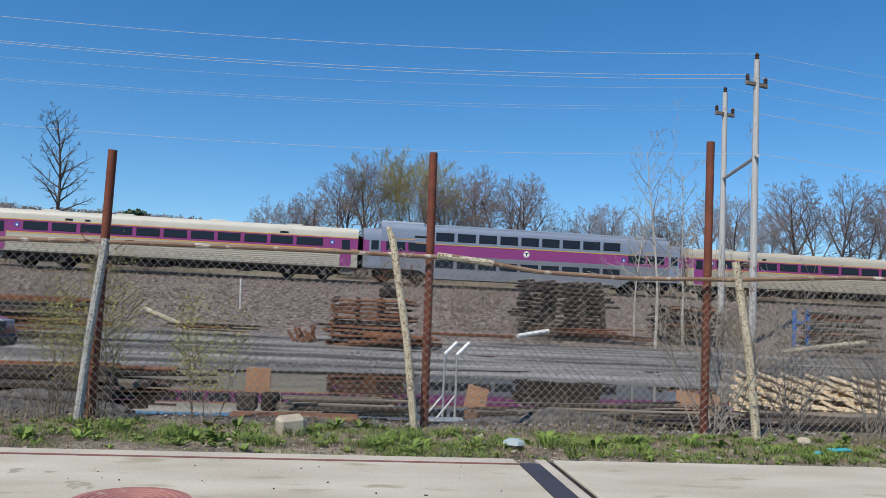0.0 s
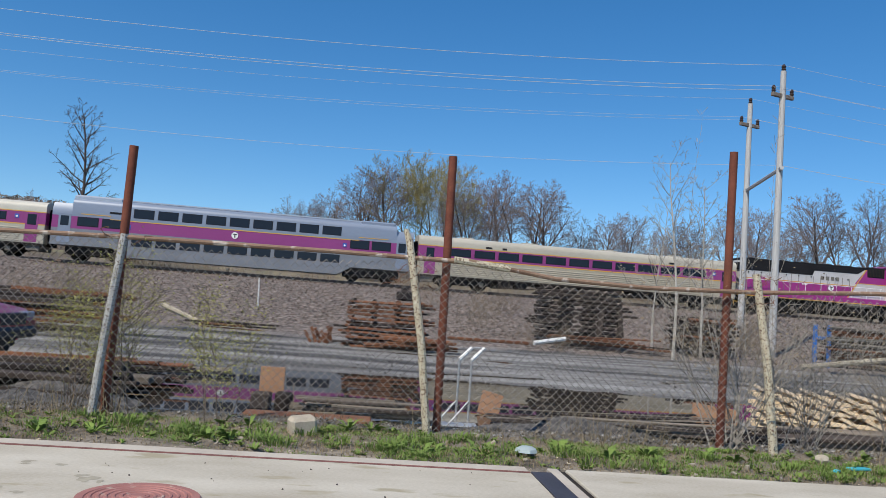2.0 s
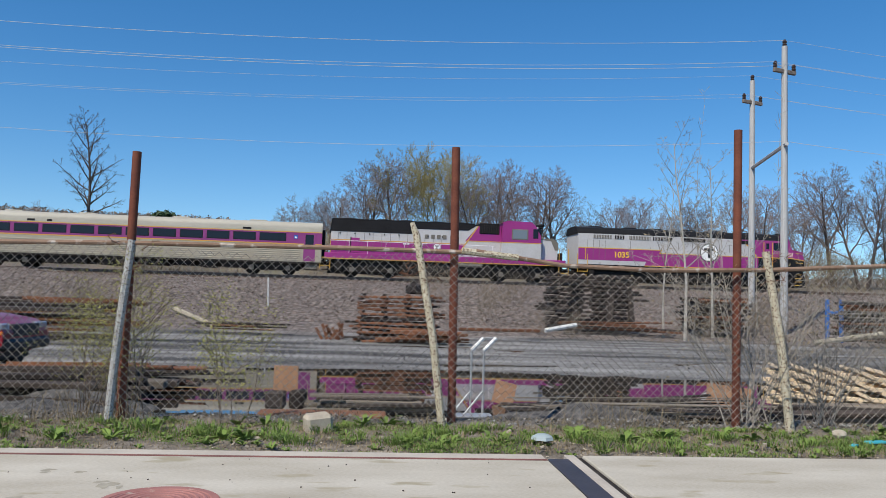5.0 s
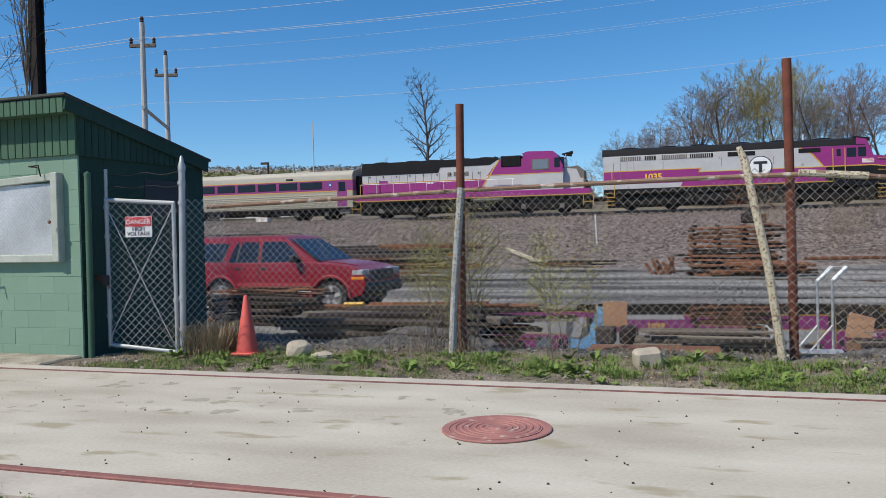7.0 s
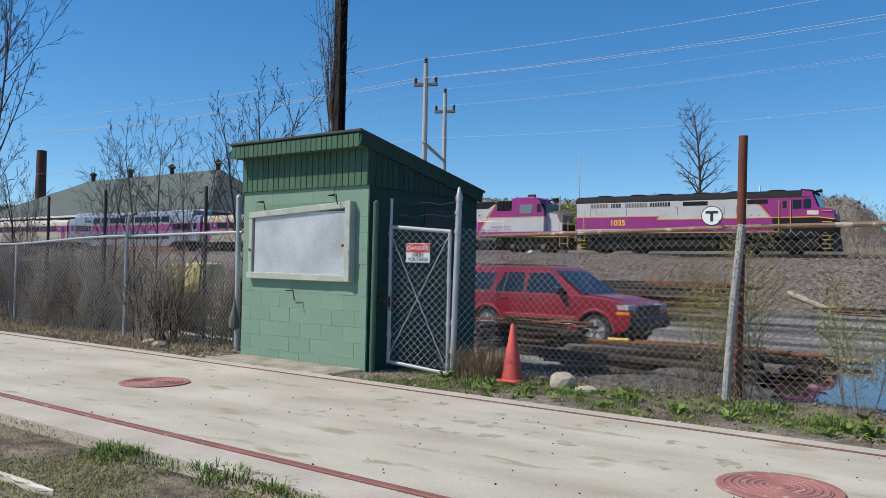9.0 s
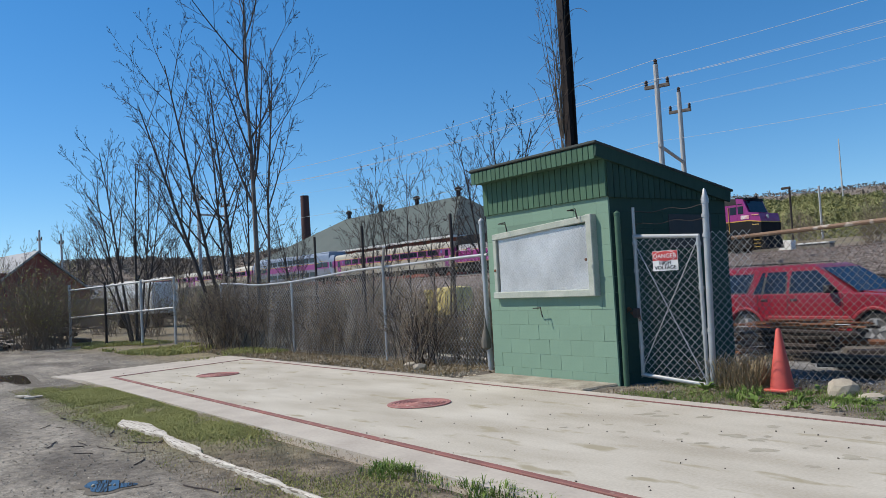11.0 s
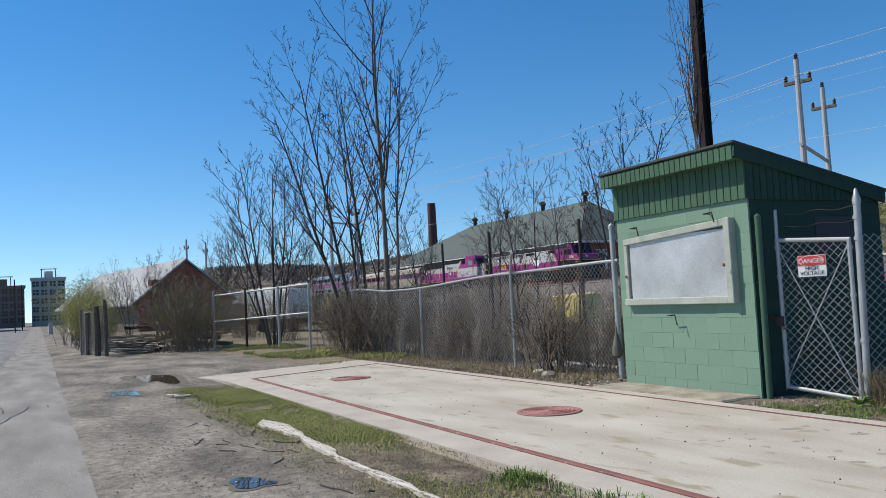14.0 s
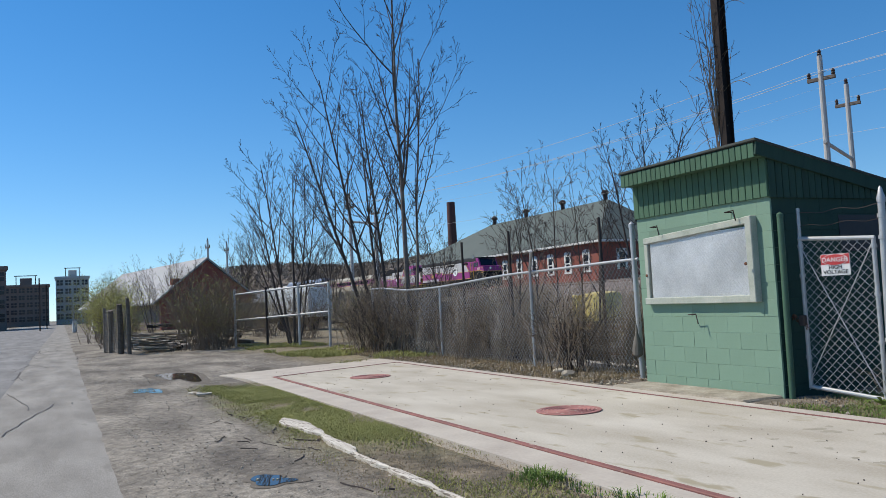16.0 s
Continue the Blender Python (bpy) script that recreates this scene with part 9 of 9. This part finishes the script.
def build_west_side():
    # long low warehouse with a brick gable end
    t = thing("warehouse", "long low warehouse with brick gable end and pale roof", "building", pose(-74.2, 11.75, 0, 0, 0, 11.5))
    part("gable_wall", Shape().prism([(-4.2, 0), (4.2, 0), (4.2, 2.7), (0, 6.0), (-4.2, 2.7)], -0.2, 0.2), BRICK, t, "red brick gable", pose(0, 0, 0, 0, 0, 90))
    # this side is dark brown in place of a shaded opening
    part("side_wall", Shape().box(-26, -0.2, -4.1, -3.9, 0, 2.6), FACTORY_DARK, t)
    part("side_wall", Shape().box(-26, -0.2, 3.9, 4.1, 0, 2.6), BRICK, t)
    part("roof", Shape().add([(0.4, -4.9, 2.35), (-27, -4.9, 2.35), (-27, 0, 6.25), (0.4, 0, 6.25), (0.4, 4.9, 2.35), (-27, 4.9, 2.35), (0.4, -4.9, 2.2), (-27, -4.9, 2.2), (0.4, 0, 6.05), (0.4, 4.9, 2.2)],
                             [(0, 3, 2, 1), (3, 4, 5, 2), (0, 1, 7, 6), (0, 6, 8, 3), (3, 8, 9, 4)]), PALE_ROOF, t, smooth=0)
    part("loading_door", Shape().box(-24, -21, -4.2, -4.05, 0, 2.0), SIGN_WHITE, t)
    part("chimney_block", Shape().box(-0.9, 0.15, -3.0, -2.2, 3.2, 4.4, 0.03), BRICK, t, "brick block on the gable shoulder")
    p = polar(79.0, 130)
    t = thing("house", "pale low house beyond the lot", "house", pose(p.x, p.y, -2.9, 0, 0, 10))
    part("wall", Shape().box(-5, 5, -4, 4, 0, 4.5), FACTORY_WALL, t)
    part("roof", Shape().prism([(-5.6, 4.4), (5.6, 4.4), (0, 7.4)], -4.5, 4.5), PALE_ROOF, t)

    def factory(label, az0, az1, d, top, floors, cols, wall, depth=30.0):
        a, b = polar(az0, d), polar(az1, d)
        c = (a + b) / 2
        w = (b - a).length
        turn = math.degrees(math.atan2((b - a).y, (b - a).x))
        t = thing("factory_building", label, "building", pose(c.x, c.y, 0, 0, 0, turn))
        # front face looks towards the lane (local -y)
        part("wall", Shape().box(-w / 2, w / 2, 0.0, depth, 0, top, 0.05), wall, t)
        part("parapet", Shape().box(-w / 2 - 0.3, w / 2 + 0.3, -0.3, depth + 0.3, top - 0.5, top + 0.1), wall, t)
        fh, cw = (top - 1.5) / floors, w / cols
        me = Shape().box(-cw * 0.36, cw * 0.36, -0.1, 0.2, -fh * 0.3, fh * 0.3).mesh("window", TRAIN_GLASS, 0)
        mu = Shape().box(-0.08, 0.08, -0.16, 0, -fh * 0.3, fh * 0.3).box(-cw * 0.36, cw * 0.36, -0.16, 0, -0.08, 0.08).mesh("mullion", wall, 0)
        for i in range(cols):
            for j in range(floors):
                o = part("window", me, TRAIN_GLASS, t, "", pose(-w / 2 + cw * (i + 0.5), 0, 1.0 + fh * (j + 0.5)))
                part("mullion", mu, wall, o)
        part("roof_tank", Shape().box(-w * 0.12, w * 0.14, 3, 9, top, top + 2.0, 0.1), wall, t)
        rl = Shape()
        for sx in (-w * 0.2, w * 0.22):
            rl.tube([(sx, 3, top), (sx, 3, top + 2.6)], 0.15, 4)
        rl.tube([(-w * 0.24, 3, top + 2.6), (w * 0.26, 3, top + 2.6)], 0.15, 4)
        part("roof_frame", rl, DARK_IRON, t)
        return t
    factory("pale five-storey factory with bands of windows", 90.35, 88.4, 250, 13.4, 5, 4, FACTORY_WALL)
    factory("dark brown factory block down the street", 93.4, 90.75, 240, 11.0, 5, 6, FACTORY_DARK)
    factory("tall dark brick building down the street", 98.0, 93.15, 150, 10.5, 4, 6, FACTORY_DARK)
    for az, d, h in ((91.3, 120, 7.0), (90.9, 150, 7.5)):
        p = polar(az, d)
        solid("street_pole", Shape().tube([(p.x, p.y, 0), (p.x, p.y, h)], 0.085, 6), DARK_IRON, "dark timber street pole", "pole", group="street poles")
    s = Shape().box(-92, -89, 0.9, 1.3, 0, 1.1)
    solid("block_wall", s, FACTORY_WALL, "low pale wall along the street", "wall", smooth=0)


def build_hills():
    """Low wooded ridges at the horizon."""
    rnd = random.Random(23)

    def ridge(az0, az1, d, h0, h1, label, material, seed):
        n = 90
        vs, fs = [], []
        rows = 6
        for i in range(n + 1):
            az = az0 + (az1 - az0) * i / n
            h = h0 + (h1 - h0) * (0.5 + 0.5 * noise.noise(Vector((i * 0.05, seed, 0)))) + 0.8 * noise.noise(Vector((i * 0.9, seed, 3)))
            h *= smoothstep(0, 0.08, i / n) * smoothstep(1.0, 0.92, i / n) * 0.8 + 0.2
            for j in range(rows):
                u = j / (rows - 1)
                p = polar(az, d + u * d * 0.35 + 3 * noise.noise(Vector((i, j, seed))))
                vs.append((p.x, p.y, ground_z(p.x, p.y) - 1 + h * math.sin(u * math.pi * 0.5) + (rnd.uniform(-0.5, 0.5) if j else 0)))
        for i in range(n):
            for j in range(rows - 1):
                k = i * rows + j
                fs.append((k, k + rows, k + rows + 1, k + 1))
        s = Shape().add(vs, fs)
        base = solid("wooded_hill", s, material, label, "hill", kind="structure")
        crowns = Shape()
        for k in range(5200):
            # one ragged crown of a few facets at a random place on the slope
            i, j = rnd.randint(0, n - 1), rnd.randint(0, rows - 2)
            u, v = rnd.random(), rnd.random()
            q = Vector(vs[i * rows + j]).lerp(Vector(vs[(i + 1) * rows + j]), u).lerp(Vector(vs[i * rows + j + 1]).lerp(Vector(vs[(i + 1) * rows + j + 1]), u), v)
            w = d * 0.007 * rnd.uniform(0.4, 1.2)
            bits = []
            for _ in range(9):
                # leaf clumps spread over a rounded crown
                a, e = rnd.uniform(0, 2 * math.pi), rnd.uniform(-0.3, 1.5)
                c = q + Vector((math.cos(a) * math.cos(e), math.sin(a) * math.cos(e), 0.9 * math.sin(e))) * w * rnd.uniform(0.6, 1.0)
                b = 0.34 * w
                bits += [c + Vector((rnd.uniform(-b, b), rnd.uniform(-b, b), rnd.uniform(-b, b))) for _ in range(3)]
            crowns.add(bits, [(3 * g, 3 * g + 1, 3 * g + 2) for g in range(9)])
        part("woodland", crowns, material, base, smooth=0)
    ridge(62, 6, 330, 33, 38, "far hillside of bare brown woods", GROUND_HILL, 1.5)
    ridge(41, 24, 260, 21, 27, "hillside with spring green trees", HILL_GREEN, 2.5)
    ridge(-8, -60, 300, 9, 14, "far low line of bare woods", GROUND_HILL, 3.5)
    ridge(88, 62, 300, 16, 22, "far hillside of bare brown woods", GROUND_HILL, 4.5)
    ridge(20, -12, 340, 12, 17, "far low line of bare woods", GROUND_HILL, 5.5)
    ridge(86, 56, 330, 9, 14, "wooded hillside of bare trees beyond the lot", GROUND_HILL, 9.5)
    # rubble and sheds beyond the track
    for az, d, w, h in ((33.4, 292, 5.5, 7.0), (32.1, 299, 6, 7.5), (34.6, 296, 5, 6.5)):
        p = polar(az, d)
        t = thing("house", "small pale house on the hillside", "house", pose(p.x, p.y, 14.5, 0, 0, az))
        part("wall", Shape().box(-w / 2, w / 2, -3, 3, -4, h - 3.5), WHITE_TRIM, t)
        part("roof", Shape().prism([(-w / 2 - 0.5, h - 3.6), (w / 2 + 0.5, h - 3.6), (0, h - 0.6)], -3.5, 3.5), SLATE, t)
    t = thing("platform", "low dark platform wall with a pale top edge beyond the tracks", "platform", pose(-48.5, 68.0, 2.3))
    part("wall", Shape().box(-12, 12, -0.4, 0.4, 0, 1.0, 0.02), UNDER_LIGHT, t)
    part("edge", Shape().box(-12, 12, -0.5, 0.5, 1.0, 1.13, 0.02), WHITE_TRIM, t, "pale concrete edge")
    t = thing("cabinet", "white trackside equipment cabinet", "cabinet", pose(-39.6, 66.2, 2.3))
    part("housing", Shape().box(-0.62, 0.62, -0.4, 0.4, 0.1, 1.45, 0.03), SIGN_WHITE, t)
    part("plinth", Shape().box(-0.66, 0.66, -0.44, 0.44, 0, 0.1), UNDER_LIGHT, t)
    part("door_seam", Shape().box(-0.008, 0.008, -0.408, -0.38, 0.2, 1.38), UNDER_LIGHT, t, smooth=0)
    p = polar(17.2, 90)
    t = thing("shed", "low pale shed beyond the tracks", "shed", pose(p.x, p.y, 2.0, 0, 0, 12))
    part("wall", Shape().box(-5, 5, -2, 2, -0.3, 2.0), FACTORY_WALL, t)
    part("roof", Shape().box(-5.3, 5.3, -2.3, 2.3, 2.0, 2.2), PALE_ROOF, t)


HILL_GREEN = mat("spring_green_woods", (0.27, 0.27, 0.10), (0.15, 0.145, 0.065), 0.95, scale=0.03, fine=0.4, bump=0.6, bump_dist=1.5)


# ---- build ----
build_ground()
build_road()
build_puddles()
build_scale_pad()
build_timber_curb()
build_main_fence()
build_gate()
build_left_fence()
build_suv()
build_cone()
build_yard()
build_poles()
build_brick_depot()
build_west_side()
build_hills()
build_far_trees()
build_near_trees()
build_shrubs()
build_grass()
build_track()
build_stones()
build_shed()
CARS = build_train()


def motions():
    for car, offset in CARS:
        walk(car, [(t, track_pose(s + offset)) for t, s in TRAIN_ROWS])


motions()
